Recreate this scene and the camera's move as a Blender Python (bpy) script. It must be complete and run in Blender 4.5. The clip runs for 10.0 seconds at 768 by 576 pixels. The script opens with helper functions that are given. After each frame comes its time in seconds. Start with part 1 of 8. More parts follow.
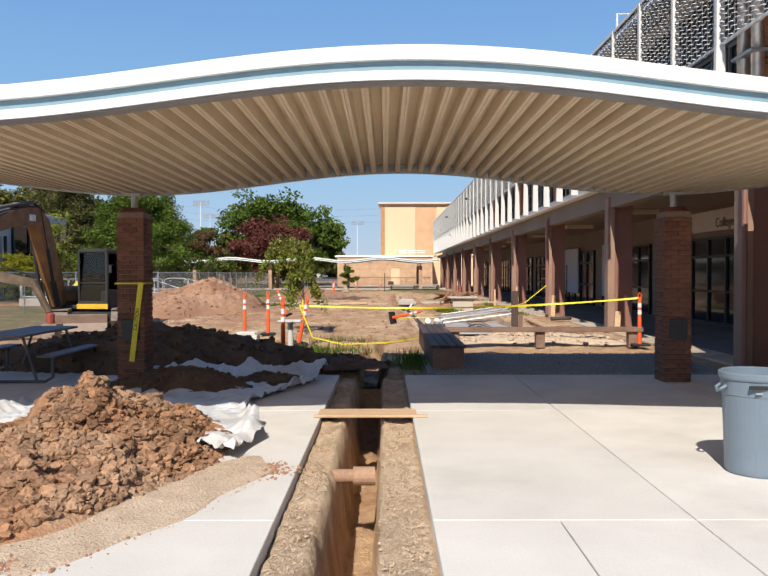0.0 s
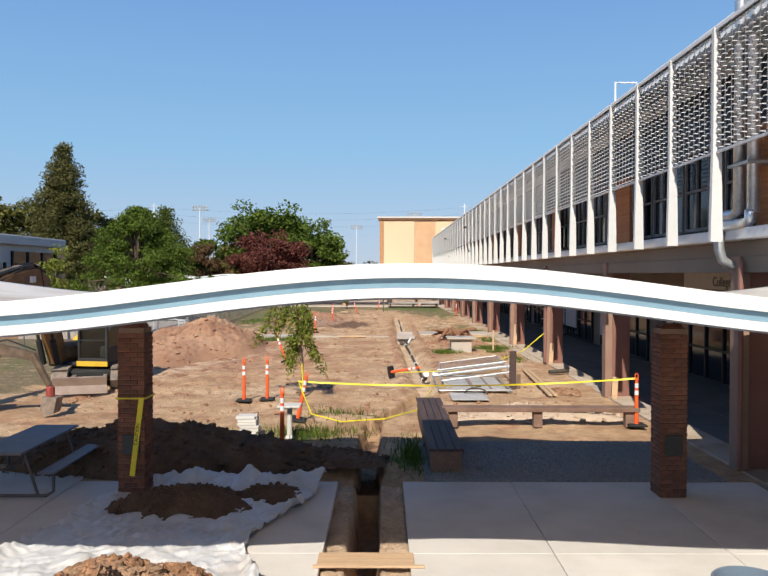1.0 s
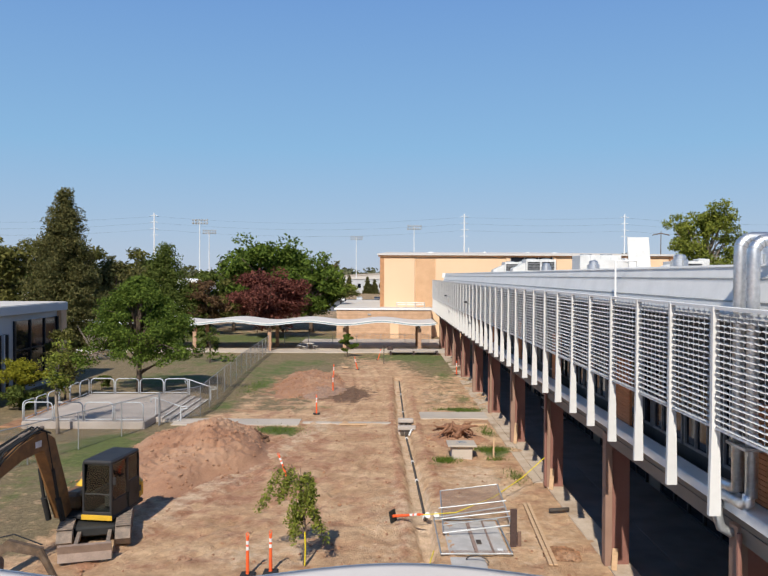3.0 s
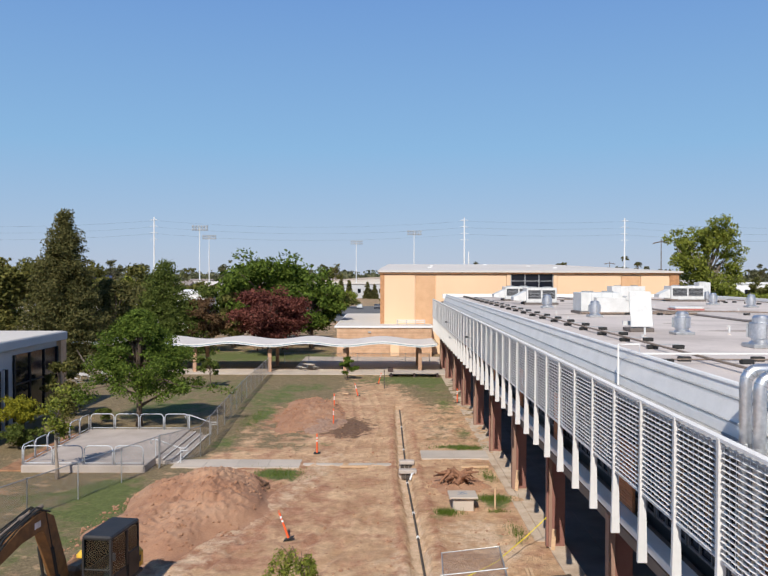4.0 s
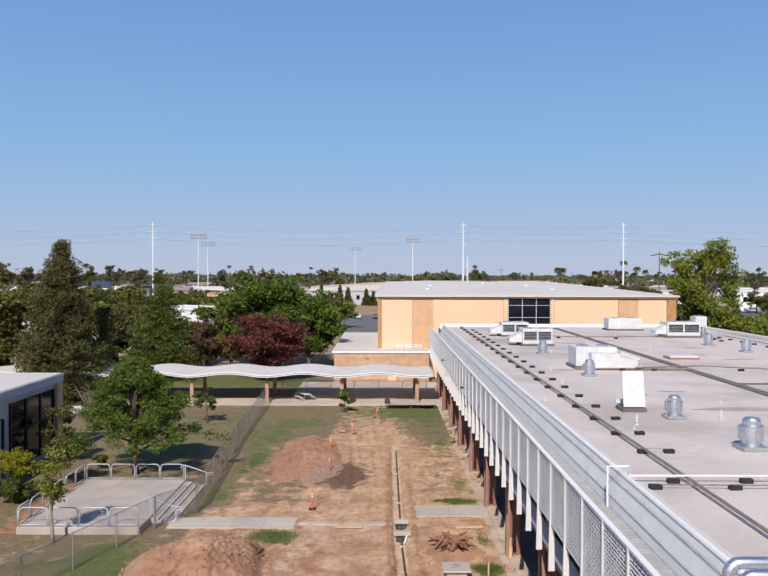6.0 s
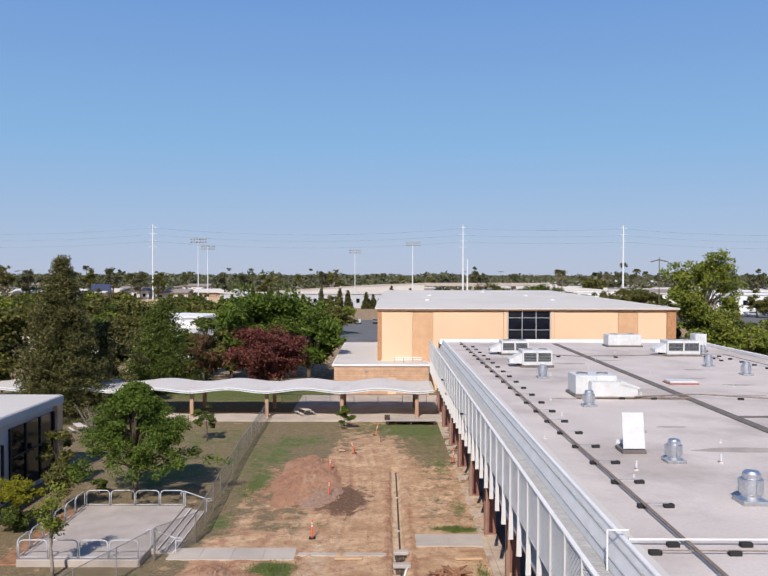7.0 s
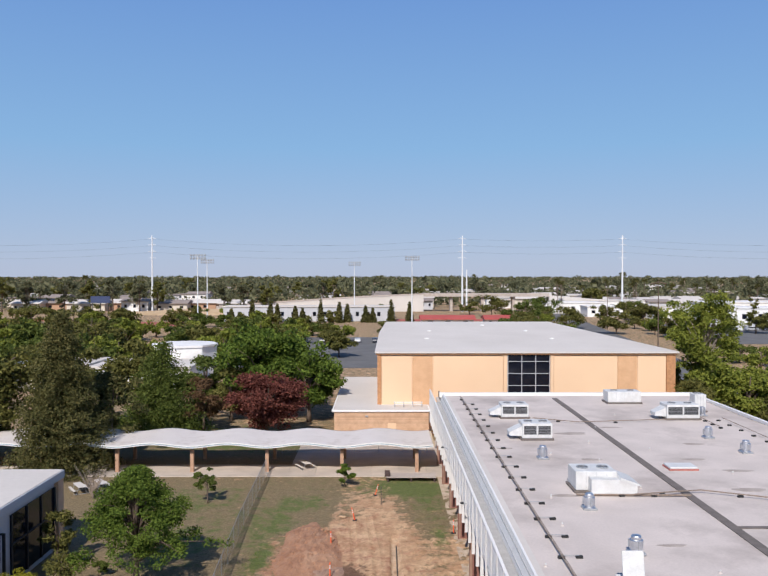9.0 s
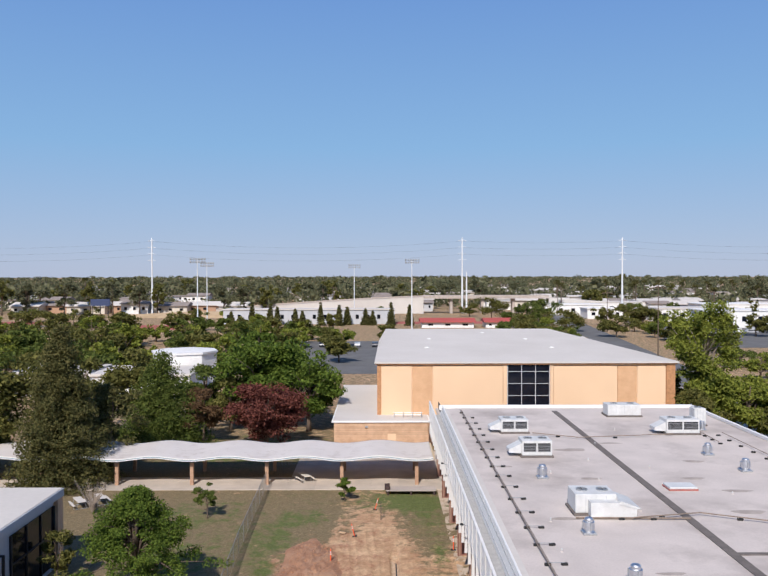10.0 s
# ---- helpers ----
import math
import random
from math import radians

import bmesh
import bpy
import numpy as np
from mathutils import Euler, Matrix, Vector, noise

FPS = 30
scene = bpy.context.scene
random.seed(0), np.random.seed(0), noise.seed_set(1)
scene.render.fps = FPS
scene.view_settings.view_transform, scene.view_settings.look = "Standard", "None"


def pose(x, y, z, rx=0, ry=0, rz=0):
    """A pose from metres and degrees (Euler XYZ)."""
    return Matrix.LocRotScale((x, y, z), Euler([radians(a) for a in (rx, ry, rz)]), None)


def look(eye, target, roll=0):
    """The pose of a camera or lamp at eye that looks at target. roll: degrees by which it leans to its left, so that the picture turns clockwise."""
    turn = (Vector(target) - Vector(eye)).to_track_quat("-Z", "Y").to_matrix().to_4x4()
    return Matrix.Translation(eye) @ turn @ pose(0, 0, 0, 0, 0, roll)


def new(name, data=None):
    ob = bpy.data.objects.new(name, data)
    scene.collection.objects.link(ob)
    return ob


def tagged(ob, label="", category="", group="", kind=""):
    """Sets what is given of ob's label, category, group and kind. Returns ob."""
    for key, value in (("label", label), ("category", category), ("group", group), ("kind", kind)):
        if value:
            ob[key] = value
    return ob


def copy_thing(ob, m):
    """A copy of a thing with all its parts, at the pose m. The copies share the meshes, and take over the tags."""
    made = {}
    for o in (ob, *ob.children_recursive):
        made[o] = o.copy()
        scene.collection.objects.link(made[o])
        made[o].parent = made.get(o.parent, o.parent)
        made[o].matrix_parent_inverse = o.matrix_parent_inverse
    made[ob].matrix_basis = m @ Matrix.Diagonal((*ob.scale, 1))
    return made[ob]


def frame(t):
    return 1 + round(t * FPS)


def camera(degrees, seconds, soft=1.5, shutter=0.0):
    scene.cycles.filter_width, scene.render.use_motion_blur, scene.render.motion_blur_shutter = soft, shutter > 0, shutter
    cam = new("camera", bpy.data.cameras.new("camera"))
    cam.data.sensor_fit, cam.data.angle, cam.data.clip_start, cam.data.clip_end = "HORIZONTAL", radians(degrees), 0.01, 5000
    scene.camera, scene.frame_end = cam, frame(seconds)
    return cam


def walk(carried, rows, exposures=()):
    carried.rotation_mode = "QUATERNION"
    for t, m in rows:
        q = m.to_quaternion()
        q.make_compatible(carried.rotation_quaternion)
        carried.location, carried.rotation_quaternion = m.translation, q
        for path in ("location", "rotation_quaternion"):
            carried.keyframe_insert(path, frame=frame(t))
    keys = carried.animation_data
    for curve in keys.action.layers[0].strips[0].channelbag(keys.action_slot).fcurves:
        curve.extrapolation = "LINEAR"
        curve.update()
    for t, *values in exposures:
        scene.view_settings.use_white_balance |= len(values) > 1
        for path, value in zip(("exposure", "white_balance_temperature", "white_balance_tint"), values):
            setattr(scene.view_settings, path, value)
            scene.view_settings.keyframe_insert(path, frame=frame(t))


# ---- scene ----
cam = camera(53.0, 10.0)
PATH = [
    (0, (0.133, 0.086, 1.680), (0.130, 2.086, 1.642), -0.1),
    (0.5, (0.132, 0.085, 2.362), (0.131, 2.085, 2.324), 0.0),
    (1, (0.134, 0.018, 3.459), (0.134, 2.018, 3.423), 0.1),
    (1.5, (0.126, -0.145, 4.623), (0.126, 1.855, 4.590), 0.0),
    (2, (0.115, -0.257, 5.861), (0.115, 1.743, 5.827), 0.1),
    (2.5, (0.074, -0.320, 7.092), (0.075, 1.680, 7.058), 0.1),
    (3, (0.042, -0.122, 8.238), (0.043, 1.878, 8.205), 0.2),
    (4.5, (-0.002, 0.086, 11.764), (-0.001, 2.085, 11.730), 0.1),
    (5, (0.105, 0.127, 12.953), (0.107, 2.127, 12.917), 0.2),
    (6.5, (0.252, 0.001, 14.452), (0.255, 2.001, 14.417), 0.1),
    (7, (0.252, 0.081, 15.654), (0.255, 2.081, 15.617), 0.1),
    (7.5, (0.208, 0.114, 17.364), (0.212, 2.113, 17.327), 0.1),
    (8, (0.158, 0.065, 19.100), (0.162, 2.065, 19.062), 0.1),
    (8.5, (0.160, 0.115, 20.419), (0.164, 2.115, 20.382), 0.0),
    (9, (0.176, 0.063, 21.486), (0.181, 2.062, 21.450), 0.0),
    (9.5, (0.198, 0.140, 22.270), (0.203, 2.140, 22.234), -0.1),
    (10, (0.231, 0.123, 22.906), (0.236, 2.123, 22.869), -0.1),
]
walk(cam, [(t, look(eye, target, roll)) for t, eye, target, roll in PATH], [(0, 0.18, 6600, 6), (1, 0.16, 6620, 6), (1.5, 0.1, 6620, 6), (2, 0.02, 6560, 7), (3, 0.02, 6560, 7), (4.5, 0.0, 6480, 10), (6.5, -0.02, 6420, 12), (10, -0.04, 6350, 12)])
# ---- world, sun, exposure ----
world = bpy.data.worlds.new("sky")
scene.world = world
world.use_nodes = True
wn = world.node_tree.nodes
sky = wn.new("ShaderNodeTexSky")
sky.sky_type, sky.sun_disc = "NISHITA", False
sky.sun_elevation, sky.sun_rotation = radians(41.4), radians(191.7)
sky.air_density, sky.dust_density, sky.ozone_density = 1.0, 0.25, 2.2
tc_w, sep, ramp_w, tint, blend = (wn.new("ShaderNode" + k) for k in ("TexCoord", "SeparateXYZ", "ValToRGB", "Mix", "Mix"))
wl = world.node_tree.links
wl.new(tc_w.outputs["Generated"], sep.inputs[0]), wl.new(sep.outputs["Z"], ramp_w.inputs[0])
stops = ramp_w.color_ramp.elements
stops[0].position, stops[0].color = 0.0, (0.43, 0.51, 0.68, 1)
stops[1].position, stops[1].color = 1.0, (0.045, 0.11, 0.29, 1)
for at, colour in ((0.06, (0.36, 0.49, 0.70, 1)), (0.16, (0.25, 0.463, 0.735, 1)), (0.34, (0.165, 0.335, 0.685, 1)), (0.6, (0.075, 0.17, 0.40, 1))):
    stops.new(at).color = colour
tint.data_type, tint.blend_type, blend.data_type = "RGBA", "MULTIPLY", "RGBA"
tint.inputs["Factor"].default_value, tint.inputs["B"].default_value, blend.inputs["Factor"].default_value = 1.0, (0.11, 0.11, 0.11, 1), 0.9
wl.new(sky.outputs[0], tint.inputs["A"]), wl.new(tint.outputs["Result"], blend.inputs["A"]), wl.new(ramp_w.outputs[0], blend.inputs["B"])
wl.new(blend.outputs["Result"], wn["Background"].inputs[0])
wn["Background"].inputs[1].default_value = 1.0
sun = new("sun", bpy.data.lights.new("sun", "SUN"))
sun.data.energy, sun.data.angle, sun.data.color = 4.95, radians(0.55), (1.0, 0.935, 0.85)
sun.matrix_world = look((0, 0, 40), (0.23 * 40, 1.11 * 40, 0))


# ---- materials ----
def material(name, a, b=None, rough=0.8, scale=3.0, bump=0.15, metal=0.0, fine=40.0, vary=0.0, c=None, stain=0.0, stretch=(1, 1, 1), coat=0.0, grit=0.28, isle=0.0):
    """a and b are mixed by broad noise, grain by fine noise, c comes in as stains; vary: change from object to object."""
    m = bpy.data.materials.new(name)
    m.use_nodes = True
    n, l = m.node_tree.nodes, m.node_tree.links
    p = n["Principled BSDF"]
    tc = n.new("ShaderNodeTexCoord")
    mp = n.new("ShaderNodeMapping")
    mp.inputs["Scale"].default_value = stretch
    l.new(tc.outputs["Object"], mp.inputs[0])
    big, small = n.new("ShaderNodeTexNoise"), n.new("ShaderNodeTexNoise")
    big.inputs["Scale"].default_value, big.inputs["Detail"].default_value = scale, 5
    small.inputs["Scale"].default_value, small.inputs["Detail"].default_value = fine, 4
    l.new(mp.outputs[0], big.inputs[0]), l.new(mp.outputs[0], small.inputs[0])
    b = b or tuple(v * 0.75 for v in a)
    ramp = n.new("ShaderNodeValToRGB")
    ramp.color_ramp.elements[0].position, ramp.color_ramp.elements[1].position = 0.35, 0.65
    ramp.color_ramp.elements[0].color, ramp.color_ramp.elements[1].color = (*b, 1), (*a, 1)
    l.new(big.outputs[0], ramp.inputs[0])
    grain = n.new("ShaderNodeMix")
    grain.data_type, grain.blend_type = "RGBA", "MULTIPLY"
    grain.inputs["Factor"].default_value = 1.0
    gr = n.new("ShaderNodeMapRange")
    gr.inputs["To Min"].default_value, gr.inputs["To Max"].default_value = 1 - grit, 1 + grit
    l.new(small.outputs[0], gr.inputs[0])
    l.new(ramp.outputs[0], grain.inputs["A"]), l.new(gr.outputs[0], grain.inputs["B"])
    out = grain.outputs["Result"]
    if c:
        st = n.new("ShaderNodeTexNoise")
        st.inputs["Scale"].default_value, st.inputs["Detail"].default_value, st.inputs["Roughness"].default_value = scale * 0.37, 7, 0.65
        l.new(mp.outputs[0], st.inputs[0])
        sr = n.new("ShaderNodeMapRange")
        sr.inputs["From Min"].default_value, sr.inputs["From Max"].default_value, sr.inputs["To Max"].default_value = 0.5, 0.68, stain
        l.new(st.outputs[0], sr.inputs[0])
        mx = n.new("ShaderNodeMix")
        mx.data_type = "RGBA"
        l.new(sr.outputs[0], mx.inputs["Factor"]), l.new(out, mx.inputs["A"])
        mx.inputs["B"].default_value = (*c, 1)
        out = mx.outputs["Result"]
    if isle:
        ge, hi, mi = n.new("ShaderNodeNewGeometry"), n.new("ShaderNodeHueSaturation"), n.new("ShaderNodeMapRange")
        mi.inputs["To Min"].default_value, mi.inputs["To Max"].default_value = 1 - isle, 1 + isle
        l.new(ge.outputs["Random Per Island"], mi.inputs[0]), l.new(mi.outputs[0], hi.inputs["Value"]), l.new(out, hi.inputs["Color"])
        out = hi.outputs[0]
    if vary:
        oi, hv, mr = n.new("ShaderNodeObjectInfo"), n.new("ShaderNodeHueSaturation"), n.new("ShaderNodeMapRange")
        mr.inputs["To Min"].default_value, mr.inputs["To Max"].default_value = 1 - vary, 1 + vary
        l.new(oi.outputs["Random"], mr.inputs[0]), l.new(mr.outputs[0], hv.inputs["Value"]), l.new(out, hv.inputs["Color"])
        out = hv.outputs[0]
    l.new(out, p.inputs["Base Color"])
    p.inputs["Roughness"].default_value, p.inputs["Metallic"].default_value = rough, metal
    p.inputs["Coat Weight"].default_value = coat
    if bump:
        bp = n.new("ShaderNodeBump")
        bp.inputs["Strength"].default_value, bp.inputs["Distance"].default_value = bump, 0.02
        l.new(small.outputs[0], bp.inputs["Height"]), l.new(bp.outputs[0], p.inputs["Normal"])
    return m


def leaf_material(name, a, b, vary=0.0):
    """Leaves: each clump its own tone, with light passing through."""
    m = bpy.data.materials.new(name)
    m.use_nodes = True
    n, l = m.node_tree.nodes, m.node_tree.links
    p = n["Principled BSDF"]
    geo, ramp = n.new("ShaderNodeNewGeometry"), n.new("ShaderNodeValToRGB")
    ramp.color_ramp.elements[0].color, ramp.color_ramp.elements[1].color = (*a, 1), (*b, 1)
    l.new(geo.outputs["Random Per Island"], ramp.inputs[0])
    l.new(ramp.outputs[0], p.inputs["Base Color"])
    p.inputs["Roughness"].default_value, p.inputs["Specular IOR Level"].default_value = 0.75, 0.15
    tr, mix = n.new("ShaderNodeBsdfTranslucent"), n.new("ShaderNodeMixShader")
    l.new(ramp.outputs[0], tr.inputs[0])
    mix.inputs[0].default_value = 0.3
    l.new(p.outputs[0], mix.inputs[1]), l.new(tr.outputs[0], mix.inputs[2])
    l.new(mix.outputs[0], n["Material Output"].inputs[0])
    return m


def glass_material(name, tint, rough=0.05):
    m = material(name, tint, tuple(v * 0.6 for v in tint), rough=rough, bump=0.0, scale=0.8)
    m.node_tree.nodes["Principled BSDF"].inputs["Specular IOR Level"].default_value = 0.32
    return m


def ground_material():
    """Dry soil, dry grass, green grass and wet soil, laid out by the sheet's own masks."""
    m = bpy.data.materials.new("soil and grass")
    m.use_nodes = True
    n, l = m.node_tree.nodes, m.node_tree.links
    p = n["Principled BSDF"]
    p.inputs["Roughness"].default_value = 0.95
    tc = n.new("ShaderNodeTexCoord")

    def noise_tex(s, d=6, r=0.6):
        t = n.new("ShaderNodeTexNoise")
        t.inputs["Scale"].default_value, t.inputs["Detail"].default_value, t.inputs["Roughness"].default_value = s, d, r
        l.new(tc.outputs["Object"], t.inputs[0])
        return t.outputs[0]

    def two(fac, a, b, lo=0.38, hi=0.62):
        r = n.new("ShaderNodeValToRGB")
        r.color_ramp.elements[0].position, r.color_ramp.elements[1].position = lo, hi
        r.color_ramp.elements[0].color, r.color_ramp.elements[1].color = (*a, 1), (*b, 1)
        l.new(fac, r.inputs[0])
        return r.outputs[0]

    def mixed(fac, a, b):
        x = n.new("ShaderNodeMix")
        x.data_type = "RGBA"
        l.new(fac, x.inputs["Factor"]), l.new(a, x.inputs["A"]), l.new(b, x.inputs["B"])
        return x.outputs["Result"]

    def mask(name, s, soft):
        a = n.new("ShaderNodeAttribute")
        a.attribute_name = name
        add = n.new("ShaderNodeMath")
        add.operation = "ADD"
        sharp = n.new("ShaderNodeMapRange")
        sharp.inputs["From Min"].default_value, sharp.inputs["From Max"].default_value = 0.25, 0.75
        l.new(noise_tex(s, 9, 0.7), sharp.inputs[0])
        l.new(a.outputs["Fac"], add.inputs[0]), l.new(sharp.outputs[0], add.inputs[1])
        r = n.new("ShaderNodeMapRange")
        r.inputs["From Min"].default_value, r.inputs["From Max"].default_value = 1.0 - soft, 1.0 + soft
        l.new(add.outputs[0], r.inputs[0])
        return r.outputs[0]

    soil = two(noise_tex(0.5, 8, 0.65), (0.46, 0.275, 0.155), (0.66, 0.45, 0.28))
    soil = mixed(two(noise_tex(5, 8, 0.7), (0, 0, 0), (0.45, 0.45, 0.45), 0.5, 0.75), soil, two(noise_tex(30), (0.43, 0.26, 0.148), (0.58, 0.4, 0.245)))
    straw = two(noise_tex(7, 9, 0.85), (0.1, 0.078, 0.036), (0.37, 0.28, 0.16), 0.36, 0.68)
    green = two(noise_tex(8, 9, 0.85), (0.055, 0.08, 0.017), (0.185, 0.215, 0.06), 0.34, 0.66)
    wet = two(noise_tex(6, 8, 0.7), (0.13, 0.07, 0.04), (0.22, 0.125, 0.075))
    red = two(noise_tex(2, 8, 0.7), (0.35, 0.165, 0.095), (0.49, 0.27, 0.165))
    out = mixed(mask("red", 0.8, 0.15), soil, red)
    out = mixed(mask("pale", 1.5, 0.2), out, two(noise_tex(18, 8, 0.75), (0.59, 0.425, 0.285), (0.72, 0.55, 0.4)))
    out = mixed(mask("straw", 0.9, 0.12), out, straw)
    out = mixed(mask("green", 0.75, 0.16), out, green)
    out = mixed(mask("wet", 1.3, 0.1), out, wet)
    worn = n.new("ShaderNodeMix")
    worn.data_type, worn.blend_type, worn.inputs["Factor"].default_value = "RGBA", "MULTIPLY", 1.0
    l.new(out, worn.inputs["A"]), l.new(two(noise_tex(2.2, 12, 0.78), (0.72, 0.675, 0.62), (1.14, 1.13, 1.11), 0.36, 0.64), worn.inputs["B"])
    out = worn.outputs["Result"]
    l.new(out, p.inputs["Base Color"])
    b = n.new("ShaderNodeBump")
    b.inputs["Strength"].default_value, b.inputs["Distance"].default_value = 0.8, 0.1
    l.new(noise_tex(10, 9, 0.7), b.inputs["Height"]), l.new(b.outputs[0], p.inputs["Normal"])
    return m


CONCRETE = material("concrete", (0.705, 0.655, 0.61), (0.635, 0.59, 0.55), rough=0.9, scale=1.2, bump=0.08, fine=60, vary=0.05, c=(0.40, 0.36, 0.31), stain=0.35, grit=0.12)
OLD_CONCRETE = material("old concrete", (0.475, 0.41, 0.365), (0.395, 0.335, 0.295), rough=0.95, scale=0.7, bump=0.1, fine=30, c=(0.28, 0.25, 0.21), stain=0.4, grit=0.16)
WALK_GREY = material("grey walkway concrete", (0.53, 0.455, 0.385), (0.45, 0.385, 0.325), rough=0.9, scale=0.5, bump=0.05, fine=20, c=(0.33, 0.29, 0.26), stain=0.4, vary=0.06, grit=0.12)
GROUND = ground_material()


def stained_coat():
    """Pale roof coating with brown dirt gathered where water stands."""
    m = material("weathered white roof coating", (0.655, 0.605, 0.57), (0.62, 0.57, 0.535), rough=0.85, scale=0.5, bump=0.03, fine=30, c=(0.53, 0.48, 0.43), stain=0.15, grit=0.06)
    n, l = m.node_tree.nodes, m.node_tree.links
    p = n["Principled BSDF"]
    old = p.inputs["Base Color"].links[0].from_socket
    at, tc, no, add, mr, mx = (n.new("ShaderNode" + k) for k in ("Attribute", "TexCoord", "TexNoise", "Math", "MapRange", "Mix"))
    at.attribute_name, mx.data_type = "dirt", "RGBA"
    no.inputs["Scale"].default_value, no.inputs["Detail"].default_value, no.inputs["Roughness"].default_value = 1.1, 5, 0.5
    l.new(tc.outputs["Object"], no.inputs[0]), l.new(no.outputs[0], add.inputs[0]), l.new(at.outputs["Fac"], add.inputs[1])
    mr.inputs["From Min"].default_value, mr.inputs["From Max"].default_value, mr.inputs["To Max"].default_value = 0.62, 1.3, 0.85
    l.new(add.outputs[0], mr.inputs[0]), l.new(mr.outputs[0], mx.inputs["Factor"]), l.new(old, mx.inputs["A"])
    mx.inputs["B"].default_value = (0.27, 0.20, 0.145, 1)
    l.new(mx.outputs["Result"], p.inputs["Base Color"])
    return m


def clear_glass(name, colour):
    m = bpy.data.materials.new(name)
    m.use_nodes = True
    n, l = m.node_tree.nodes, m.node_tree.links
    tr, gl, fr, mx = (n.new("ShaderNode" + k) for k in ("BsdfTransparent", "BsdfGlossy", "Fresnel", "MixShader"))
    tr.inputs[0].default_value, gl.inputs["Roughness"].default_value = (*colour, 1), 0.04
    fr.inputs["IOR"].default_value = 1.5
    l.new(fr.outputs[0], mx.inputs[0]), l.new(tr.outputs[0], mx.inputs[1]), l.new(gl.outputs[0], mx.inputs[2])
    l.new(mx.outputs[0], n["Material Output"].inputs[0])
    return m


SOIL = material("dug soil", (0.355, 0.185, 0.098), (0.205, 0.102, 0.053), rough=1.0, scale=2.5, bump=1.0, fine=34, c=(0.42, 0.29, 0.195), stain=0.6, grit=0.4, isle=0.32)
RED_SOIL = material("reddish spoil", (0.385, 0.21, 0.125), (0.3, 0.153, 0.09), rough=1.0, scale=0.9, bump=0.6, fine=14, c=(0.48, 0.32, 0.21), stain=0.5)
# Soil with canopy and crevice shade put into its darker colour.
DARK_SOIL = material("shade-darkened soil", (0.18, 0.1, 0.058), (0.115, 0.064, 0.038), rough=1.0, scale=3.0, bump=0.9, fine=18)
GREY_SOIL = material("grey spoil", (0.38, 0.245, 0.175), (0.3, 0.185, 0.13), rough=1.0, scale=4.0, bump=0.9, fine=45)
TRENCH_SOIL = material("trench soil", (0.6, 0.46, 0.345), (0.5, 0.37, 0.265), rough=1.0, scale=4.0, bump=0.9, fine=45)
# Arcade floor colour is lowered to carry the shade under the upper storey.
ARCADE = material("arcade concrete darkened for shade", (0.165, 0.15, 0.14), (0.12, 0.108, 0.1), rough=0.85, scale=1.0, bump=0.06)
SCREEN_METAL = material("grey white screen metal", (0.70, 0.68, 0.66), (0.62, 0.6, 0.58), rough=0.6, scale=2, bump=0.02, grit=0.06)
GRAVEL = material("gravel", (0.36, 0.34, 0.32), (0.24, 0.225, 0.21), rough=0.95, scale=22, bump=1.0, fine=45)
WHITE_PAINT = material("white painted metal", (0.80, 0.785, 0.765), (0.74, 0.725, 0.705), rough=0.65, scale=1.2, bump=0.02, fine=12, c=(0.62, 0.60, 0.57), stain=0.25, grit=0.05)
FIN_WHITE = material("white fin paint", (0.68, 0.665, 0.65), (0.62, 0.605, 0.59), rough=0.7, scale=1.0, bump=0.02, fine=12, c=(0.52, 0.5, 0.47), stain=0.25, grit=0.05)
BLUE_BAND = material("blue grey painted metal", (0.21, 0.33, 0.40), (0.18, 0.29, 0.36), rough=0.5, bump=0.02, grit=0.06)
CREAM_DECK = material("cream painted steel deck", (0.70, 0.58, 0.41), (0.62, 0.50, 0.35), rough=0.6, scale=0.8, bump=0.03, c=(0.40, 0.31, 0.2), stain=0.3, grit=0.1)
SOFFIT_GREY = material("grey soffit metal", (0.24, 0.24, 0.245), (0.19, 0.19, 0.195), rough=0.6, bump=0.03, grit=0.1)
ROOF_COAT = stained_coat()
GREY_ROOF = material("grey roof membrane", (0.61, 0.535, 0.49), (0.535, 0.468, 0.428), rough=0.95, scale=0.35, bump=0.1, fine=9, c=(0.36, 0.305, 0.275), stain=0.85, grit=0.12)
GYM_ROOF = material("pale roof sheet", (0.62, 0.575, 0.53), (0.57, 0.525, 0.48), rough=0.85, scale=0.12, bump=0.03, fine=3, grit=0.08)
BRICK = material("brown red brick", (0.2, 0.082, 0.052), (0.145, 0.058, 0.038), rough=0.85, scale=6, bump=0.4, fine=50, vary=0.25)
MORTAR = material("mortar", (0.30, 0.2, 0.15), rough=0.95, bump=0.3)
TAN_BRICK = material("tan brick", (0.64, 0.42, 0.27), (0.54, 0.34, 0.21), rough=0.9, scale=1.5, bump=0.3, fine=14, vary=0.1, grit=0.16)
ORANGE_BRICK = material("orange brick", (0.50, 0.21, 0.09), (0.42, 0.165, 0.07), rough=0.9, scale=4, bump=0.3, vary=0.12)
POST_BRICK = material("pale brown brick", (0.46, 0.29, 0.19), (0.38, 0.23, 0.15), rough=0.9, scale=3, bump=0.2)
PEACH = material("peach stucco", (0.78, 0.545, 0.35), (0.74, 0.51, 0.325), rough=0.9, scale=0.15, bump=0.08, fine=12, grit=0.06)
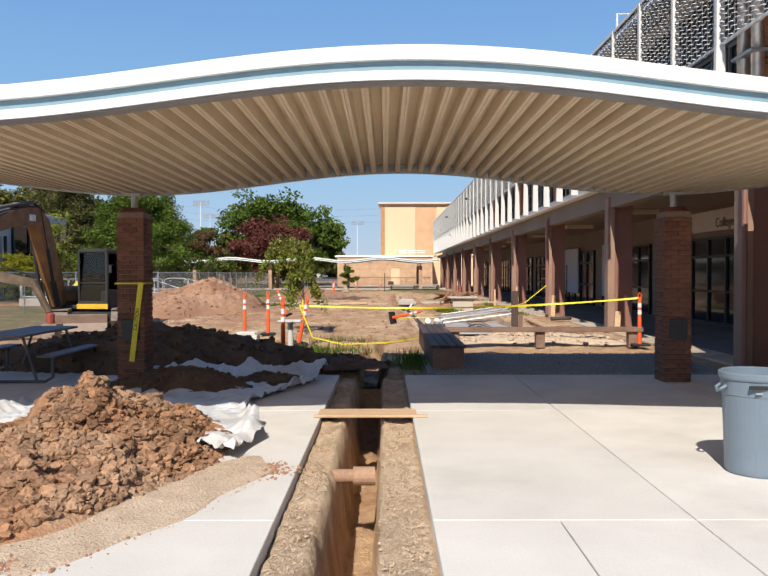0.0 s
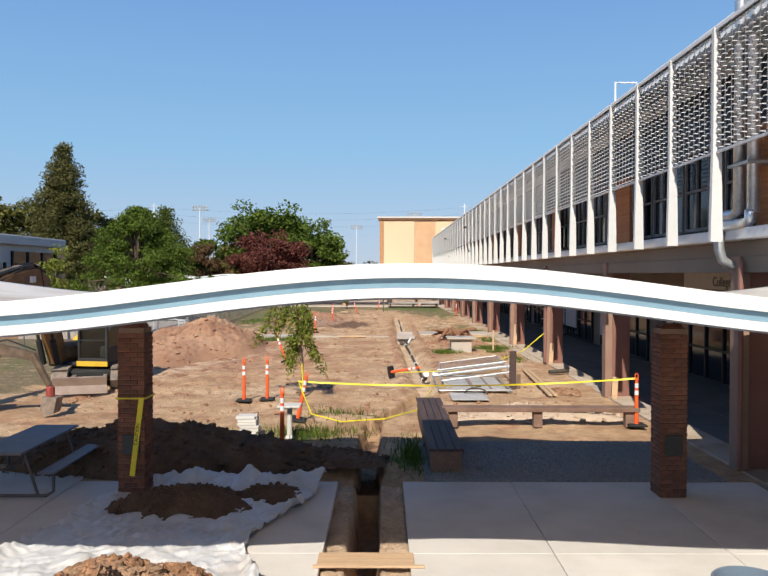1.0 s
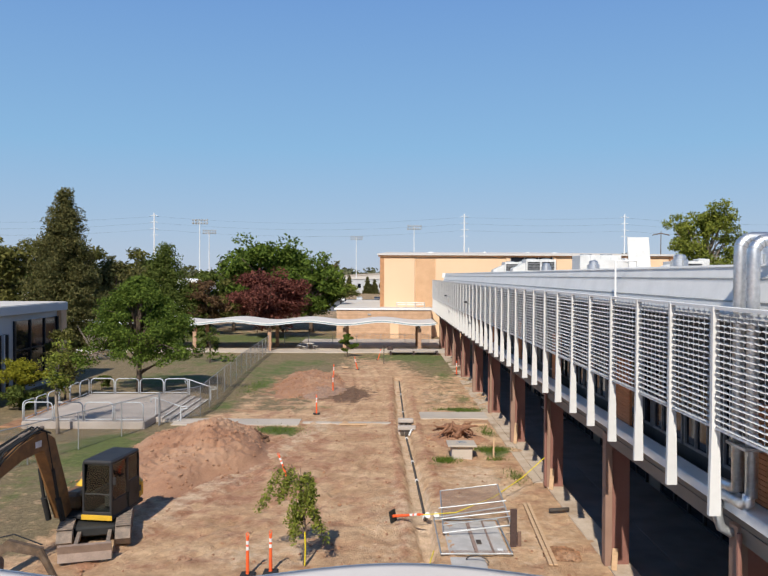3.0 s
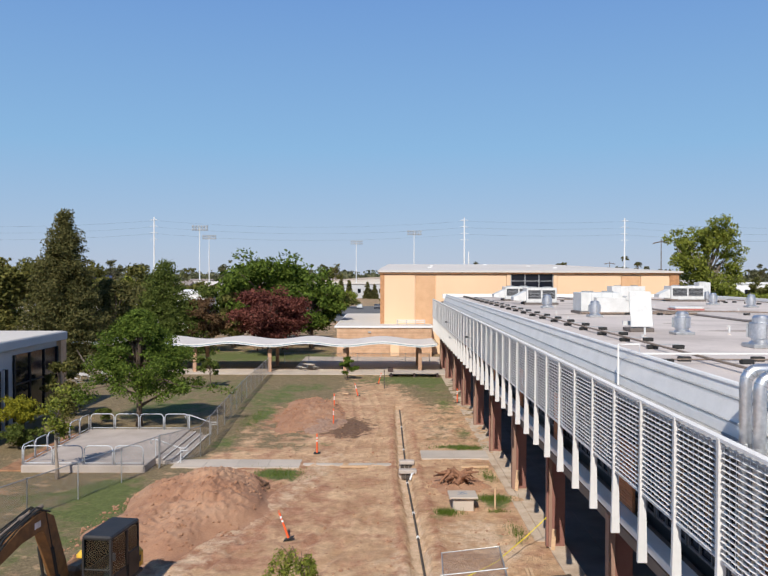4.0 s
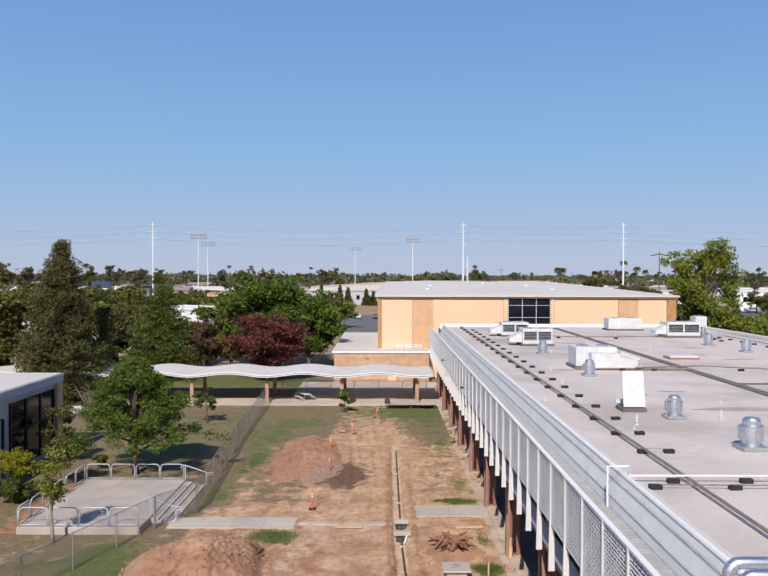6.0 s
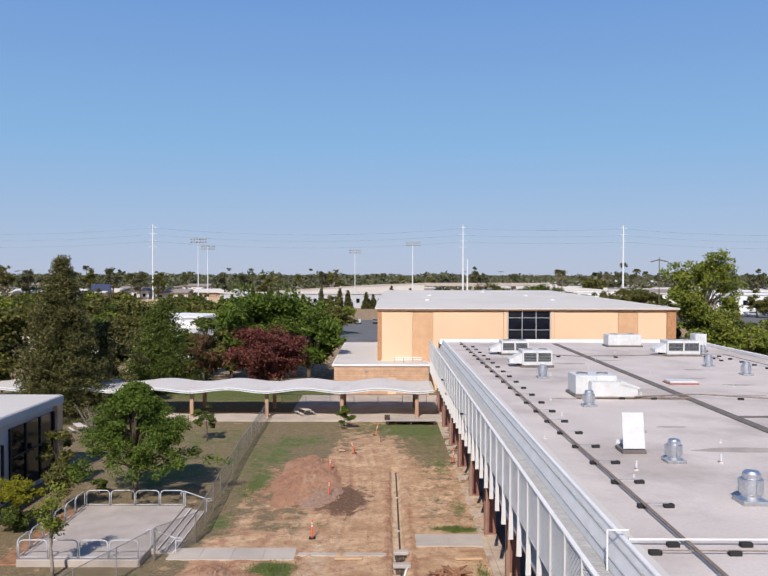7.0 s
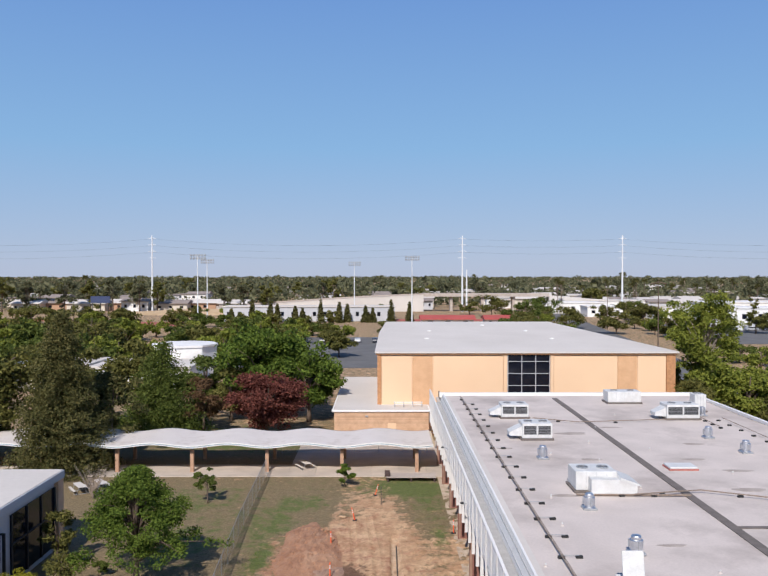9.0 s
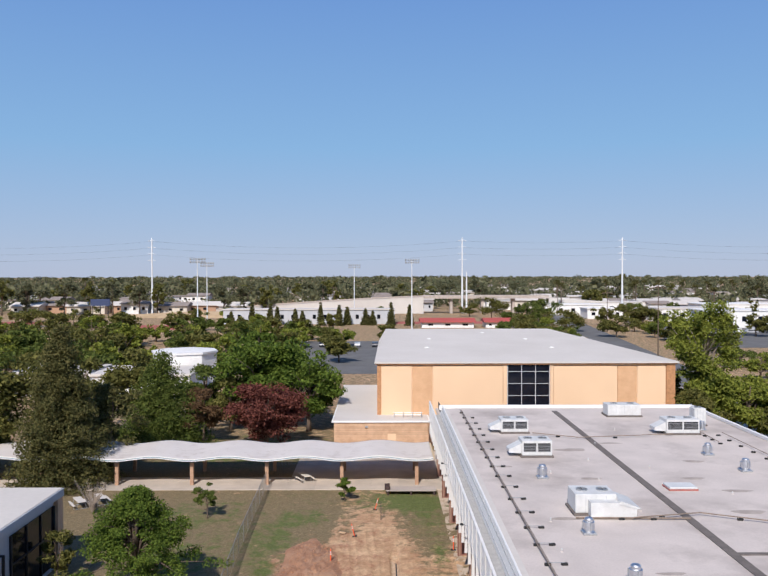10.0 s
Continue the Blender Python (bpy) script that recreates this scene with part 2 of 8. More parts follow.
ORANGE_TRIM = material("orange brown trim", (0.52, 0.26, 0.12), rough=0.8)
MAROON = material("brown painted column", (0.28, 0.13, 0.1), (0.235, 0.105, 0.08), rough=0.7, scale=1.0, bump=0.05, fine=20, c=(0.27, 0.14, 0.1), stain=0.35, grit=0.12)
PALE_STRIP = material("worn tan paint", (0.34, 0.21, 0.155), (0.27, 0.16, 0.115), rough=0.75, scale=1.5, bump=0.05)
DARK_GLASS = glass_material("dark glass", (0.012, 0.014, 0.022), 0.08)
BLACK_FRAME = material("dark metal frame", (0.03, 0.03, 0.032), rough=0.5, bump=0.02)
ALUMINIUM = material("silver duct metal", (0.72, 0.73, 0.75), (0.62, 0.63, 0.65), rough=0.45, scale=3, bump=0.06, metal=1.0, fine=14)
GALV = material("galvanised steel", (0.50, 0.51, 0.52), (0.40, 0.41, 0.42), rough=0.5, scale=5, bump=0.02, metal=0.7)
WINDOW_GREY = material("grey window frame", (0.2, 0.19, 0.19), rough=0.6, bump=0.02)
BLACK_RUBBER = material("black rubber", (0.02, 0.02, 0.02), rough=0.8, bump=0.2)
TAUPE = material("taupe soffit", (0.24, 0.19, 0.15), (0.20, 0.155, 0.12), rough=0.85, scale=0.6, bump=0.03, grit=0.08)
GREY_WALL = material("grey blue painted wall", (0.50, 0.505, 0.53), (0.45, 0.455, 0.48), rough=0.8, scale=0.4, bump=0.03, grit=0.06)
WOOD_DARK = material("dark stained timber", (0.085, 0.05, 0.045), (0.06, 0.035, 0.03), rough=0.7, scale=2, bump=0.3, fine=25, stretch=(6, 0.6, 6), vary=0.2)
WOOD_BROWN = material("brown weathered timber", (0.24, 0.15, 0.11), (0.18, 0.105, 0.075), rough=0.8, scale=3, bump=0.3, fine=25, vary=0.12)
WOOD_RAW = material("raw pine board", (0.62, 0.42, 0.26), (0.52, 0.34, 0.2), rough=0.8, scale=3, bump=0.2, fine=20, stretch=(0.5, 5, 5))
ASPHALT = material("asphalt", (0.15, 0.146, 0.144), (0.115, 0.112, 0.11), rough=0.95, scale=0.2, bump=0.1, fine=6)
BARK = material("bark", (0.16, 0.115, 0.085), (0.10, 0.07, 0.05), rough=0.95, scale=6, bump=0.8, fine=25)
PALE_BARK = material("pale bark", (0.34, 0.28, 0.23), (0.25, 0.2, 0.16), rough=0.95, scale=6, bump=0.6, fine=25)
ORANGE = material("orange plastic", (0.85, 0.13, 0.03), (0.75, 0.1, 0.025), rough=0.5, scale=4, bump=0.03, c=(0.5, 0.12, 0.05), stain=0.3)
REFLECT = material("white reflective band", (0.82, 0.82, 0.82), rough=0.4, bump=0.02)
YELLOW = material("yellow plastic tape", (0.80, 0.66, 0.03), (0.72, 0.58, 0.02), rough=0.5, bump=0.03)
LEAF_GREEN = leaf_material("leaves green", (0.052, 0.078, 0.015), (0.155, 0.185, 0.042))
LEAF_BRIGHT = leaf_material("leaves bright", (0.045, 0.08, 0.012), (0.165, 0.225, 0.036))
LEAF_OLIVE = leaf_material("leaves olive", (0.072, 0.078, 0.02), (0.2, 0.185, 0.052))
LEAF_CONIFER = leaf_material("needles", (0.058, 0.068, 0.022), (0.18, 0.158, 0.058))
LEAF_BRONZE = leaf_material("leaves bronze", (0.075, 0.045, 0.022), (0.2, 0.115, 0.06))
LEAF_RED = leaf_material("leaves dark red", (0.085, 0.026, 0.02), (0.25, 0.088, 0.066))
LEAF_YELLOW = leaf_material("leaves yellow green", (0.15, 0.15, 0.015), (0.36, 0.33, 0.03))
LEAF_LIME = leaf_material("leaves lime", (0.105, 0.135, 0.02), (0.29, 0.31, 0.055))
# Distance haze is mixed into this lighter, greyer leaf colour.
LEAF_FAR = leaf_material("hazy far leaves", (0.075, 0.085, 0.045), (0.2, 0.195, 0.105))


# ---- mesh helpers ----
class Shape:
    """Collects vertices and faces of one mesh."""

    def __init__(self):
        self.v, self.f, self.smooth = [], [], False

    def add(self, verts, faces):
        k = len(self.v)
        self.v += [tuple(p) for p in verts]
        self.f += [tuple(i + k for i in q) for q in faces]
        return self

    def box(self, x0, x1, y0, y1, z0, z1, bevel=0.0):
        if bevel <= 0:
            return self.add([(x0, y0, z0), (x1, y0, z0), (x1, y1, z0), (x0, y1, z0), (x0, y0, z1), (x1, y0, z1), (x1, y1, z1), (x0, y1, z1)],
                            [(0, 3, 2, 1), (4, 5, 6, 7), (0, 1, 5, 4), (1, 2, 6, 5), (2, 3, 7, 6), (3, 0, 4, 7)])
        b = min(bevel, (x1 - x0) / 2.1, (y1 - y0) / 2.1, (z1 - z0) / 2.1)
        ring = lambda i, z: [(x0 + i, y0 + b, z), (x0 + b, y0 + i, z), (x1 - b, y0 + i, z), (x1 - i, y0 + b, z), (x1 - i, y1 - b, z), (x1 - b, y1 - i, z), (x0 + b, y1 - i, z), (x0 + i, y1 - b, z)]
        inner = lambda z: [(x0 + b, y0 + b, z), (x0 + b, y0 + b, z), (x1 - b, y0 + b, z), (x1 - b, y0 + b, z), (x1 - b, y1 - b, z), (x1 - b, y1 - b, z), (x0 + b, y1 - b, z), (x0 + b, y1 - b, z)]
        top = [(x0 + b, y0 + b, z1), (x1 - b, y0 + b, z1), (x1 - b, y1 - b, z1), (x0 + b, y1 - b, z1)]
        low = [(p[0], p[1], z0) for p in top]
        v = low + ring(0, z0 + b) + ring(0, z1 - b) + top
        f = [(3, 2, 1, 0), (20, 21, 22, 23)]
        for i in range(8):
            j = (i + 1) % 8
            f.append((4 + i, 4 + j, 12 + j, 12 + i))
        for i in range(4):
            a, c, nxt = 4 + 2 * i, 4 + 2 * i + 1, 4 + (2 * i + 2) % 8
            f += [(i, c, a), (i, (i + 1) % 4, nxt, c), (20 + i, a + 8, c + 8), (20 + i, c + 8, nxt + 8, 20 + (i + 1) % 4)]
        return self.add(v, f)

    def tube(self, points, radii, n=8, cap=True):
        """A tube along a line of points, with one radius or one for each."""
        pts = [Vector(p) for p in points]
        radii = [radii] * len(pts) if isinstance(radii, (int, float)) else radii
        v, f = [], []
        side = None
        for i, p in enumerate(pts):
            d = (pts[min(i + 1, len(pts) - 1)] - pts[max(i - 1, 0)]).normalized()
            if side is None:
                side = d.orthogonal().normalized()
            side = (side - d * side.dot(d)).normalized()
            up = d.cross(side)
            for k in range(n):
                a = 2 * math.pi * k / n
                v.append(p + (side * math.cos(a) + up * math.sin(a)) * radii[i])
            if i:
                for k in range(n):
                    j = (k + 1) % n
                    f.append(((i - 1) * n + k, (i - 1) * n + j, i * n + j, i * n + k))
        if cap:
            f += [tuple(reversed(range(n))), tuple(range(len(v) - n, len(v)))]
        return self.add(v, f)

    def lathe(self, profile, centre=(0, 0, 0), n=24):
        """Turns (radius, height) pairs round the upright axis."""
        v, f = [], []
        for r, z in profile:
            v += [(centre[0] + r * math.cos(2 * math.pi * k / n), centre[1] + r * math.sin(2 * math.pi * k / n), centre[2] + z) for k in range(n)]
        for i in range(len(profile) - 1):
            for k in range(n):
                j = (k + 1) % n
                f.append((i * n + k, i * n + j, (i + 1) * n + j, (i + 1) * n + k))
        f += [tuple(reversed(range(n))), tuple(range(len(v) - n, len(v)))]
        return self.add(v, f)

    def prism(self, outline, axis, lo, hi):
        """An outline of pairs pushed along one axis."""
        place = {"x": lambda p, w: (w, p[0], p[1]), "y": lambda p, w: (p[0], w, p[1]), "z": lambda p, w: (p[0], p[1], w)}[axis]
        n = len(outline)
        v = [place(p, lo) for p in outline] + [place(p, hi) for p in outline]
        f = [tuple(reversed(range(n))), tuple(range(n, 2 * n))] + [(i, (i + 1) % n, n + (i + 1) % n, n + i) for i in range(n)]
        return self.add(v, f)

    def mesh(self, name, mat, smooth=False):
        me = bpy.data.meshes.new(name)
        me.from_pydata(self.v, [], self.f)
        me.materials.append(mat)
        bm = bmesh.new()
        bm.from_mesh(me)
        bmesh.ops.recalc_face_normals(bm, faces=bm.faces)
        bm.to_mesh(me)
        bm.free()
        if smooth:
            me.polygons.foreach_set("use_smooth", [True] * len(me.polygons))
        return me


def part(name, shape, mat, parent=None, label="", smooth=False, m=None):
    ob = new(name, shape if isinstance(shape, bpy.types.Mesh) else shape.mesh(name, mat, smooth))
    if parent:
        ob.parent = parent
    if m is not None:
        ob.matrix_basis = m
    return tagged(ob, label)


def thing(name, at, label, category, group="", kind=""):
    ob = new(name)
    ob.location = at
    ob.empty_display_size = 0.2
    return tagged(ob, label, category, group, kind)


def raw_mesh(name, v, f, mat, smooth=False):
    """A large mesh from arrays of vertices and faces."""
    me = bpy.data.meshes.new(name)
    me.from_pydata(v.tolist() if hasattr(v, "tolist") else v, [], f.tolist() if hasattr(f, "tolist") else f)
    me.materials.append(mat)
    if smooth:
        me.polygons.foreach_set("use_smooth", [True] * len(me.polygons))
    return me


# ---- ground ----
def smoothstep(a, b, x):
    t = np.clip((x - a) / (b - a), 0, 1)
    return t * t * (3 - 2 * t)


def rough_field(x, y, size, seed):
    """A cheap bumpy field for arrays: sums of turned sines."""
    rs = np.random.RandomState(seed)
    out = np.zeros_like(x)
    for k in range(14):
        a, s, ph = rs.uniform(0, 6.28), rs.uniform(0.6, 2.6) / size, rs.uniform(0, 6.28)
        out += np.sin((x * np.cos(a) + y * np.sin(a)) * s * 6.28 + ph + 1.3 * np.sin((x * np.sin(a) - y * np.cos(a)) * s * 3.1 + ph)) / (1 + s * size * 0.6)
    return out / 5.0


def trench_line(y):
    """Where the long pipe trench runs, as x for each y."""
    return np.interp(y, [12.8, 15.2, 18.1, 22.5, 27, 34, 40, 62], [-0.14, -0.16, -0.1, 1.4, 1.5, 1.38, 1.24, 1.3])


xs = np.unique(np.concatenate([np.geomspace(10, 4500, 40), -np.geomspace(26, 4500, 36), np.linspace(-26, -13, 40), np.linspace(-13, 10, 231), np.linspace(-0.7, 0.55, 36)]))
ys = np.unique(np.concatenate([-np.geomspace(2, 3000, 20), np.linspace(-2, 4, 12), np.linspace(4, 14, 120), np.linspace(14, 34, 180), np.linspace(34, 70, 180), np.linspace(70, 100, 60), np.geomspace(101, 4900, 60)]))
GX, GY = np.meshgrid(xs, ys)
yard = smoothstep(12.7, 13.5, GY) * smoothstep(86, 78, GY) * smoothstep(7.6, 6.6, GX) * smoothstep(-12.5, -9, GX) * (1 - smoothstep(0.6, 0.9, GX) * smoothstep(16.4, 15.8, GY))
GZ = yard * (0.055 * rough_field(GX, GY, 2.6, 1) + 0.028 * rough_field(GX, GY, 0.7, 2)) - 0.02
GZ += yard * 0.03 * np.sin((GX + 0.1 * (GY - 20) + 4) * 3.4) * np.exp(-((GX + 4.6 - 0.12 * (GY - 30)) / 1.6) ** 2) * smoothstep(18, 24, GY) * smoothstep(46, 38, GY)
line = trench_line(GY)
for bends, width in ((([20, 24, 31, 36, 41, 46], [-9.5, -8.3, -6.2, -4.9, -3.5, -3.0]), 1.7), (([21, 24, 27, 31, 37], [-7.2, -5.0, -3.2, -1.8, -1.0]), 1.5), (([44, 52, 60, 70], [-1.4, -0.8, -1.2, -2.0]), 1.6)):
    mid_x = np.interp(GY, *bends)
    on = smoothstep(bends[0][0], bends[0][0] + 2, GY) * smoothstep(bends[0][-1], bends[0][-1] - 3, GY) * yard
    for side in (-0.5, 0.5):
        gap = GX - mid_x - side * width
        GZ += on * (0.045 * np.exp(-((np.abs(gap) - 0.34) / 0.13) ** 2) - 0.06 * np.exp(-(gap / 0.2) ** 2)) * (0.8 + 0.6 * rough_field(GX, GY, 1.2, 9)) + on * 0.012 * np.sin(GY * 21) * np.exp(-(gap / 0.2) ** 2)
wide = 0.26 + (0.13 + 0.07 * rough_field(GX * 0 + 5, GY, 1.3, 31)) * smoothstep(22, 27, GY)
deep = smoothstep(wide, wide - 0.13, np.abs(GX - line + 0.1 * smoothstep(22, 27, GY) + 0.07 * rough_field(GX * 0 + 3, GY, 1.0, 3))) * smoothstep(12.8, 13.4, GY) * smoothstep(64, 61, GY)
GZ -= (0.42 - 0.14 * smoothstep(22, 27, GY)) * deep
berm = np.exp(-((np.abs(GX - line) - 0.72) / 0.2) ** 2) * smoothstep(20, 24, GY) * smoothstep(60, 52, GY)
GZ += yard * 0.16 * np.abs(rough_field(GX, GY, 1.7, 21)) * smoothstep(46, 50, GY) * smoothstep(78, 72, GY) * smoothstep(1.6, 2.6, GX)
GZ += berm * (0.05 + 0.14 * np.abs(rough_field(GX, GY, 0.55, 4)))
slab = smoothstep(12.82, 12.75, GY)
hole = smoothstep(-0.66, -0.60, GX) * smoothstep(0.49, 0.43, GX)
GZ = np.where(GY < 12.8, -0.16 + 0 * GZ, GZ)
inside = hole * slab
edge_l = -0.33 + 0.03 * rough_field(GX * 0 + 1, GY, 0.7, 5)
edge_r = 0.06 + 0.03 * rough_field(GX * 0 + 7, GY, 0.8, 6)
pit = smoothstep(edge_l - 0.02, edge_l + 0.11, GX) * smoothstep(edge_r + 0.04, edge_r - 0.03, GX)
GZ = np.where(inside > 0, -0.16 + inside * (0.08 + 0.06 * rough_field(GX, GY, 0.3, 7)) - inside * pit * 0.8, GZ)
pool = np.exp(-(((GX + 0.1) / 1.1) ** 2 + ((GY - 13.3) / 0.7) ** 2))
GZ -= np.where(GY > 12.8, pool * 0.35, 0)
far = smoothstep(60, 200, np.hypot(GX, GY))
verts = np.stack([GX, GY, GZ], -1).reshape(-1, 3)
nx, ny = len(xs), len(ys)
ii = (np.arange(ny - 1)[:, None] * nx + np.arange(nx - 1)[None, :]).ravel()
ground_mesh = raw_mesh("ground", verts, np.stack([ii, ii + 1, ii + nx + 1, ii + nx], -1), GROUND, True)
ground = tagged(new("ground", ground_mesh), "dry dug-up soil yard with straw grass and green patches", "ground", kind="structure")
lawn_w = smoothstep(-9.2, -11.0, GX)
north = smoothstep(60, 70, GY)
straw = np.clip(0.95 * lawn_w + 0.75 * north + 0.55 * smoothstep(44, 50, GY) * smoothstep(1.5, 3.5, GX) + 0.72 * smoothstep(43, 48, GY) * smoothstep(-3.5, -5.5, GX), 0, 1.1)
straw = straw * (1 - 0.55 * np.exp(-((GX + 0.5) / 2.2) ** 2) * smoothstep(78, 70, GY)) * smoothstep(20, 23, GY)


def blob(cx, cy, rx, ry, s=1.0):
    return s * np.exp(-((GX - cx) / rx) ** 2 - ((GY - cy) / ry) ** 2)


green = (blob(3, 77, 4.5, 3.6, 0.75) + blob(-7, 72, 3.0, 2.5, 0.5) + blob(-9.2, 57, 1.2, 4, 0.62) + blob(-5.6, 40.6, 1.4, 1.3, 1.1) + blob(4.8, 47.0, 1.8, 0.6, 0.95) + blob(5.5, 40.5, 0.5, 1.6, 0.55) + blob(2.9, 34.2, 0.6, 0.45, 0.8) + blob(5.2, 36.2, 0.9, 0.6, 0.85) + blob(-12.6, 34.5, 1.0, 2.0, 0.5)
         + blob(-13.6, 38, 1.6, 2.2, 0.62) + blob(2.2, 33.2, 0.7, 0.5, 0.6) + blob(0.6, 14.7, 0.5, 1.2, 0.62) + blob(-1.6, 16.5, 1.4, 0.9, 0.52) + blob(-15, 63, 6, 10, 0.4)
         + blob(-20, 74, 8, 5, 0.42) + blob(-17, 100, 15, 8, 0.95) + blob(-8, 33.5, 0.4, 0.4, 0.4) + blob(-15.5, 30, 5, 6, 0.32) + blob(-12.5, 33, 2.2, 6, 0.3) + blob(-3, 80, 12, 6, 0.3) + blob(-9, 66, 2.5, 5, 0.55) + blob(4.5, 70, 2, 6, 0.5) + blob(-10, 48, 1.2, 2.5, 0.55) + blob(-18, 36, 7, 3, 0.35) + blob(-18, 60, 3, 4, 0.5) + blob(5.2, 35.5, 0.6, 1.2, 0.6) + blob(5.3, 51, 0.7, 2.5, 0.6) + blob(5.0, 62, 1.0, 3, 0.55) + blob(4.9, 31, 0.6, 1.0, 0.5) + blob(-4.5, 48, 1.6, 1.0, 0.5)
         + 0.55 * smoothstep(55, 75, GX) * (GY < 160) + 0.3 * smoothstep(140, 200, GY))
wet = blob(-2.5, 53.2, 2.0, 4.0, 1.35) + blob(-1.0, 69, 1.2, 1.5, 0.35) + 0.62 * deep * smoothstep(24, 20, GY) + 0.5 * pool * (GY > 12.8)
red = blob(-8.5, 34, 5.5, 7.5, 0.75) + blob(-6, 58, 3.5, 7, 0.62) + 0.46 * yard + 0.45 * berm
track = np.interp(GY, [20, 24, 31, 36, 41, 46], [-9.5, -8.3, -6.2, -4.9, -3.5, -3.0])
pale = 0.6 * deep * smoothstep(22, 26, GY) + blob(4.7, 29.2, 0.5, 0.8, 0.8) + blob(3.4, 24.5, 3.2, 4.5, 0.55) + blob(0.5, 27, 1.2, 4, 0.3) + 0.5 * np.exp(-((GX - track) / 1.0) ** 2) * smoothstep(20, 23, GY) * smoothstep(50, 44, GY) + 0.75 * inside * (1 - pit) + blob(3.9, 31.5, 1.6, 2.2, 0.6) + blob(3.6, 52, 1.6, 4, 0.45) + blob(-3.5, 22.5, 2.5, 1.6, 0.5)
straw = np.where(GY > 100, np.clip(0.9 - 0.2 * far, 0, 1), straw)
for key, field in (("straw", straw * 0.72 + 0.02), ("green", green * 0.95), ("wet", wet * 0.75), ("red", red * 0.68), ("pale", pale)):
    ground_mesh.attributes.new(key, "FLOAT", "POINT").data.foreach_set("value", field.astype(np.float32).ravel())


def slab_piece(parent, x0, x1, y0, y1, z0=-0.12, z1=0.0, mat=CONCRETE, gap=0.005):
    return part("concrete_slab", Shape().box(x0 + gap, x1 - gap, y0 + gap, y1 - gap, z0, z1, 0.005), mat, parent)


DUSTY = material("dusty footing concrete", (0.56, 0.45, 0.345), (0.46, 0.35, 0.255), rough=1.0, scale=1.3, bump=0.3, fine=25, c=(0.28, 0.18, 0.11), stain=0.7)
pavement = thing("pavement", (0, 0, 0), "pale concrete plaza paving with joints, cut open for a trench", "pavement", kind="structure")
for x0, x1 in ((-14, -11.5), (-11.5, -9.3), (-9.3, -7.1), (-7.1, -4.95), (-4.95, -2.8), (-2.8, -0.62), (0.45, 2.25), (2.25, 4.45), (4.45, 6.3)):
    for y0, y1 in ((-6, 1.2), (1.2, 5.3), (5.3, 9.5), (9.5, 12.8 if x0 > -5 else 14.1)):
        if x0 == 0.45 and y0 == 1.2:
            slab_piece(pavement, 0.45, 1.32, y0, y1), slab_piece(pavement, 1.32, 2.25, y0, y1)
        else:
            slab_piece(pavement, x0, x1, y0, y1)
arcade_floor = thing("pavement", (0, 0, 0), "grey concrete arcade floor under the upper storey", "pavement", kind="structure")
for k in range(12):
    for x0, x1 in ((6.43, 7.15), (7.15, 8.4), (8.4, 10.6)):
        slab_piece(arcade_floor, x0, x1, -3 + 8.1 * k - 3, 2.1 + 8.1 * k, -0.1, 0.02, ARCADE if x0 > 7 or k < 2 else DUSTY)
path_west = thing("pavement", (0, 0, 0), "pale concrete footpath crossing the lawn to the steps", "path", kind="structure")
for k in range(4):
    slab_piece(path_west, -11.6 + 1.75 * k, -9.85 + 1.75 * k, 41.9, 43.7, -0.1, 0.04, WALK_GREY)
for k in range(3):
    slab_piece(path_west, -4.6 + 1.75 * k, -2.85 + 1.75 * k, 42.55, 43.0, -0.1, 0.02, WALK_GREY)
path_east = thing("pavement", (0, 0, 0), "short concrete footpath beside the arcade", "path", kind="structure")
for k in range(2):
    slab_piece(path_east, 2.2 + 1.95 * k, 4.15 + 1.95 * k, 44.0, 46.0, -0.1, 0.05, WALK_GREY)
edge_strip = thing("pavement", (0, 0, 0), "narrow dusty concrete strip along the building columns", "path", kind="structure")
for k in range(19):
    slab_piece(edge_strip, 6.02, 6.42, 30.4 + 3.0 * k, 33.4 + 3.0 * k, -0.12, 0.015, DUSTY)
walk_floor = thing("pavement", (0, 0, 0), "concrete walkway under the far canopy", "path", kind="structure")
for k in range(20):
    slab_piece(walk_floor, -52 + 3 * k, -49 + 3 * k, 81.4, 86.4, -0.1, 0.06, WALK_GREY)
slab_piece(walk_floor, -10, 8, 86.42, 98.9, -0.1, 0.05, WALK_GREY)
gravel_bed = tagged(part("gravel_bed", Shape().box(0.85, 5.85, 12.82, 15.8, -0.1, 0.03), GRAVEL), "grey crushed gravel strip beside the plaza", "gravel", kind="stuff")
rs = np.random.RandomState(5)
gv, gf = [], []
for k in range(4200):
    cx, cy, r = rs.uniform(0.9, 5.8), rs.uniform(12.86, 15.75), rs.uniform(0.012, 0.032)
    b = len(gv)
    pts = rs.normal(size=(6, 3))
    pts = np.array([(1, 0, 0), (-1, 0, 0), (0, 1, 0), (0, -1, 0), (0, 0, 0.8), (0, 0, -0.8)]) * rs.uniform(0.6, 1.2, (6, 1)) * r + (cx, cy, 0.03 + r * 0.4)
    gv += pts.tolist()
    gf += [(b + a, b + c, b + 4) for a, c in ((0, 2), (2, 1), (1, 3), (3, 0))]
part("loose_stones", raw_mesh("loose_stones", gv, gf, GRAVEL), GRAVEL, gravel_bed)


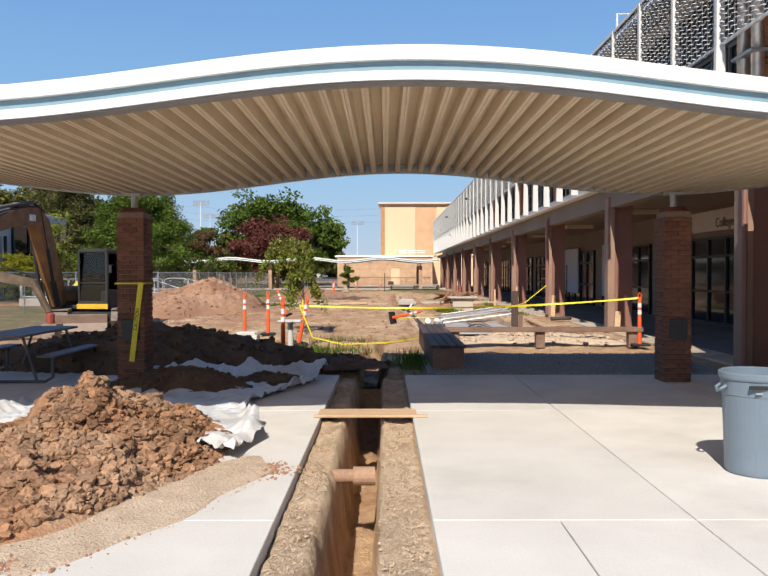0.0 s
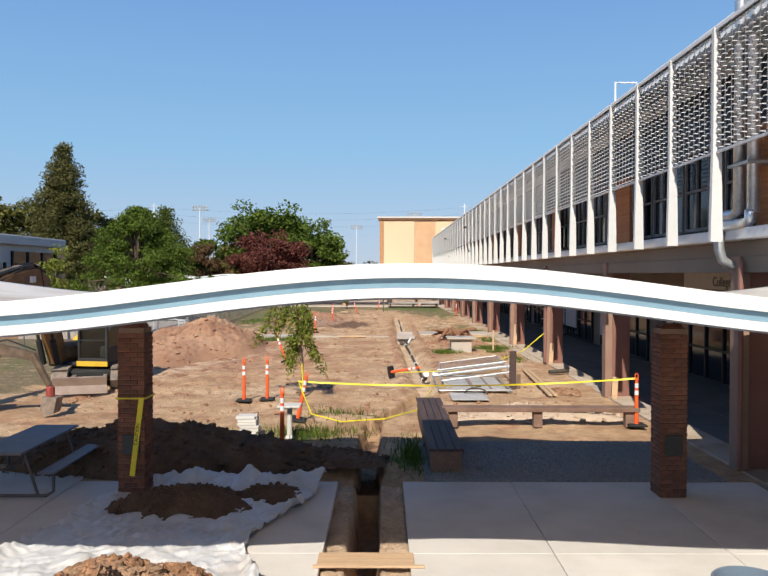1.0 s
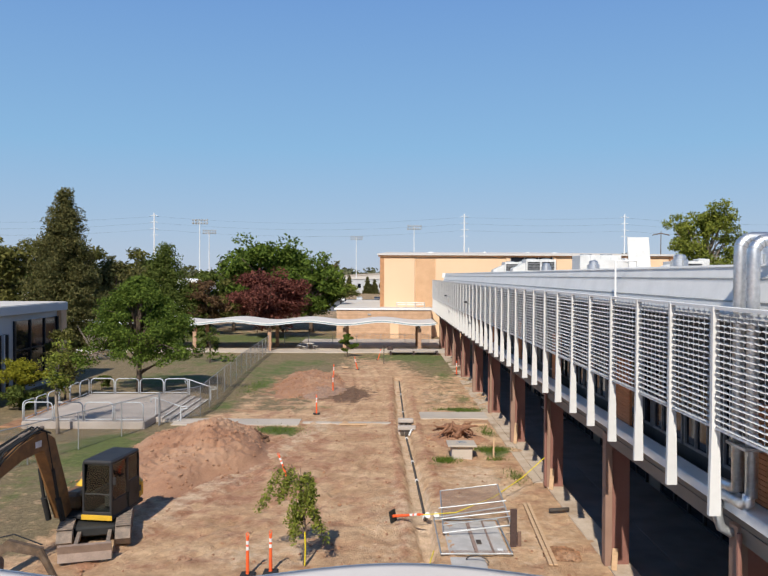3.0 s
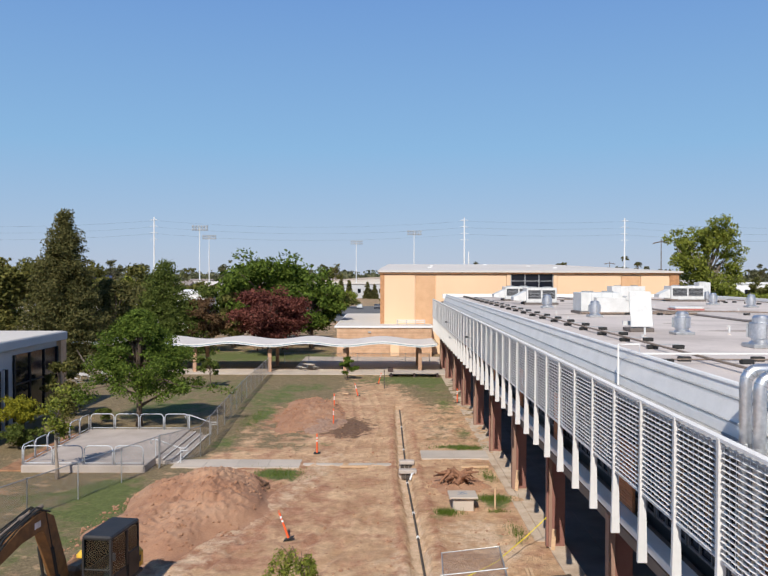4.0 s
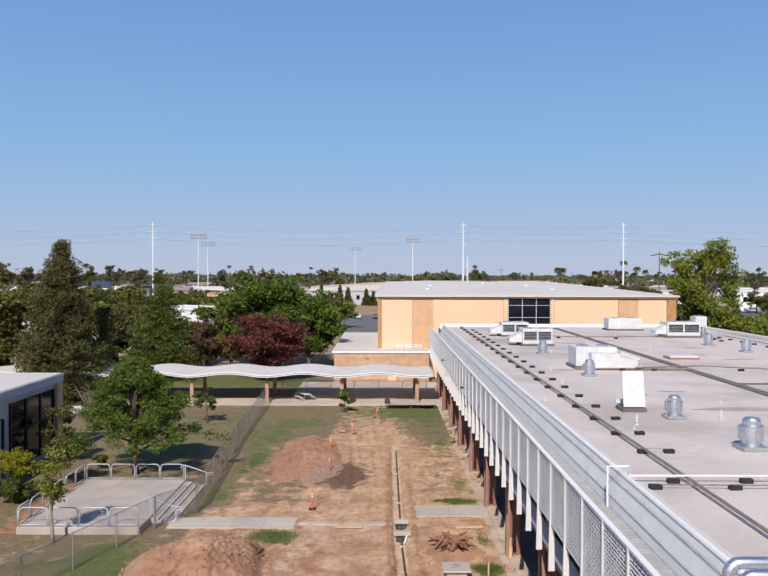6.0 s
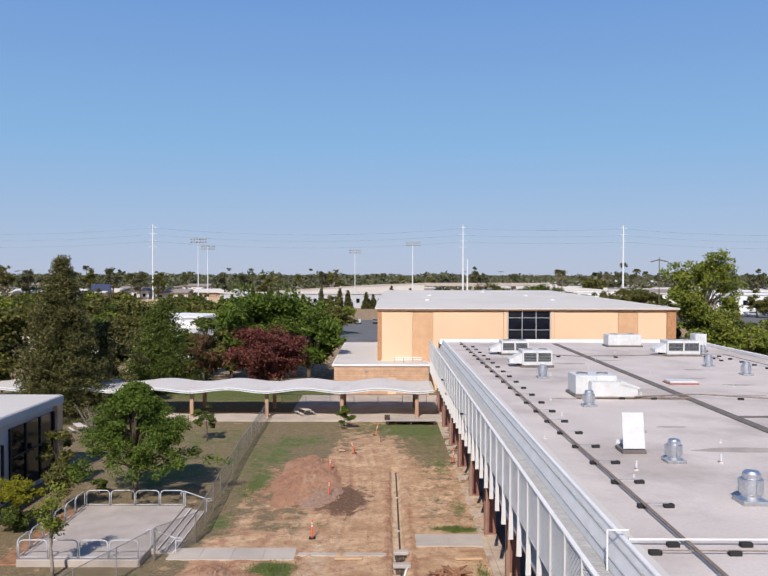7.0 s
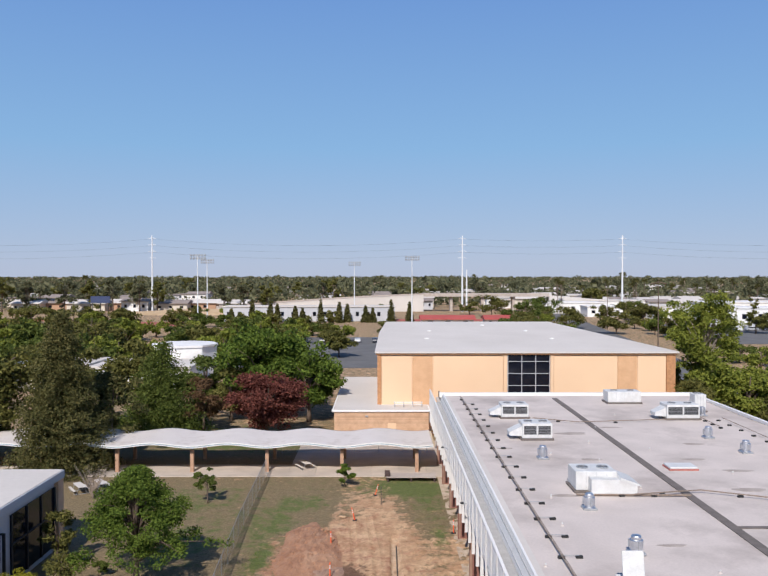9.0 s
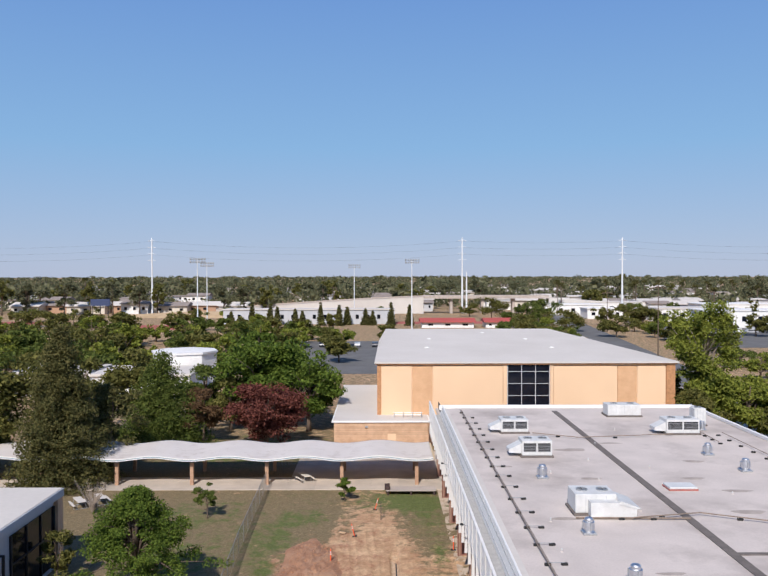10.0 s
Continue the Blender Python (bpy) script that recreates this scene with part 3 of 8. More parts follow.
# ---- wave canopies ----
def wave(x, crest, period=8.34, lift=0.35):
    return lift * (math.cos(2 * math.pi * (x - crest) / period) - 1) / 2


def canopy(name, x0, x1, y0, y1, z_front, z_back, crest, period, label, rib=0.1875, soil=1.0):
    """A wavy steel-deck roof: ribbed underside, pale top, banded fascias front and back."""
    root = thing(name, ((x0 + x1) / 2, y0, z_front - 0.5), label, "canopy", kind="structure")
    inv = Matrix.Translation(root.location).inverted()
    n = int((x1 - x0) / 0.2)
    px = [x0 + (x1 - x0) * i / n for i in range(n + 1)]

    def band(za, zb, ya, yb, mat, nm, lab=""):
        s = Shape()
        v, f = [], []
        for i, x in enumerate(px):
            w = wave(x, crest, period)
            for y, z in ((ya, za), (yb, za), (yb, zb), (ya, zb)):
                back = (y - y0) / (y1 - y0)
                v.append((x, y, z + w + back * (z_back - z_front)))
            if i:
                for k in range(4):
                    j = (k + 1) % 4
                    f.append(((i - 1) * 4 + k, (i - 1) * 4 + j, i * 4 + j, i * 4 + k))
        f += [(0, 1, 2, 3), (len(v) - 1, len(v) - 2, len(v) - 3, len(v) - 4)]
        return part(nm, s.add(v, f), mat, root, lab, m=inv)

    gx, gy = np.meshgrid(np.linspace(x0, x1, n + 1), np.linspace(y0 + 0.062, y1 - 0.04, 36))
    lift = 0.35 * (np.cos(2 * np.pi * (gx - crest) / period) - 1) / 2
    gz = z_front - 0.06 + lift + (gy - y0) / (y1 - y0) * (z_back - z_front) + 0.003 * rough_field(gx, gy, 1.3, 81)
    sv = np.stack([gx, gy, gz], -1).reshape(-1, 3)
    q = (np.arange(35)[:, None] * (n + 1) + np.arange(n)[None, :]).ravel()
    sf = np.stack([q, q + 1, q + n + 2, q + n + 1], -1)
    k = len(sv)
    rim_loop = list(range(n + 1)) + [r * (n + 1) + n for r in range(1, 36)] + [35 * (n + 1) + c for c in range(n - 1, -1, -1)] + [r * (n + 1) for r in range(34, 0, -1)]
    skirt = [(a, k + i, k + (i + 1) % len(rim_loop), rim_loop[(i + 1) % len(rim_loop)]) for i, a in enumerate(rim_loop)]
    sheet = raw_mesh("roof_sheet", sv.tolist() + [tuple(sv[i] - np.array((0, 0, 0.03))) for i in rim_loop], sf.tolist() + skirt, ROOF_COAT, True)
    dirt = np.clip(-lift / 0.35, 0, 1) ** 2 * (0.58 + 0.4 * rough_field(gx, gy, 1.1, 82)) * (0.45 + 0.55 * smoothstep(y0 + 4.5, y0 + 1.0, gy)) + 0.06 * rough_field(gx, gy, 1.6, 83)
    dirt = dirt * soil
    sheet.attributes.new("dirt", "FLOAT", "POINT").data.foreach_set("value", np.concatenate([dirt.ravel(), np.zeros(len(rim_loop))]).astype(np.float32))
    part("roof_sheet", sheet, ROOF_COAT, root, "weathered pale roof coating with brown stains", m=inv)
    crack = np.random.RandomState(84)
    for j in range(16):
        v, f = [], []
        row = j // 2
        ya, xa, step = y0 + 0.75 + (y1 - y0 - 1.0) * (row + 0.12 * crack.normal()) / 8, crack.uniform(x0 + 1, x1 - 9), 0.1
        bow, slant = crack.uniform(-0.12, 0.12), crack.uniform(-0.02, 0.02)
        count = int(crack.uniform(25, 90))
        for i in range(count):
            u = i / count
            x, y, wd = xa + step * i, ya + slant * i * step + bow * math.sin(math.pi * u) + crack.normal() * 0.004, 0.0045 + 0.005 * crack.rand()
            z = z_front - 0.0575 + wave(x, crest, period) + (y - y0) / (y1 - y0) * (z_back - z_front) + 0.003 * float(rough_field(np.array([x]), np.array([y]), 1.3, 81)[0])
            v += [(x, y - wd, z), (x, y + wd, z)]
            if i:
                f.append((2 * i - 2, 2 * i, 2 * i + 1, 2 * i - 1))
        part("roof_crack", Shape().add(v, f), OLD_CONCRETE, root, "thin dark crack in the coating", m=inv)
    band(z_front - 0.12, z_front, y0 - 0.02, y0 + 0.06, WHITE_PAINT, "fascia_top", "white fascia")
    band(z_front - 0.205, z_front - 0.122, y0 + 0.03, y0 + 0.06, BLUE_BAND, "fascia_band", "blue grey recessed fascia band")
    band(z_front - 0.285, z_front - 0.207, y0 - 0.02, y0 + 0.06, WHITE_PAINT, "fascia_bottom")
    band(z_front - 0.255, z_front - 0.06, y1 - 0.038, y1, GALV, "back_edge", "thin grey metal edge")
    v, f = [], []
    for i, x in enumerate(px):
        w = wave(x, crest, period)
        v += [(x, y0 + 0.0, z_front - 0.302 + w), (x, y0 + 0.43, z_front - 0.236 + w), (x, y0 + 0.43, z_front - 0.216 + w), (x, y0 + 0.0, z_front - 0.287 + w)]
        if i:
            for k in range(4):
                j = (k + 1) % 4
                f.append(((i - 1) * 4 + k, (i - 1) * 4 + j, i * 4 + j, i * 4 + k))
    part("soffit_strip", Shape().add(v, f), SOFFIT_GREY, root, "grey metal soffit strip behind the fascia", m=inv)
    m = int((x1 - x0) / rib)
    wide = rib * 0.35
    shift = (0.142 - 0.012 - wide / 2 - x0) % rib
    v, f = [], []
    for k in range(m):
        xa = x0 + shift + k * rib
        for dx, dz in ((0, 0), (0.012, -0.13), (0.012 + wide * 0.42, -0.13), (0.012 + wide * 0.46, -0.122), (0.012 + wide * 0.54, -0.122), (0.012 + wide * 0.58, -0.13), (0.012 + wide, -0.13), (0.024 + wide, 0)):
            for y in (y0 + 0.06, y1 - 0.045):
                v.append((xa + dx, y, z_front - 0.105 + dz + wave(xa + dx, crest, period) + (y - y0) / (y1 - y0) * (z_back - z_front)))
    for k in range(len(v) // 2 - 1):
        f.append((2 * k, 2 * k + 1, 2 * k + 3, 2 * k + 2))
    part("ribbed_deck", Shape().add(v, f), CREAM_DECK, root, "cream ribbed steel deck underside", m=inv)
    return root


near_canopy = canopy("canopy", -12.8, 8.3, 6.43, 12.55, 3.55, 3.54, 0.38, 8.34, "wavy covered walkway roof with white and blue fascia")
far_canopy = canopy("canopy", -52, 5.7, 82.3, 90.4, 3.45, 3.45, 8.05, 8.15, "long wavy white canopy across the far side of the yard", rib=0.8, soil=0.35)


def brick_pier(x, y, w=0.42, top=2.7):
    """A brick pier with every course built, a stone plinth plate and a steel post on top."""
    root = thing("brick_pier", (x, y, 0), "dark red brown brick pier with a steel post under the canopy", "pier", "piers of the canopy")
    part("core", Shape().box(-w / 2 + 0.015, w / 2 - 0.015, -w / 2 + 0.015, w / 2 - 0.015, 0, top - 0.08), MORTAR, root)
    long_b, short_b = BRICK_LONG, BRICK_SHORT
    course = 0.0725
    for i in range(int((top - 0.1) / course)):
        z = 0.004 + i * course
        for s in range(4):
            turn = pose(0, 0, 0, 0, 0, 90 * s)
            if (i + s) % 2:
                spots = ((long_b, -w / 2 + 0.105), (long_b, w / 2 - 0.105))
            else:
                spots = ((short_b, -w / 2 + 0.0525), (long_b, 0.0), (short_b, w / 2 - 0.0525))
            for shape, off in spots:
                part("brick", shape, BRICK, root, m=turn @ pose(off, -w / 2 + 0.04 - (0.006 if i % 2 else 0.0), z + 0.034))
    part("cap", Shape().box(-w / 2 + 0.03, w / 2 - 0.03, -w / 2 + 0.03, w / 2 - 0.03, top - 0.12, top, 0.06), BRICK, root)
    part("post", Shape().tube([(0, 0, top - 0.02), (0, 0, 2.92)], 0.05, 10), GALV, root, "grey steel post")
    part("bearing_plate", Shape().box(-0.12, 0.12, -0.12, 0.12, 2.89, 2.92), GALV, root)
    return root


BRICK_LONG = Shape().box(-0.1, 0.1, -0.04, 0.04, -0.0315, 0.0315, 0.005).mesh("brick", BRICK)
BRICK_SHORT = Shape().box(-0.048, 0.048, -0.04, 0.04, -0.0315, 0.0315, 0.005).mesh("brick", BRICK)
piers = [brick_pier(4.62, 12.1), brick_pier(-3.77, 12.1), brick_pier(-12.1, 12.1)]
for p in piers[:2]:
    part("plaque", Shape().box(-0.14, 0.14, -0.235, -0.211, 0.66, 0.98, 0.008), BLACK_FRAME, p, "dark metal plaque")


# ---- long two storey building ----
UNIT_SEAM = material("grey seam", (0.42, 0.42, 0.41), rough=0.6, bump=0.02)
Y0, BAY, FIN = 5.4, 8.1, 2.025
END = 92.5
building = thing("building", (19, 50, 0), "long two storey school block with perforated white sun screens", "building", kind="structure")
binv = Matrix.Translation((19, 50, 0)).inverted()


def bpart(name, shape, mat, label="", parent=None, smooth=False):
    return part(name, shape, mat, parent or building, label, smooth, binv if parent is None else None)


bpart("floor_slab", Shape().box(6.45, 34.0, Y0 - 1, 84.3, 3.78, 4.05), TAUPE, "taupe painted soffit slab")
bpart("sill_beam", Shape().box(6.18, 6.62, Y0 - 1, END, 4.06, 4.26, 0.02), WHITE_PAINT, "white sill beam")
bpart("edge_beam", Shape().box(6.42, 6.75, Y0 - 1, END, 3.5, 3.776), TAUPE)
bpart("back_wall", Shape().box(33.8, 34.1, Y0 - 1, 84.0, 4.06, 8.0), TAN_BRICK)
bpart("north_wall", Shape().box(7.06, 26.9, END - 0.25, END - 0.02, 4.06, 6.49), TAN_BRICK)
bpart("south_wall", Shape().box(7.06, 33.7, Y0 - 0.98, Y0 - 0.7, 4.06, 7.98), TAN_BRICK)
bpart("roof_deck", Shape().box(6.945, 33.9, Y0 - 1, 84.0, 8.0, 8.2), GREY_ROOF, "grey weathered flat roof membrane")
bpart("roof_deck", Shape().box(6.64, 27.0, 84.5, END, 6.5, 6.7), GREY_ROOF)
bpart("parapet_west", Shape().prism([(6.5, 7.42), (6.56, 7.78), (6.585, 7.78), (6.68, 8.12), (6.69, 8.2), (6.74, 8.2), (6.8, 8.42), (6.9, 8.42), (6.94, 8.24), (6.94, 7.42)], "y", Y0 - 1, 84.0), WHITE_PAINT, "sloping white metal parapet with seams")
bpart("parapet_cap", Shape().prism([(6.77, 8.425), (6.79, 8.47), (6.9, 8.47), (6.92, 8.425)], "y", Y0 - 1, 84.0), WHITE_PAINT)
bpart("roof_flashing", Shape().box(6.95, 7.35, Y0 - 1, 83.9, 8.203, 8.215), GYM_ROOF, "pale flashing strip along the roof edge")
bpart("parapet_rib", Shape().prism([(6.545, 7.76), (6.575, 7.775), (6.575, 7.795), (6.545, 7.785)], "y", Y0 - 1, 84.0), UNIT_SEAM)
bpart("parapet_rib", Shape().prism([(6.68, 8.18), (6.725, 8.195), (6.725, 8.22), (6.68, 8.205)], "y", Y0 - 1, 84.0), UNIT_SEAM)
bpart("parapet_east", Shape().box(33.92, 34.2, Y0 - 1, 84.0, 8.202, 8.5, 0.02), WHITE_PAINT)
bpart("parapet_north", Shape().box(6.45, 34.2, 84.0, 84.45, 8.0, 8.5, 0.02), WHITE_PAINT, "white end parapet")
# Wall behind the screens is coloured near black to hold the shade there.
bpart("upper_wall", Shape().box(6.95, 7.05, Y0 - 1, END, 4.06, 7.44), BLACK_FRAME)
bpart("catwalk_rail", Shape().box(5.95, 5.98, Y0 - 1, 84, 7.46, 7.54).box(6.48, 6.51, Y0 - 1, 84, 7.46, 7.54), UNIT_SEAM)
grate = Shape()
for k in range(int((84 - Y0) / 0.14)):
    grate.box(5.98, 6.48, Y0 + 0.14 * k, Y0 + 0.14 * k + 0.075, 7.5, 7.53)
# Unseen sheet, added to keep sun and sky off the screen backs.
bpart("light_blocking_sheet", Shape().box(5.99, 6.47, Y0 - 1, 84, 7.44, 7.455), UNIT_SEAM, "unseen grey sheet added under the grating to block sun and sky")
GRATE = material("galvanised grating", (0.44, 0.43, 0.42), (0.36, 0.35, 0.345), rough=0.7, bump=0.02)
bpart("catwalk_grating", grate, GRATE, "grey steel grating catwalk")["kind"] = "stuff"

col_a = Shape().box(0.0, 0.2, 0, 0.34, 0, 3.78, 0.012).mesh("pilaster", PALE_STRIP)
col_b = Shape().box(0.2, 0.72, 0.1, 0.62, 0, 3.78, 0.015).mesh("shaft", MAROON)
for k in range(-1, 10):
    y = 13.5 + BAY * k
    c = thing("column", (6.35, y, 0), "brown painted arcade column with a tan edge strip", "column", "arcade columns")
    part("pilaster", col_a, PALE_STRIP, c, "worn tan edge strip"), part("shaft", col_b, MAROON, c)

# windows and brick panels of the upper wall
win_frame = Shape()
for a, b in ((0, 0.05), (0.62, 0.67), (1.25, 1.3), (1.85, 1.9)):
    win_frame.box(-0.05, 0.0, a, b, 0, 1.75)
for a, b in ((0, 0.06), (0.85, 0.9), (1.69, 1.75)):
    win_frame.box(-0.045, 0.0, 0.05, 1.85, a, b)
win_frame = win_frame.mesh("window_frame", WINDOW_GREY)
pane = Shape().box(0, 0.012, 0.05, 1.85, 0.06, 1.69).mesh("pane", DARK_GLASS)
brick_fill = Shape().box(-0.06, 0.0, 0, 1.25, 0, 1.75).mesh("brick_panel", ORANGE_BRICK)
course_mesh = Shape().box(-0.075, -0.055, 0, 1.25, 0, 0.075, 0.004).mesh("brick_course", ORANGE_BRICK)
fin_y = [19.45 + FIN * k for k in range(-7, 36)]
for k, y in enumerate(fin_y):
    if y > 91:
        continue
    w = thing("window", (6.94, y + 0.06, 4.4), "dark upper storey window behind the sun screen", "window", "upper windows", "structure")
    part("window_frame", win_frame, WINDOW_GREY, w), part("pane", pane, DARK_GLASS, w)
    if (k - 7) % 4 == 0:
        b = thing("brick_panel", (6.62, y + 0.72, 4.3), "orange brick infill between the upper windows", "wall", "brick infills", "structure")
        part("panel", brick_fill, ORANGE_BRICK, b)
        for i in range(19):
            part("brick", course_mesh, ORANGE_BRICK, b, m=pose(0, 0, 0.09 * i + 0.01))

# sun screen: fins and panels of small hoods
fin_mesh = Shape().prism([(5.8, 7.7), (5.8, 5.6), (5.77, 4.03), (5.98, 4.03), (5.95, 5.5), (5.91, 7.7)], "y", -0.05, 0.05).mesh("fin", FIN_WHITE)
hood = Shape()
PW, PH = FIN - 0.1, 2.06
cols, rows = 8, 20
cw, rh = PW / cols, PH / rows
for r in range(rows):
    for c in range(-1, cols):
        ya = c * cw + (cw * 0.5 if r % 2 else 0)
        v, f = [], []
        a, b = max(ya, 0), min(ya + cw, PW)
        if b - a < cw * 0.3:
            continue
        for i in range(5):
            u = i / 4
            y = a + (b - a) * u
            arch = math.sin(math.pi * u)
            v += [(-0.006 - 0.05 * arch, y, r * rh + 0.012 + 0.026 * arch), (-0.002 - 0.03 * arch, y, r * rh + 0.022 + 0.031 * arch), (0.004, y, r * rh + 0.03 + 0.03 * arch)]
        for i in range(4):
            f += [(3 * i, 3 * i + 3, 3 * i + 4, 3 * i + 1), (3 * i + 1, 3 * i + 4, 3 * i + 5, 3 * i + 2)]
        hood.add(v, f)
hood_mesh = raw_mesh("hood_field", hood.v, hood.f, SCREEN_METAL, True)
screen_frame = Shape().box(-0.02, 0.03, 0, PW, -0.04, 0.0).box(-0.02, 0.03, 0, PW, PH, PH + 0.04)
for i in range(1, cols):
    screen_frame.box(0.008, 0.016, i * cw - 0.006, i * cw + 0.006, 0, PH)
screen_frame = screen_frame.mesh("panel_frame", WHITE_PAINT)
for y in fin_y:
    if y > 91:
        continue
    s = thing("sun_screen", (5.88, y + 0.05, 5.6), "white perforated metal sun screen panel with small curved hoods", "screen", "sun screen panels")
    part("hood_sheet", hood_mesh, SCREEN_METAL, s)["kind"] = "stuff"
    part("panel_frame", screen_frame, WHITE_PAINT, s)
for y in fin_y[4:]:
    if y > 92:
        continue
    f = tagged(part("screen_fin", fin_mesh, FIN_WHITE), "white tapered vertical fin of the sun screen", "fin", "sun screen fins")
    f.location = (0, y, 0)
bpart("screen_rail", Shape().box(5.82, 5.97, fin_y[0], 91.5, 7.66, 7.72), WHITE_PAINT)

# ground floor wall under the arcade
inner = thing("wall_arcade", (10.6, 50, 0), "shaded ground floor wall of the arcade with dark glazing", "wall", kind="structure")
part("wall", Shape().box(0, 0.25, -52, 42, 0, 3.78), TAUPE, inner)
shop_frame = Shape()
for a in (0, 1.3, 2.6, 3.9, 5.2, 6.5):
    shop_frame.box(-0.1, 0, a, a + 0.07, 0, 2.75)
for z in (0, 1.0, 2.1, 2.68):
    shop_frame.box(-0.09, 0, 0, 6.57, z, z + 0.07)
shop_frame = shop_frame.mesh("window_frame", BLACK_FRAME)
shop_glass = Shape().box(-0.04, -0.02, 0, 6.57, 0.05, 2.7).mesh("pane", DARK_GLASS)
for k in range(0, 10):
    w = thing("window", (10.58, 6.0 + BAY * k, 0.06), "dark glazed shopfront in the arcade wall", "window", "arcade glazing", "structure")
    part("window_frame", shop_frame, BLACK_FRAME, w), part("pane", shop_glass, DARK_GLASS, w)

# ---- gym, annex, library ----
GYM_BRICK = material("orange tan brick", (0.66, 0.41, 0.235), (0.6, 0.36, 0.2), rough=0.9, scale=1.0, bump=0.2, fine=12, grit=0.1)
gym = thing("gym", (19, 103, 0), "peach rendered gymnasium hall with pale roof and tall window", "building", kind="structure")
ginv = Matrix.Translation((19, 103, 0)).inverted()


def gpart(name, shape, mat, label="", parent=None):
    return part(name, shape, mat, parent or gym, label, m=ginv if parent is None else None)


gpart("wall", Shape().prism([(-0.4, 103.2), (39.4, 103.2), (36.8, 125), (30.3, 142), (0.6, 142), (-0.4, 130)], "z", 0, 10.75), PEACH)
for a, b in ((0.1, 4.2), (7.0, 16.4), (23.2, 31.7), (34.4, 38.2)):
    gpart("wall_panel", Shape().box(a, b, 103.0, 103.22, 4, 10.5, 0.02), PEACH)
for a, b in ((4.3, 6.9), (31.8, 34.3)):
    g = gpart("brick_panel", Shape().box(a, b, 103.05, 103.22, 4, 10.5), GYM_BRICK, "orange tan brick strip")
    for i in range(22):
        gpart("brick_course", Shape().box(a, b, 103.035, 103.06, 4.05 + i * 0.29, 4.29 + i * 0.29), GYM_BRICK)
for a, b in ((-0.45, 0.08), (38.3, 39.5), (16.45, 16.95), (22.75, 23.15)):
    gpart("pier", Shape().box(a, b, 102.95, 103.25, 0, 10.75), ORANGE_TRIM if b < 1 or a > 38 else PEACH)
gpart("window", Shape().box(17.0, 22.7, 103.12, 103.21, 4, 10.72), DARK_GLASS, "tall dark gridded window")
for x in (17.0, 18.87, 20.74, 22.62):
    gpart("mullion", Shape().box(x, x + 0.08, 103.04, 103.14, 4, 10.72), GREY_WALL)
for i in range(4):
    gpart("mullion", Shape().box(17.08, 22.62, 103.05, 103.13, 4.9 + 1.62 * i, 4.96 + 1.62 * i), GREY_WALL)
# Thin fascia made taller; its brown also holds the shadow below the roof edge.
gpart("fascia", Shape().box(-0.7, 39.7, 102.75, 103.0, 10.72, 11.12, 0.03), ORANGE_TRIM, "orange brown eaves band, partly standing for the shadow under the roof")
roof_v = [(-0.8, 102.6, 11.14), (39.9, 102.6, 11.14), (37.3, 124, 11.35), (31.2, 144, 12.6), (0.9, 144, 12.6), (-0.3, 128, 11.8)]
gpart("roof", Shape().add(roof_v + [(x, y, z - 0.22) for x, y, z in roof_v], [(0, 1, 3, 4), (1, 2, 3), (0, 4, 5), (6, 10, 9, 7), (7, 9, 8), (6, 11, 10), (0, 6, 7, 1), (1, 7, 8, 2), (2, 8, 9, 3), (3, 9, 10, 4), (4, 10, 11, 5), (5, 11, 6, 0)]), GYM_ROOF, "pale low pitched roof")
gpart("gable", Shape().prism([(0.9, 10.75), (30.3, 10.75), (30.3, 12.3), (0.9, 12.3)], "y", 141.5, 142.0), PEACH)
for x, y, z in ((8, 128, 11.97), (7, 117, 11.6), (24, 128, 11.97), (26, 117, 11.6), (18, 137, 12.3)):
    gpart("roof_vent", Shape().lathe([(0.35, -0.1), (0.35, 0.12), (0.2, 0.2)], (x, y, z), 12), WHITE_PAINT)

annex = thing("annex", (0, 99, 0), "low tan brick annex with flat pale roof", "building", kind="structure")
ainv = Matrix.Translation((0, 99, 0)).inverted()
part("wall", Shape().box(-6.0, 6.2, 99.0, 131, 0, 3.75), TAN_BRICK, annex, m=ainv)
for i in range(36):
    part("brick_course", Shape().box(-6.0, 6.2, 98.975, 99.0, 0.05 + i * 0.1, 0.13 + i * 0.1), TAN_BRICK, annex, m=ainv)
part("fascia", Shape().box(-6.3, 6.4, 98.8, 131, 3.752, 3.98, 0.03), WHITE_PAINT, annex, "white roof fascia", m=ainv)
part("roof", Shape().box(-6.1, 6.2, 98.9, 130.8, 3.982, 4.02), GYM_ROOF, annex, m=ainv)
d = part("door", Shape().box(0.9, 2.0, 98.93, 98.97, 0.1, 2.3, 0.01), PEACH, annex, "flush peach door", m=ainv)
part("wall_light", Shape().box(-2.0, -1.6, 98.8, 98.97, 3.1, 3.3, 0.02), GALV, annex, m=ainv)

rack = thing("pipe_rack", (3.6, 101.2, 4.02), "low pale pipe rack on the annex roof", "pipe")
for z in (0.35, 0.6):
    part("pipe", Shape().tube([(-1.9, 0, z), (1.9, 0, z)], 0.06, 8), WHITE_PAINT, rack)
for x in (-1.8, -0.6, 0.6, 1.8):
    part("support", Shape().box(x - 0.04, x + 0.04, -0.3, 0.3, 0, 0.66), GALV, rack)

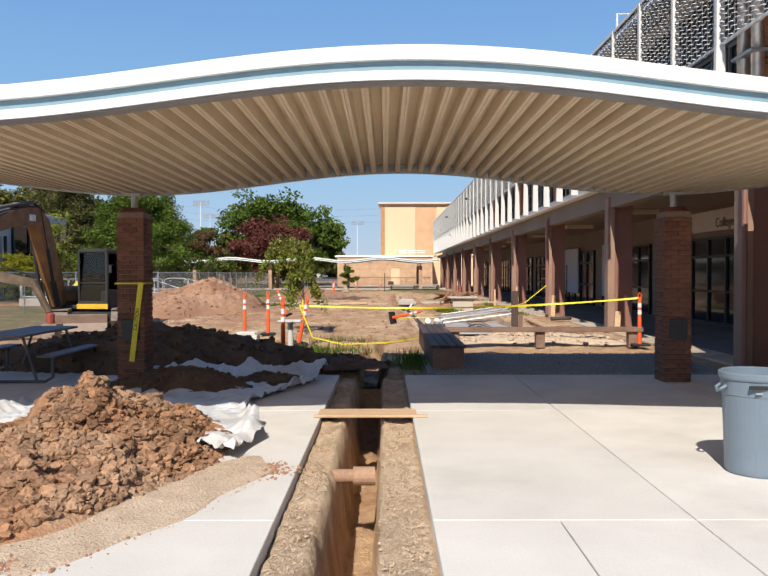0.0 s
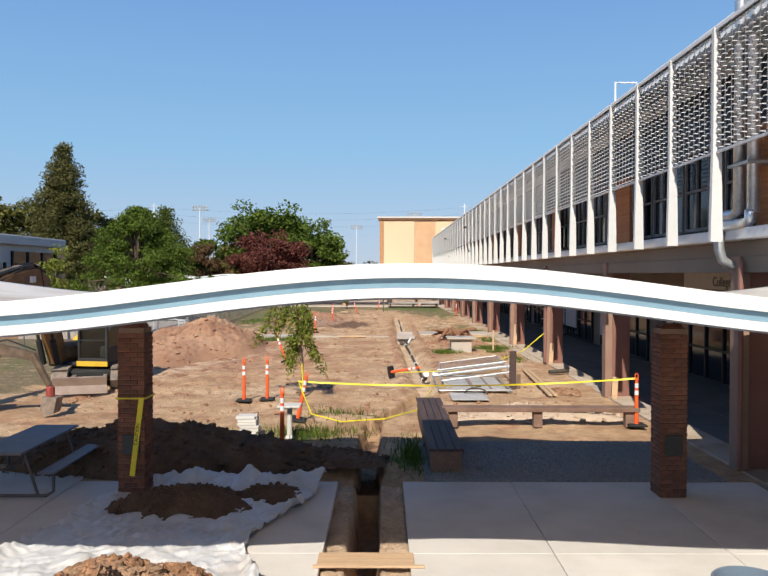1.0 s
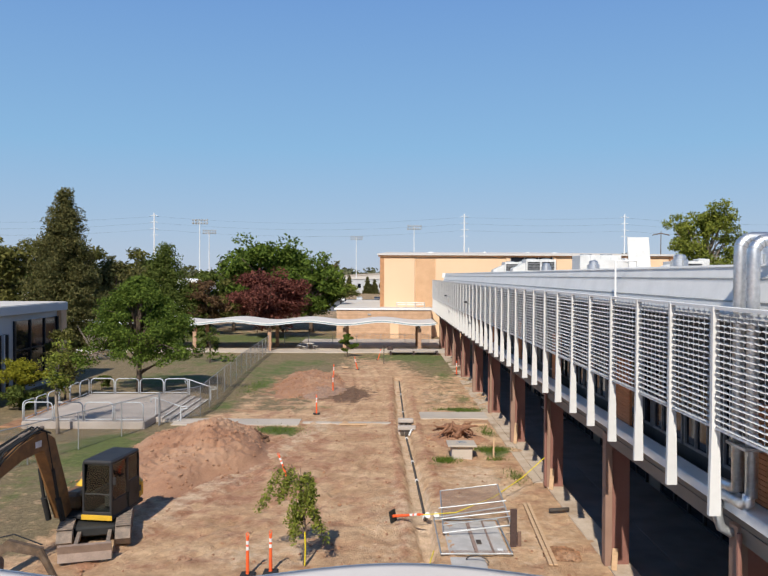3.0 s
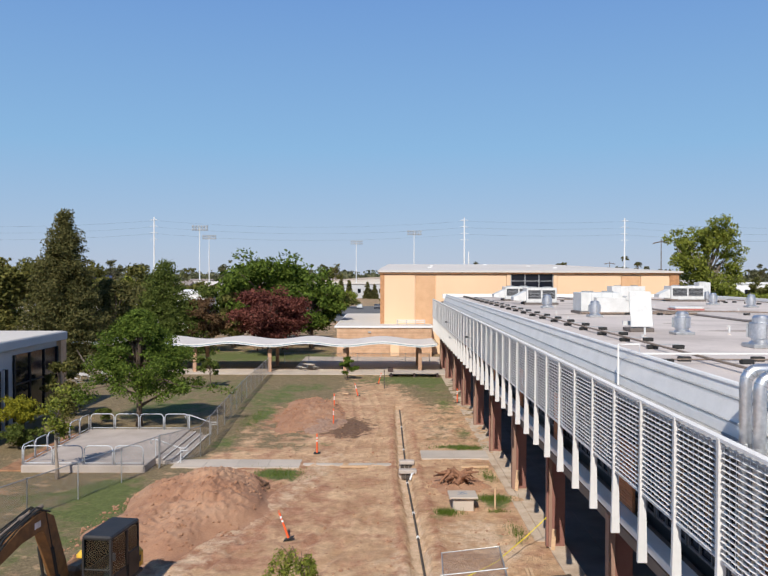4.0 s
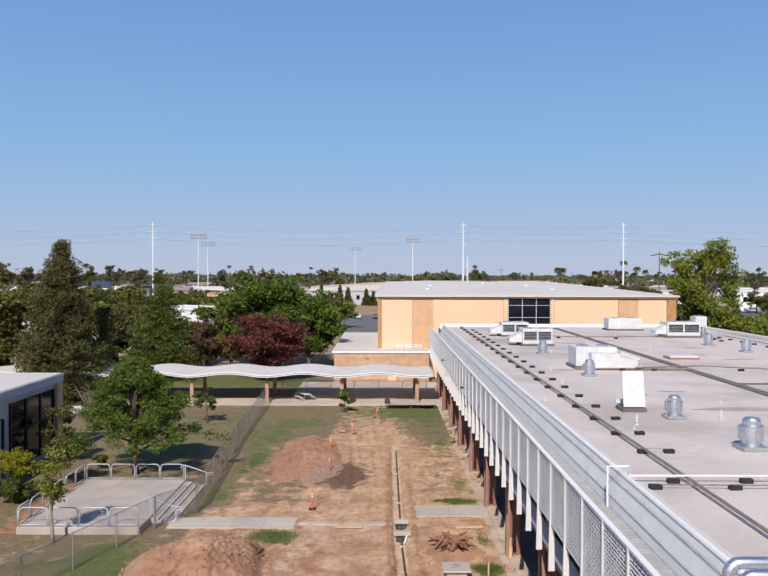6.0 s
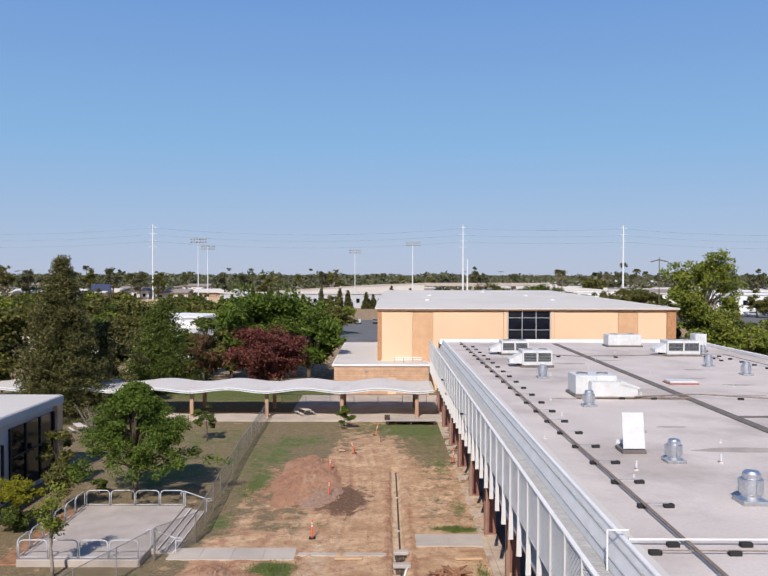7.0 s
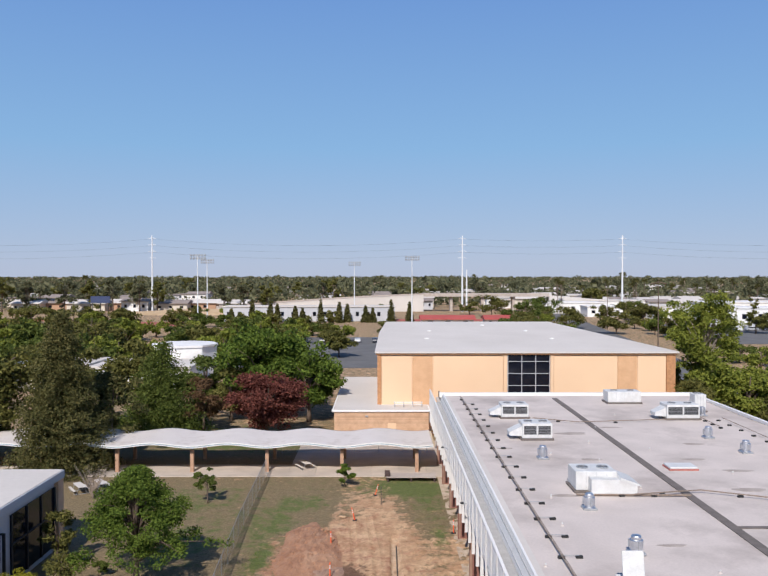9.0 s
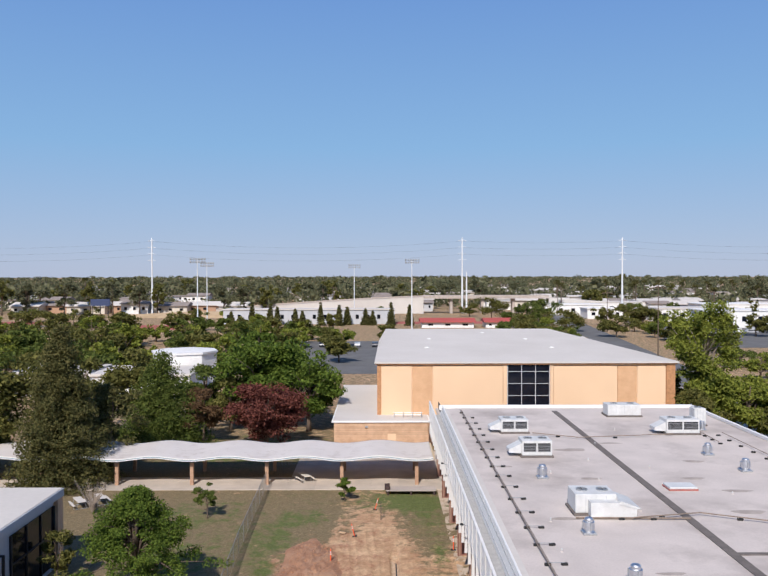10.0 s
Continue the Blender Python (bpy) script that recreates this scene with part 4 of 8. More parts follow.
library = thing("library", (-25, 50, 0), "low building with grey wall, dark gridded glazing and white roof", "building", kind="structure")
linv = Matrix.Translation((-25, 50, 0)).inverted()
part("wall", Shape().box(-50, -25.3, 30, 60.3, 0, 5.45), GREY_WALL, library, m=linv)
part("fascia", Shape().box(-50.4, -24.9, 29.6, 60.7, 5.452, 6.05, 0.02), GREY_WALL, library, "grey blue roof fascia", m=linv)
part("roof", Shape().box(-50.3, -25.0, 29.7, 60.6, 6.052, 6.1), GYM_ROOF, library, "white flat roof", m=linv)
part("brick_end", Shape().box(-25.35, -24.95, 59.6, 60.6, 0, 5.45), TAN_BRICK, library, "tan brick end wall", m=linv)
part("window", Shape().box(-25.29, -25.22, 52.5, 59.5, 0.4, 5.0), DARK_GLASS, library, "dark gridded window wall", m=linv)
for i in range(4):
    part("mullion", Shape().box(-25.21, -25.12, 52.5 + 2.3 * i, 52.62 + 2.3 * i, 0.4, 5.0), BLACK_FRAME, library, m=linv)
part("mullion", Shape().box(-25.21, -25.13, 52.62, 59.4, 2.9, 3.0), BLACK_FRAME, library, m=linv)
for i in range(14):
    part("louvre", Shape().box(-25.29, -24.95, 44.6 + 0.5 * i, 44.72 + 0.5 * i, 0.3, 4.2), BLACK_FRAME if i % 2 else GREY_WALL, library, m=linv)


# ---- plants ----
def leaf_cloud(rs, centres, spread, count, size, droop=0.0, flat=0.6):
    """Small four-sided leaves scattered round clump centres."""
    n = len(centres) * count
    off = rs.normal(size=(n, 3))
    off *= (rs.rand(n, 1) ** 0.45) * 1.9 / np.linalg.norm(off, axis=1)[:, None]
    off[:, 2] *= flat
    c = np.repeat(np.asarray(centres, float), count, 0) + off * spread
    c[:, 2] -= droop * np.abs(rs.normal(size=n)) * spread
    up = rs.normal(size=(n, 3)) + np.array((0, 0, 1.0)) + 0.35 * off
    up /= np.linalg.norm(up, axis=1)[:, None]
    a = np.cross(up, rs.normal(size=(n, 3)))
    a /= np.linalg.norm(a, axis=1)[:, None] + 1e-9
    b = np.cross(up, a)
    s = size * rs.uniform(0.6, 1.3, (n, 1))
    v = np.stack([c - a * s, c + b * s * 0.45, c + a * s, c - b * s * 0.45], 1).reshape(-1, 3)
    return v, np.arange(n * 4).reshape(-1, 4)


def limbs(rs, base, top, trunk_r, ends, bend=0.15):
    """A tapered trunk with limbs that reach to the clumps given."""
    s = Shape()
    base, top = Vector(base), Vector(top)
    steps = [base.lerp(top, t) + Vector((rs.normal() * bend * t, rs.normal() * bend * t, 0)) for t in (0, 0.15, 0.35, 0.6, 0.85, 1.0)]
    s.tube(steps, [trunk_r * k for k in (1.35, 1.0, 0.85, 0.6, 0.35, 0.12)], 9)
    for e in ends:
        e = Vector(e)
        t = rs.uniform(0.3, 0.75)
        p = base.lerp(top, t)
        if p.z > e.z:
            p = base.lerp(top, max(0.2, t - 0.25))
        mid = p.lerp(e, 0.55) + Vector((0, 0, 0.12 * (e - p).length))
        s.tube([p, mid, e], [trunk_r * 0.42, trunk_r * 0.25, trunk_r * 0.07], 6)
    return s


def tree(x, y, height, radius, low, leaf, label, seed, clumps=70, per=60, size=0.2, bark=None, trunk=0.2, flat=1.0, name="tree", lean=(0, 0), spread=None, category="tree", z=0.0, taper=0.0):
    """A broad crown of many leaf clumps from low to height, uneven at the rim."""
    rs = np.random.RandomState(seed)
    root = thing(name, (x, y, z), label, category)
    h, cz = (height - low) / 2, (height + low) / 2
    pts = []
    lobes = []
    for k in range(max(9, min(28, clumps // 7))):
        p = rs.normal(size=3)
        p *= rs.uniform(0.35, 0.82) / np.linalg.norm(p)
        lobes.append((p, rs.uniform(0.17, 0.34)))
    while len(pts) < clumps:
        p = rs.normal(size=3)
        p /= np.linalg.norm(p)
        c, lr = lobes[rs.randint(len(lobes))]
        p = c + p * np.array((1, 1, 0.62)) * lr * rs.uniform(0.4, 1.0) ** 0.5 * (1 + 0.15 * rs.normal())
        if rs.rand() < 0.1:
            p = rs.normal(size=3)
            p *= rs.uniform(0.6, 1.04) / np.linalg.norm(p)
        wide = radius * (1 - taper * (p[2] + 0.35))
        q = np.array([p[0] * wide + lean[0], p[1] * wide * flat + lean[1], cz + p[2] * h])
        if taper:
            tier, turn, out = rs.randint(7), rs.uniform(0, 6.28), rs.uniform(0.15, 1.0) ** 0.6
            u = (tier + 0.9 * rs.rand()) / 7
            reach = radius * (1 - u) ** taper * (0.8 + 0.2 * math.sin(3 * turn + 2.1 * tier) + 0.12 * math.sin(7 * turn + tier))
            q = np.array([out * reach * math.cos(turn), out * reach * math.sin(turn), low + (height - low) * u + 0.35 * (1 - out) - 0.1 * out])
        if q[2] > low * 0.8:
            pts.append(q)
    part("trunk", limbs(rs, (0, 0, -0.1), (lean[0] * 0.6, lean[1] * 0.6, cz + h * 0.55), trunk, [p for p in pts[::4]]), bark or BARK, root, smooth=True)
    v, f = leaf_cloud(rs, pts, (spread or radius * 0.14) * 0.95, int(per * 1.3), size * 0.85, 0.2, 0.6)
    part("crown", raw_mesh("crown", v, f, leaf), leaf, root)
    return root


def conifer(x, y, height, radius, leaf, label, seed, tiers=26, per=46, size=0.3, trunk=0.3, low=0.5):
    rs = np.random.RandomState(seed)
    root = thing("conifer", (x, y, 0), label, "tree")
    pts = []
    for i in range(tiers):
        t = (i + 0.5) / tiers
        z = low + (height - low) * t
        r = radius * (1 - t) ** 0.72
        m = max(3, int(11 * (1 - t) + 3))
        for k in range(m):
            a = 6.283 * (k + rs.rand()) / m
            reach = r * rs.uniform(0.7, 1.12)
            for u in np.linspace(0.3, 1.0, 3 if reach > 0.25 * radius else 2):
                rr = reach * u
                pts.append((rr * math.cos(a) + 0.08 * rs.normal(), rr * math.sin(a) + 0.08 * rs.normal(), z + 0.1 * reach - 0.38 * rr * u + rs.normal() * 0.12))
    part("trunk", limbs(rs, (0, 0, -0.1), (0, 0, height * 0.97), trunk, pts[::9], 0.05), BARK, root, smooth=True)
    v, f = leaf_cloud(rs, pts, radius * 0.085, max(8, per // 2), size, 0.5, 0.5)
    part("crown", raw_mesh("crown", v, f, leaf), leaf, root)
    return root


conifer(-34.6, 83.5, 17.4, 5.7, LEAF_CONIFER, "tall tapering brown green conifer beside the far walkway", 11, 40, 170, 0.15)
tree(-46, 92, 15.5, 6.5, 1.0, LEAF_OLIVE, "broad olive green tree behind the grey building", 12, 120, 80, 0.34, trunk=0.3)
tree(-55, 84, 14.0, 6.5, 1.0, LEAF_OLIVE, "broad olive green tree behind the grey building", 13, 110, 80, 0.34, trunk=0.3)
tree(-40.5, 100, 15.0, 5.5, 1.0, LEAF_OLIVE, "rust tinged leafy tree beside the conifer", 14, 110, 80, 0.34, trunk=0.3)
tree(-31.5, 90, 11.0, 4.0, 0.8, LEAF_CONIFER, "dark evergreen shrub tree behind the walkway", 15, 80, 70, 0.28)
conifer(-29.5, 104, 12.4, 7.4, LEAF_GREEN, "dark feathery evergreen behind the walkway", 16, 22, 130, 0.18)
tree(-24, 104, 8.2, 3.2, 1.2, LEAF_BRONZE, "small bronze leaved tree behind the walkway", 17, 60, 60, 0.24)
tree(-17.0, 116, 15.5, 8.0, 1.2, LEAF_BRIGHT, "large bright green spreading tree", 18, 190, 90, 0.36, trunk=0.4)
tree(-10.5, 112, 11.5, 5.2, 0.8, LEAF_BRIGHT, "bright green tree beside the brick annex", 19, 110, 80, 0.33, trunk=0.3)
tree(-14.8, 100, 9.5, 4.9, 0.9, LEAF_RED, "dark red leaved plum tree with a rounded crown", 27, 260, 70, 0.24, trunk=0.25)
tree(-17.0, 53.6, 8.0, 6.4, 2.4, LEAF_BRIGHT, "green shade tree behind the fenced platform", 21, 330, 90, 0.12, trunk=0.19, spread=0.35, taper=0.75)
tree(-16.8, 39.6, 4.9, 0.9, 1.7, LEAF_LIME, "slim young tree growing beside the platform", 22, 26, 40, 0.11, PALE_BARK, 0.09, spread=0.28)
tree(-20.9, 50.5, 3.9, 0.9, 0.8, LEAF_OLIVE, "loose olive green shrub tree by the grey building", 23, 30, 55, 0.12, trunk=0.06, spread=0.3)
tree(-23.5, 56.0, 4.6, 1.6, 0.6, LEAF_OLIVE, "loose olive green shrub by the brick corner", 24, 36, 55, 0.15, trunk=0.07)
tree(-22.3, 47.5, 3.1, 1.6, 1.15, LEAF_YELLOW, "clipped yellow green rounded hedge bush", 25, 130, 80, 0.085, trunk=0.1, name="bush", category="bush", spread=0.2)
tree(-22.1, 46.7, 1.5, 1.4, 0.1, LEAF_GREEN, "low green shrub under the clipped bush", 26, 60, 60, 0.1, trunk=0.05, name="bush", category="bush")
tree(-20.0, 54.5, 1.3, 0.8, 0.1, LEAF_GREEN, "low dark shrub on the lawn", 27, 24, 60, 0.1, trunk=0.05, name="bush", category="bush")
tree(-16.2, 72.0, 3.4, 1.25, 1.0, LEAF_GREEN, "small young tree on the lawn", 28, 30, 50, 0.14, trunk=0.06)
tree(-3.6, 77.5, 2.6, 1.0, 0.1, LEAF_BRIGHT, "small leafy shrub before the brick annex", 29, 30, 60, 0.13, trunk=0.05, name="bush", category="bush")
tree(-11.0, 199, 7.5, 5.0, 1.5, LEAF_OLIVE, "round dark tree at the car park edge", 30, 60, 60, 0.45)
tree(-36, 113, 12.0, 5.5, 0.8, LEAF_OLIVE, "olive green tree behind the evergreen", 35, 90, 70, 0.36, trunk=0.3)
tree(-27, 119, 10.5, 5.0, 0.8, LEAF_GREEN, "green tree behind the bronze tree", 36, 90, 70, 0.36, trunk=0.3)
tree(-22, 113, 8.5, 3.6, 0.6, LEAF_OLIVE, "olive green tree behind the bronze tree", 37, 70, 60, 0.3, trunk=0.25)
tree(47, 112, 20.6, 6.2, 3.0, LEAF_LIME, "tall open light green tree behind the roof", 31, 210, 60, 0.28, PALE_BARK, trunk=0.35, spread=0.62)
tree(50, 104, 9.5, 5.0, 1.0, LEAF_LIME, "dense green tree beside the road", 32, 110, 80, 0.34, trunk=0.3)
tree(56, 112, 8.0, 5.0, 1.0, LEAF_LIME, "dense green tree beside the road", 33, 100, 80, 0.34, trunk=0.3)
tree(42.5, 101, 8.5, 3.8, 0.8, LEAF_OLIVE, "dense green tree beside the road", 34, 80, 70, 0.3, trunk=0.3)

for k, (x, y, h, r) in enumerate(((46, 106, 10.5, 5.0), (53, 99, 8.5, 4.6), (60, 104, 9.0, 5.0), (44, 118, 9.0, 4.5))):
    tree(x, y, h, r, 0.8, (LEAF_LIME, LEAF_OLIVE)[k % 2], "dense yellow green tree beside the road", 450 + k, 110, 70, 0.32, trunk=0.3)

# tall dark trees rising over the far houses
for k, (x, y, h, r) in enumerate(((-212, 430, 21.5, 6.5), (-203, 440, 19.5, 5.5), (-177, 430, 21.0, 7.0), (-168, 445, 19.0, 5.0), (-150, 430, 20.5, 6.0), (-137, 436, 22.0, 6.5), (-128, 440, 18.5, 4.5), (-88, 430, 20.5, 6.0), (-76, 425, 19.0, 6.5), (-66, 440, 18.0, 4.5), (-36, 470, 18.5, 4.0), (62, 480, 19.0, 4.5))):
    tree(x, y, h, r, 3.0, LEAF_FAR if k % 3 else LEAF_OLIVE, "tall dark tree among the distant houses", 700 + k, 60, 26, 0.75, trunk=0.4)

# sapling with hanging sprays in the dug yard
rs = np.random.RandomState(40)
sapling = thing("sapling", (-2.2, 21.65, 0), "thin sapling with drooping green sprays and yellow tape", "tree")
pts = []
for k in range(30):
    a, r, z = rs.uniform(0, 6.28), rs.uniform(0.15, 0.85), rs.uniform(1.25, 2.75)
    if k < 5:
        a, r, z = 2.8 + 0.2 * rs.normal(), 0.8 + 0.18 * k, 2.8
    tip = Vector((r * math.cos(a), r * math.sin(a) * 0.8, z - 0.75 * r - 0.2))
    top = Vector((0.5 * tip.x, 0.5 * tip.y, z))
    part("branch", Shape().tube([(0, 0, z * 0.7), top, tip], [0.012, 0.008, 0.003], 5), BARK, sapling)
    for t in np.linspace(0.1, 1.0, 9):
        pts.append(tuple(top.lerp(tip, t)))
part("trunk", Shape().tube([(0, 0, 0), (0.05, 0, 1.0), (-0.05, 0.03, 1.9), (-0.1, 0, 2.75)], [0.035, 0.028, 0.018, 0.006], 8), BARK, sapling)
v, f = leaf_cloud(rs, pts, 0.09, 14, 0.055, 0.8)
part("crown", raw_mesh("crown", v, f, LEAF_LIME), LEAF_LIME, sapling)
part("tape_tie", Shape().tube([(0.03, -0.05, 0.0), (0.05, -0.06, 0.5), (0.03, -0.04, 0.95)], 0.02, 6), YELLOW, sapling, "yellow tape strip")

# bare twiggy shrub by the walkway
rs = np.random.RandomState(41)
bare = thing("bush", (-27.5, 73.5, 0), "bare grey twiggy shrub on the lawn", "bush")
tw = Shape()
for k in range(60):
    a, l = rs.uniform(0, 6.28), rs.uniform(1.6, 3.6)
    tw.tube([(0, 0, 0), (0.25 * l * math.cos(a), 0.25 * l * math.sin(a), l * 0.6), (0.5 * l * math.cos(a), 0.5 * l * math.sin(a), l)], [0.03, 0.02, 0.006], 4)
part("twig", tw, PALE_BARK, bare)

# grass tufts in the yard
rs = np.random.RandomState(42)
gp = []
for cx, cy, rx, ry, n in ((0.7, 14.7, 0.35, 1.2, 500), (-1.6, 16.6, 1.1, 0.7, 700), (2.85, 34.1, 0.55, 0.4, 700), (5.2, 36.2, 0.9, 0.5, 600), (5.1, 34.2, 0.4, 0.2, 150), (5.5, 31.3, 0.3, 0.9, 300), (4.8, 47.0, 1.5, 0.5, 700), (5.5, 40.5, 0.35, 1.4, 250), (-5.6, 40.6, 1.2, 1.0, 700), (-9.4, 56, 0.8, 3.5, 500), (-1.0, 19, 0.8, 0.6, 200)):
    gp += [(cx + rs.normal() * rx * 0.6, cy + rs.normal() * ry * 0.6) for _ in range(n)]
gv, gf = [], []
for gx, gy in gp:
    a, h = rs.uniform(0, 6.28), rs.uniform(0.06, 0.2)
    k = len(gv)
    gv += [(gx - 0.012 * math.cos(a), gy - 0.012 * math.sin(a), -0.03), (gx + 0.012 * math.cos(a), gy + 0.012 * math.sin(a), -0.03), (gx + rs.normal() * 0.05, gy + rs.normal() * 0.05, h)]
    gf.append((k, k + 1, k + 2))
tagged(part("grass_tuft", raw_mesh("grass_tuft", gv, gf, LEAF_BRIGHT), LEAF_BRIGHT), "green weeds growing in the dug yard", "grass", kind="stuff")


# ---- soil heaps ----
def clod_base(level):
    bm = bmesh.new()
    bmesh.ops.create_icosphere(bm, subdivisions=level, radius=1.0)
    v, f = np.array([p.co for p in bm.verts]), [tuple(q.index for q in p.verts) for p in bm.faces]
    bm.free()
    return v, np.array(f)


CLOD_FINE, CLOD_SMALL = clod_base(2), clod_base(1)


def clod_mesh(rs, spots, sizes, mat, name="clod"):
    """Irregular lumps of earth, the larger ones with more facets."""
    v, f, k = [], [], 0
    for p, s in zip(spots, sizes):
        base, tri = CLOD_FINE if s > 0.035 else CLOD_SMALL
        d = rs.normal(size=(4, 3))
        lump = 1 + 0.22 * np.sin(base @ d.T * 2.2 + rs.uniform(0, 6, 4)).sum(1) * 0.5 + rs.uniform(-0.3, 0.3, len(base))
        q = base * lump[:, None] * s * np.array([rs.uniform(0.8, 1.25), rs.uniform(0.8, 1.25), rs.uniform(0.6, 0.9)]) + p
        v.append(q)
        f.append(tri + k)
        k += len(base)
    return raw_mesh(name, np.concatenate(v), np.concatenate(f), mat)


def heap(name, x, y, rx, ry, h, label, seed, mat=SOIL, clods=800, size=(0.02, 0.07), res=70, sharp=1.4, turn=0.0, rough=0.12, peak=(0, 0), zb=0.0):
    """A soil heap: a lumpy mound with loose clods lying on it."""
    rs = np.random.RandomState(seed)
    root = thing(name, (x, y, zb), label, "soil heap")
    root.rotation_euler = (0, 0, radians(turn))
    u = np.linspace(-1.25, 1.25, res)
    U, V = np.meshgrid(u, u)

    def height(U, V):
        ang = np.arctan2(V, U)
        rim = 1 + 0.1 * np.sin(3 * ang + seed) + 0.07 * np.sin(7 * ang + 2 * seed)
        r = np.hypot(U - peak[0] * (1 - np.clip(np.hypot(U, V), 0, 1)), V - peak[1] * (1 - np.clip(np.hypot(U, V), 0, 1))) / rim
        body = np.clip(1 - r, 0, 1) ** (1 / sharp) * smoothstep(1.02, 0.8, r)
        lumps = rough_field(U * rx, V * ry, 0.9, seed) * rough + rough_field(U * rx, V * ry, 0.3, seed + 1) * rough * 0.5 + rough_field(U * rx, V * ry, 0.12, seed + 2) * rough * 0.22
        return h * body * (1 + lumps) + lumps * 0.25 * h * smoothstep(1.0, 0.6, r) - 0.06 * smoothstep(0.9, 1.1, r)

    Z = height(U, V)
    verts = np.stack([U * rx, V * ry, Z], -1).reshape(-1, 3)
    i = (np.arange(res - 1)[:, None] * res + np.arange(res - 1)[None, :]).ravel()
    i = i[np.hypot(U, V).ravel()[i] < 1.16]
    i = i[Z.ravel()[i] > -0.045]
    part("mound", raw_mesh("mound", verts, np.stack([i, i + 1, i + res + 1, i + res], -1), mat, True), mat, root)
    if clods:
        a, r = rs.uniform(0, 6.28, clods), rs.uniform(0.05, 1.04, clods) ** 0.6
        cu, cv = r * np.cos(a), r * np.sin(a)
        sz = size[0] + (size[1] - size[0]) * rs.rand(clods) ** 8
        spots = np.stack([cu * rx, cv * ry, np.maximum(height(cu, cv), 0) + sz * 0.25], -1)
        c = part("clod", clod_mesh(rs, spots, sz, mat), mat, root, "loose soil clods")
        c["kind"] = "stuff"
    return root


heap("soil_heap", -2.92, 6.7, 1.45, 2.35, 0.6, "large heap of crumbly brown soil on the plaza", 3, clods=60000, size=(0.004, 0.055), res=260, peak=(0.3, 0.24), rough=0.3, sharp=1.25, turn=-13)
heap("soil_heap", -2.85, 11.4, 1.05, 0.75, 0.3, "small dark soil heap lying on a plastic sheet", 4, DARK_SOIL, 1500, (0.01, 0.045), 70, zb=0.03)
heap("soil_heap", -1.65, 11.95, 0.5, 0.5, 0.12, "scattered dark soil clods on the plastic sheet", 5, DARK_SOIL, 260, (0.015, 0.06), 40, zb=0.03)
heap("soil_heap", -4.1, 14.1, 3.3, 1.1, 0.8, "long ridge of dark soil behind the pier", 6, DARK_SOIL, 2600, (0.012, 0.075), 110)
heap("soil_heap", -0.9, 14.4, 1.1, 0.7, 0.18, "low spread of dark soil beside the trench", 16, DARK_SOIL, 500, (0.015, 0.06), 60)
heap("soil_heap", -8.95, 34.0, 3.35, 7.2, 1.5, "big reddish soil mound beside the fence", 7, RED_SOIL, 3600, (0.01, 0.075), 190, 1.2, peak=(0.3, 0.45), rough=0.11, turn=-9)
# Crevice shade on the mound's right side, put in as darker clods.
heap("soil_heap", -6.35, 37.6, 0.7, 1.3, 0.42, "dark broken clods on the shoulder of the mound", 18, DARK_SOIL, 420, (0.03, 0.16), 50, rough=0.5)
heap("soil_heap", -4.6, 54.6, 1.9, 3.2, 0.24, "greyish spoil at the foot of the low mound", 19, GREY_SOIL, 800, (0.02, 0.09), 70, rough=0.3)
heap("soil_heap", -5.6, 58.5, 2.5, 7.4, 0.6, "low reddish soil mound in the yard", 8, RED_SOIL, 2200, (0.02, 0.1), 110, rough=0.2)
heap("soil_heap", 3.75, 18.8, 2.2, 0.9, 0.28, "dug straw coloured earth behind the low bench", 9, TRENCH_SOIL, 700, (0.02, 0.08), 70)
heap("soil_heap", 5.35, 22.6, 0.55, 0.6, 0.12, "loose earth beside the arcade", 10, SOIL, 260, (0.02, 0.06), 40)
heap("soil_heap", 3.7, 38.6, 1.5, 1.8, 0.18, "reddish spoil around the dug up roots", 14, RED_SOIL, 500, (0.02, 0.08), 60)

heap("soil_spill", -1.62, 5.75, 0.55, 1.5, 0.035, "thin spill of tan soil at the foot of the heap", 17, TRENCH_SOIL, 4200, (0.002, 0.011), 60, turn=-22, zb=0.004)

# crumbs along the trench edges
rs = np.random.RandomState(44)
n = 9000
side = rs.rand(n) < 0.5
cx = np.where(side, rs.uniform(-0.58, -0.36, n), rs.uniform(0.09, 0.42, n))
cy = rs.uniform(3.5, 12.7, n)
crumbs = part("soil_crumb", clod_mesh(rs, np.stack([cx, cy, np.full(n, -0.075)], -1), 0.0025 + 0.011 * rs.rand(n) ** 5, TRENCH_SOIL), TRENCH_SOIL)
tagged(crumbs, "pale crumbs of soil along the trench edges", "soil", kind="stuff")
n = 5200
along, off = rs.rand(n), np.abs(rs.normal(size=n)) * 0.16
foot_x, foot_y = np.interp(along, [0, 0.45, 0.7, 1], [-2.15, -1.75, -1.45, -0.72]), np.interp(along, [0, 0.45, 0.7, 1], [4.2, 5.4, 6.3, 6.85])
spill = np.stack([foot_x + off * 0.9 - 0.1, foot_y - off * 0.6 + 0.08 * rs.normal(size=n), np.full(n, 0.003)], -1)
crumbs = part("soil_crumb", clod_mesh(rs, spill, 0.0025 + 0.018 * rs.rand(n) ** 8, RED_SOIL), RED_SOIL)
tagged(crumbs, "fine soil crumbs spilt on the paving", "soil", kind="stuff")

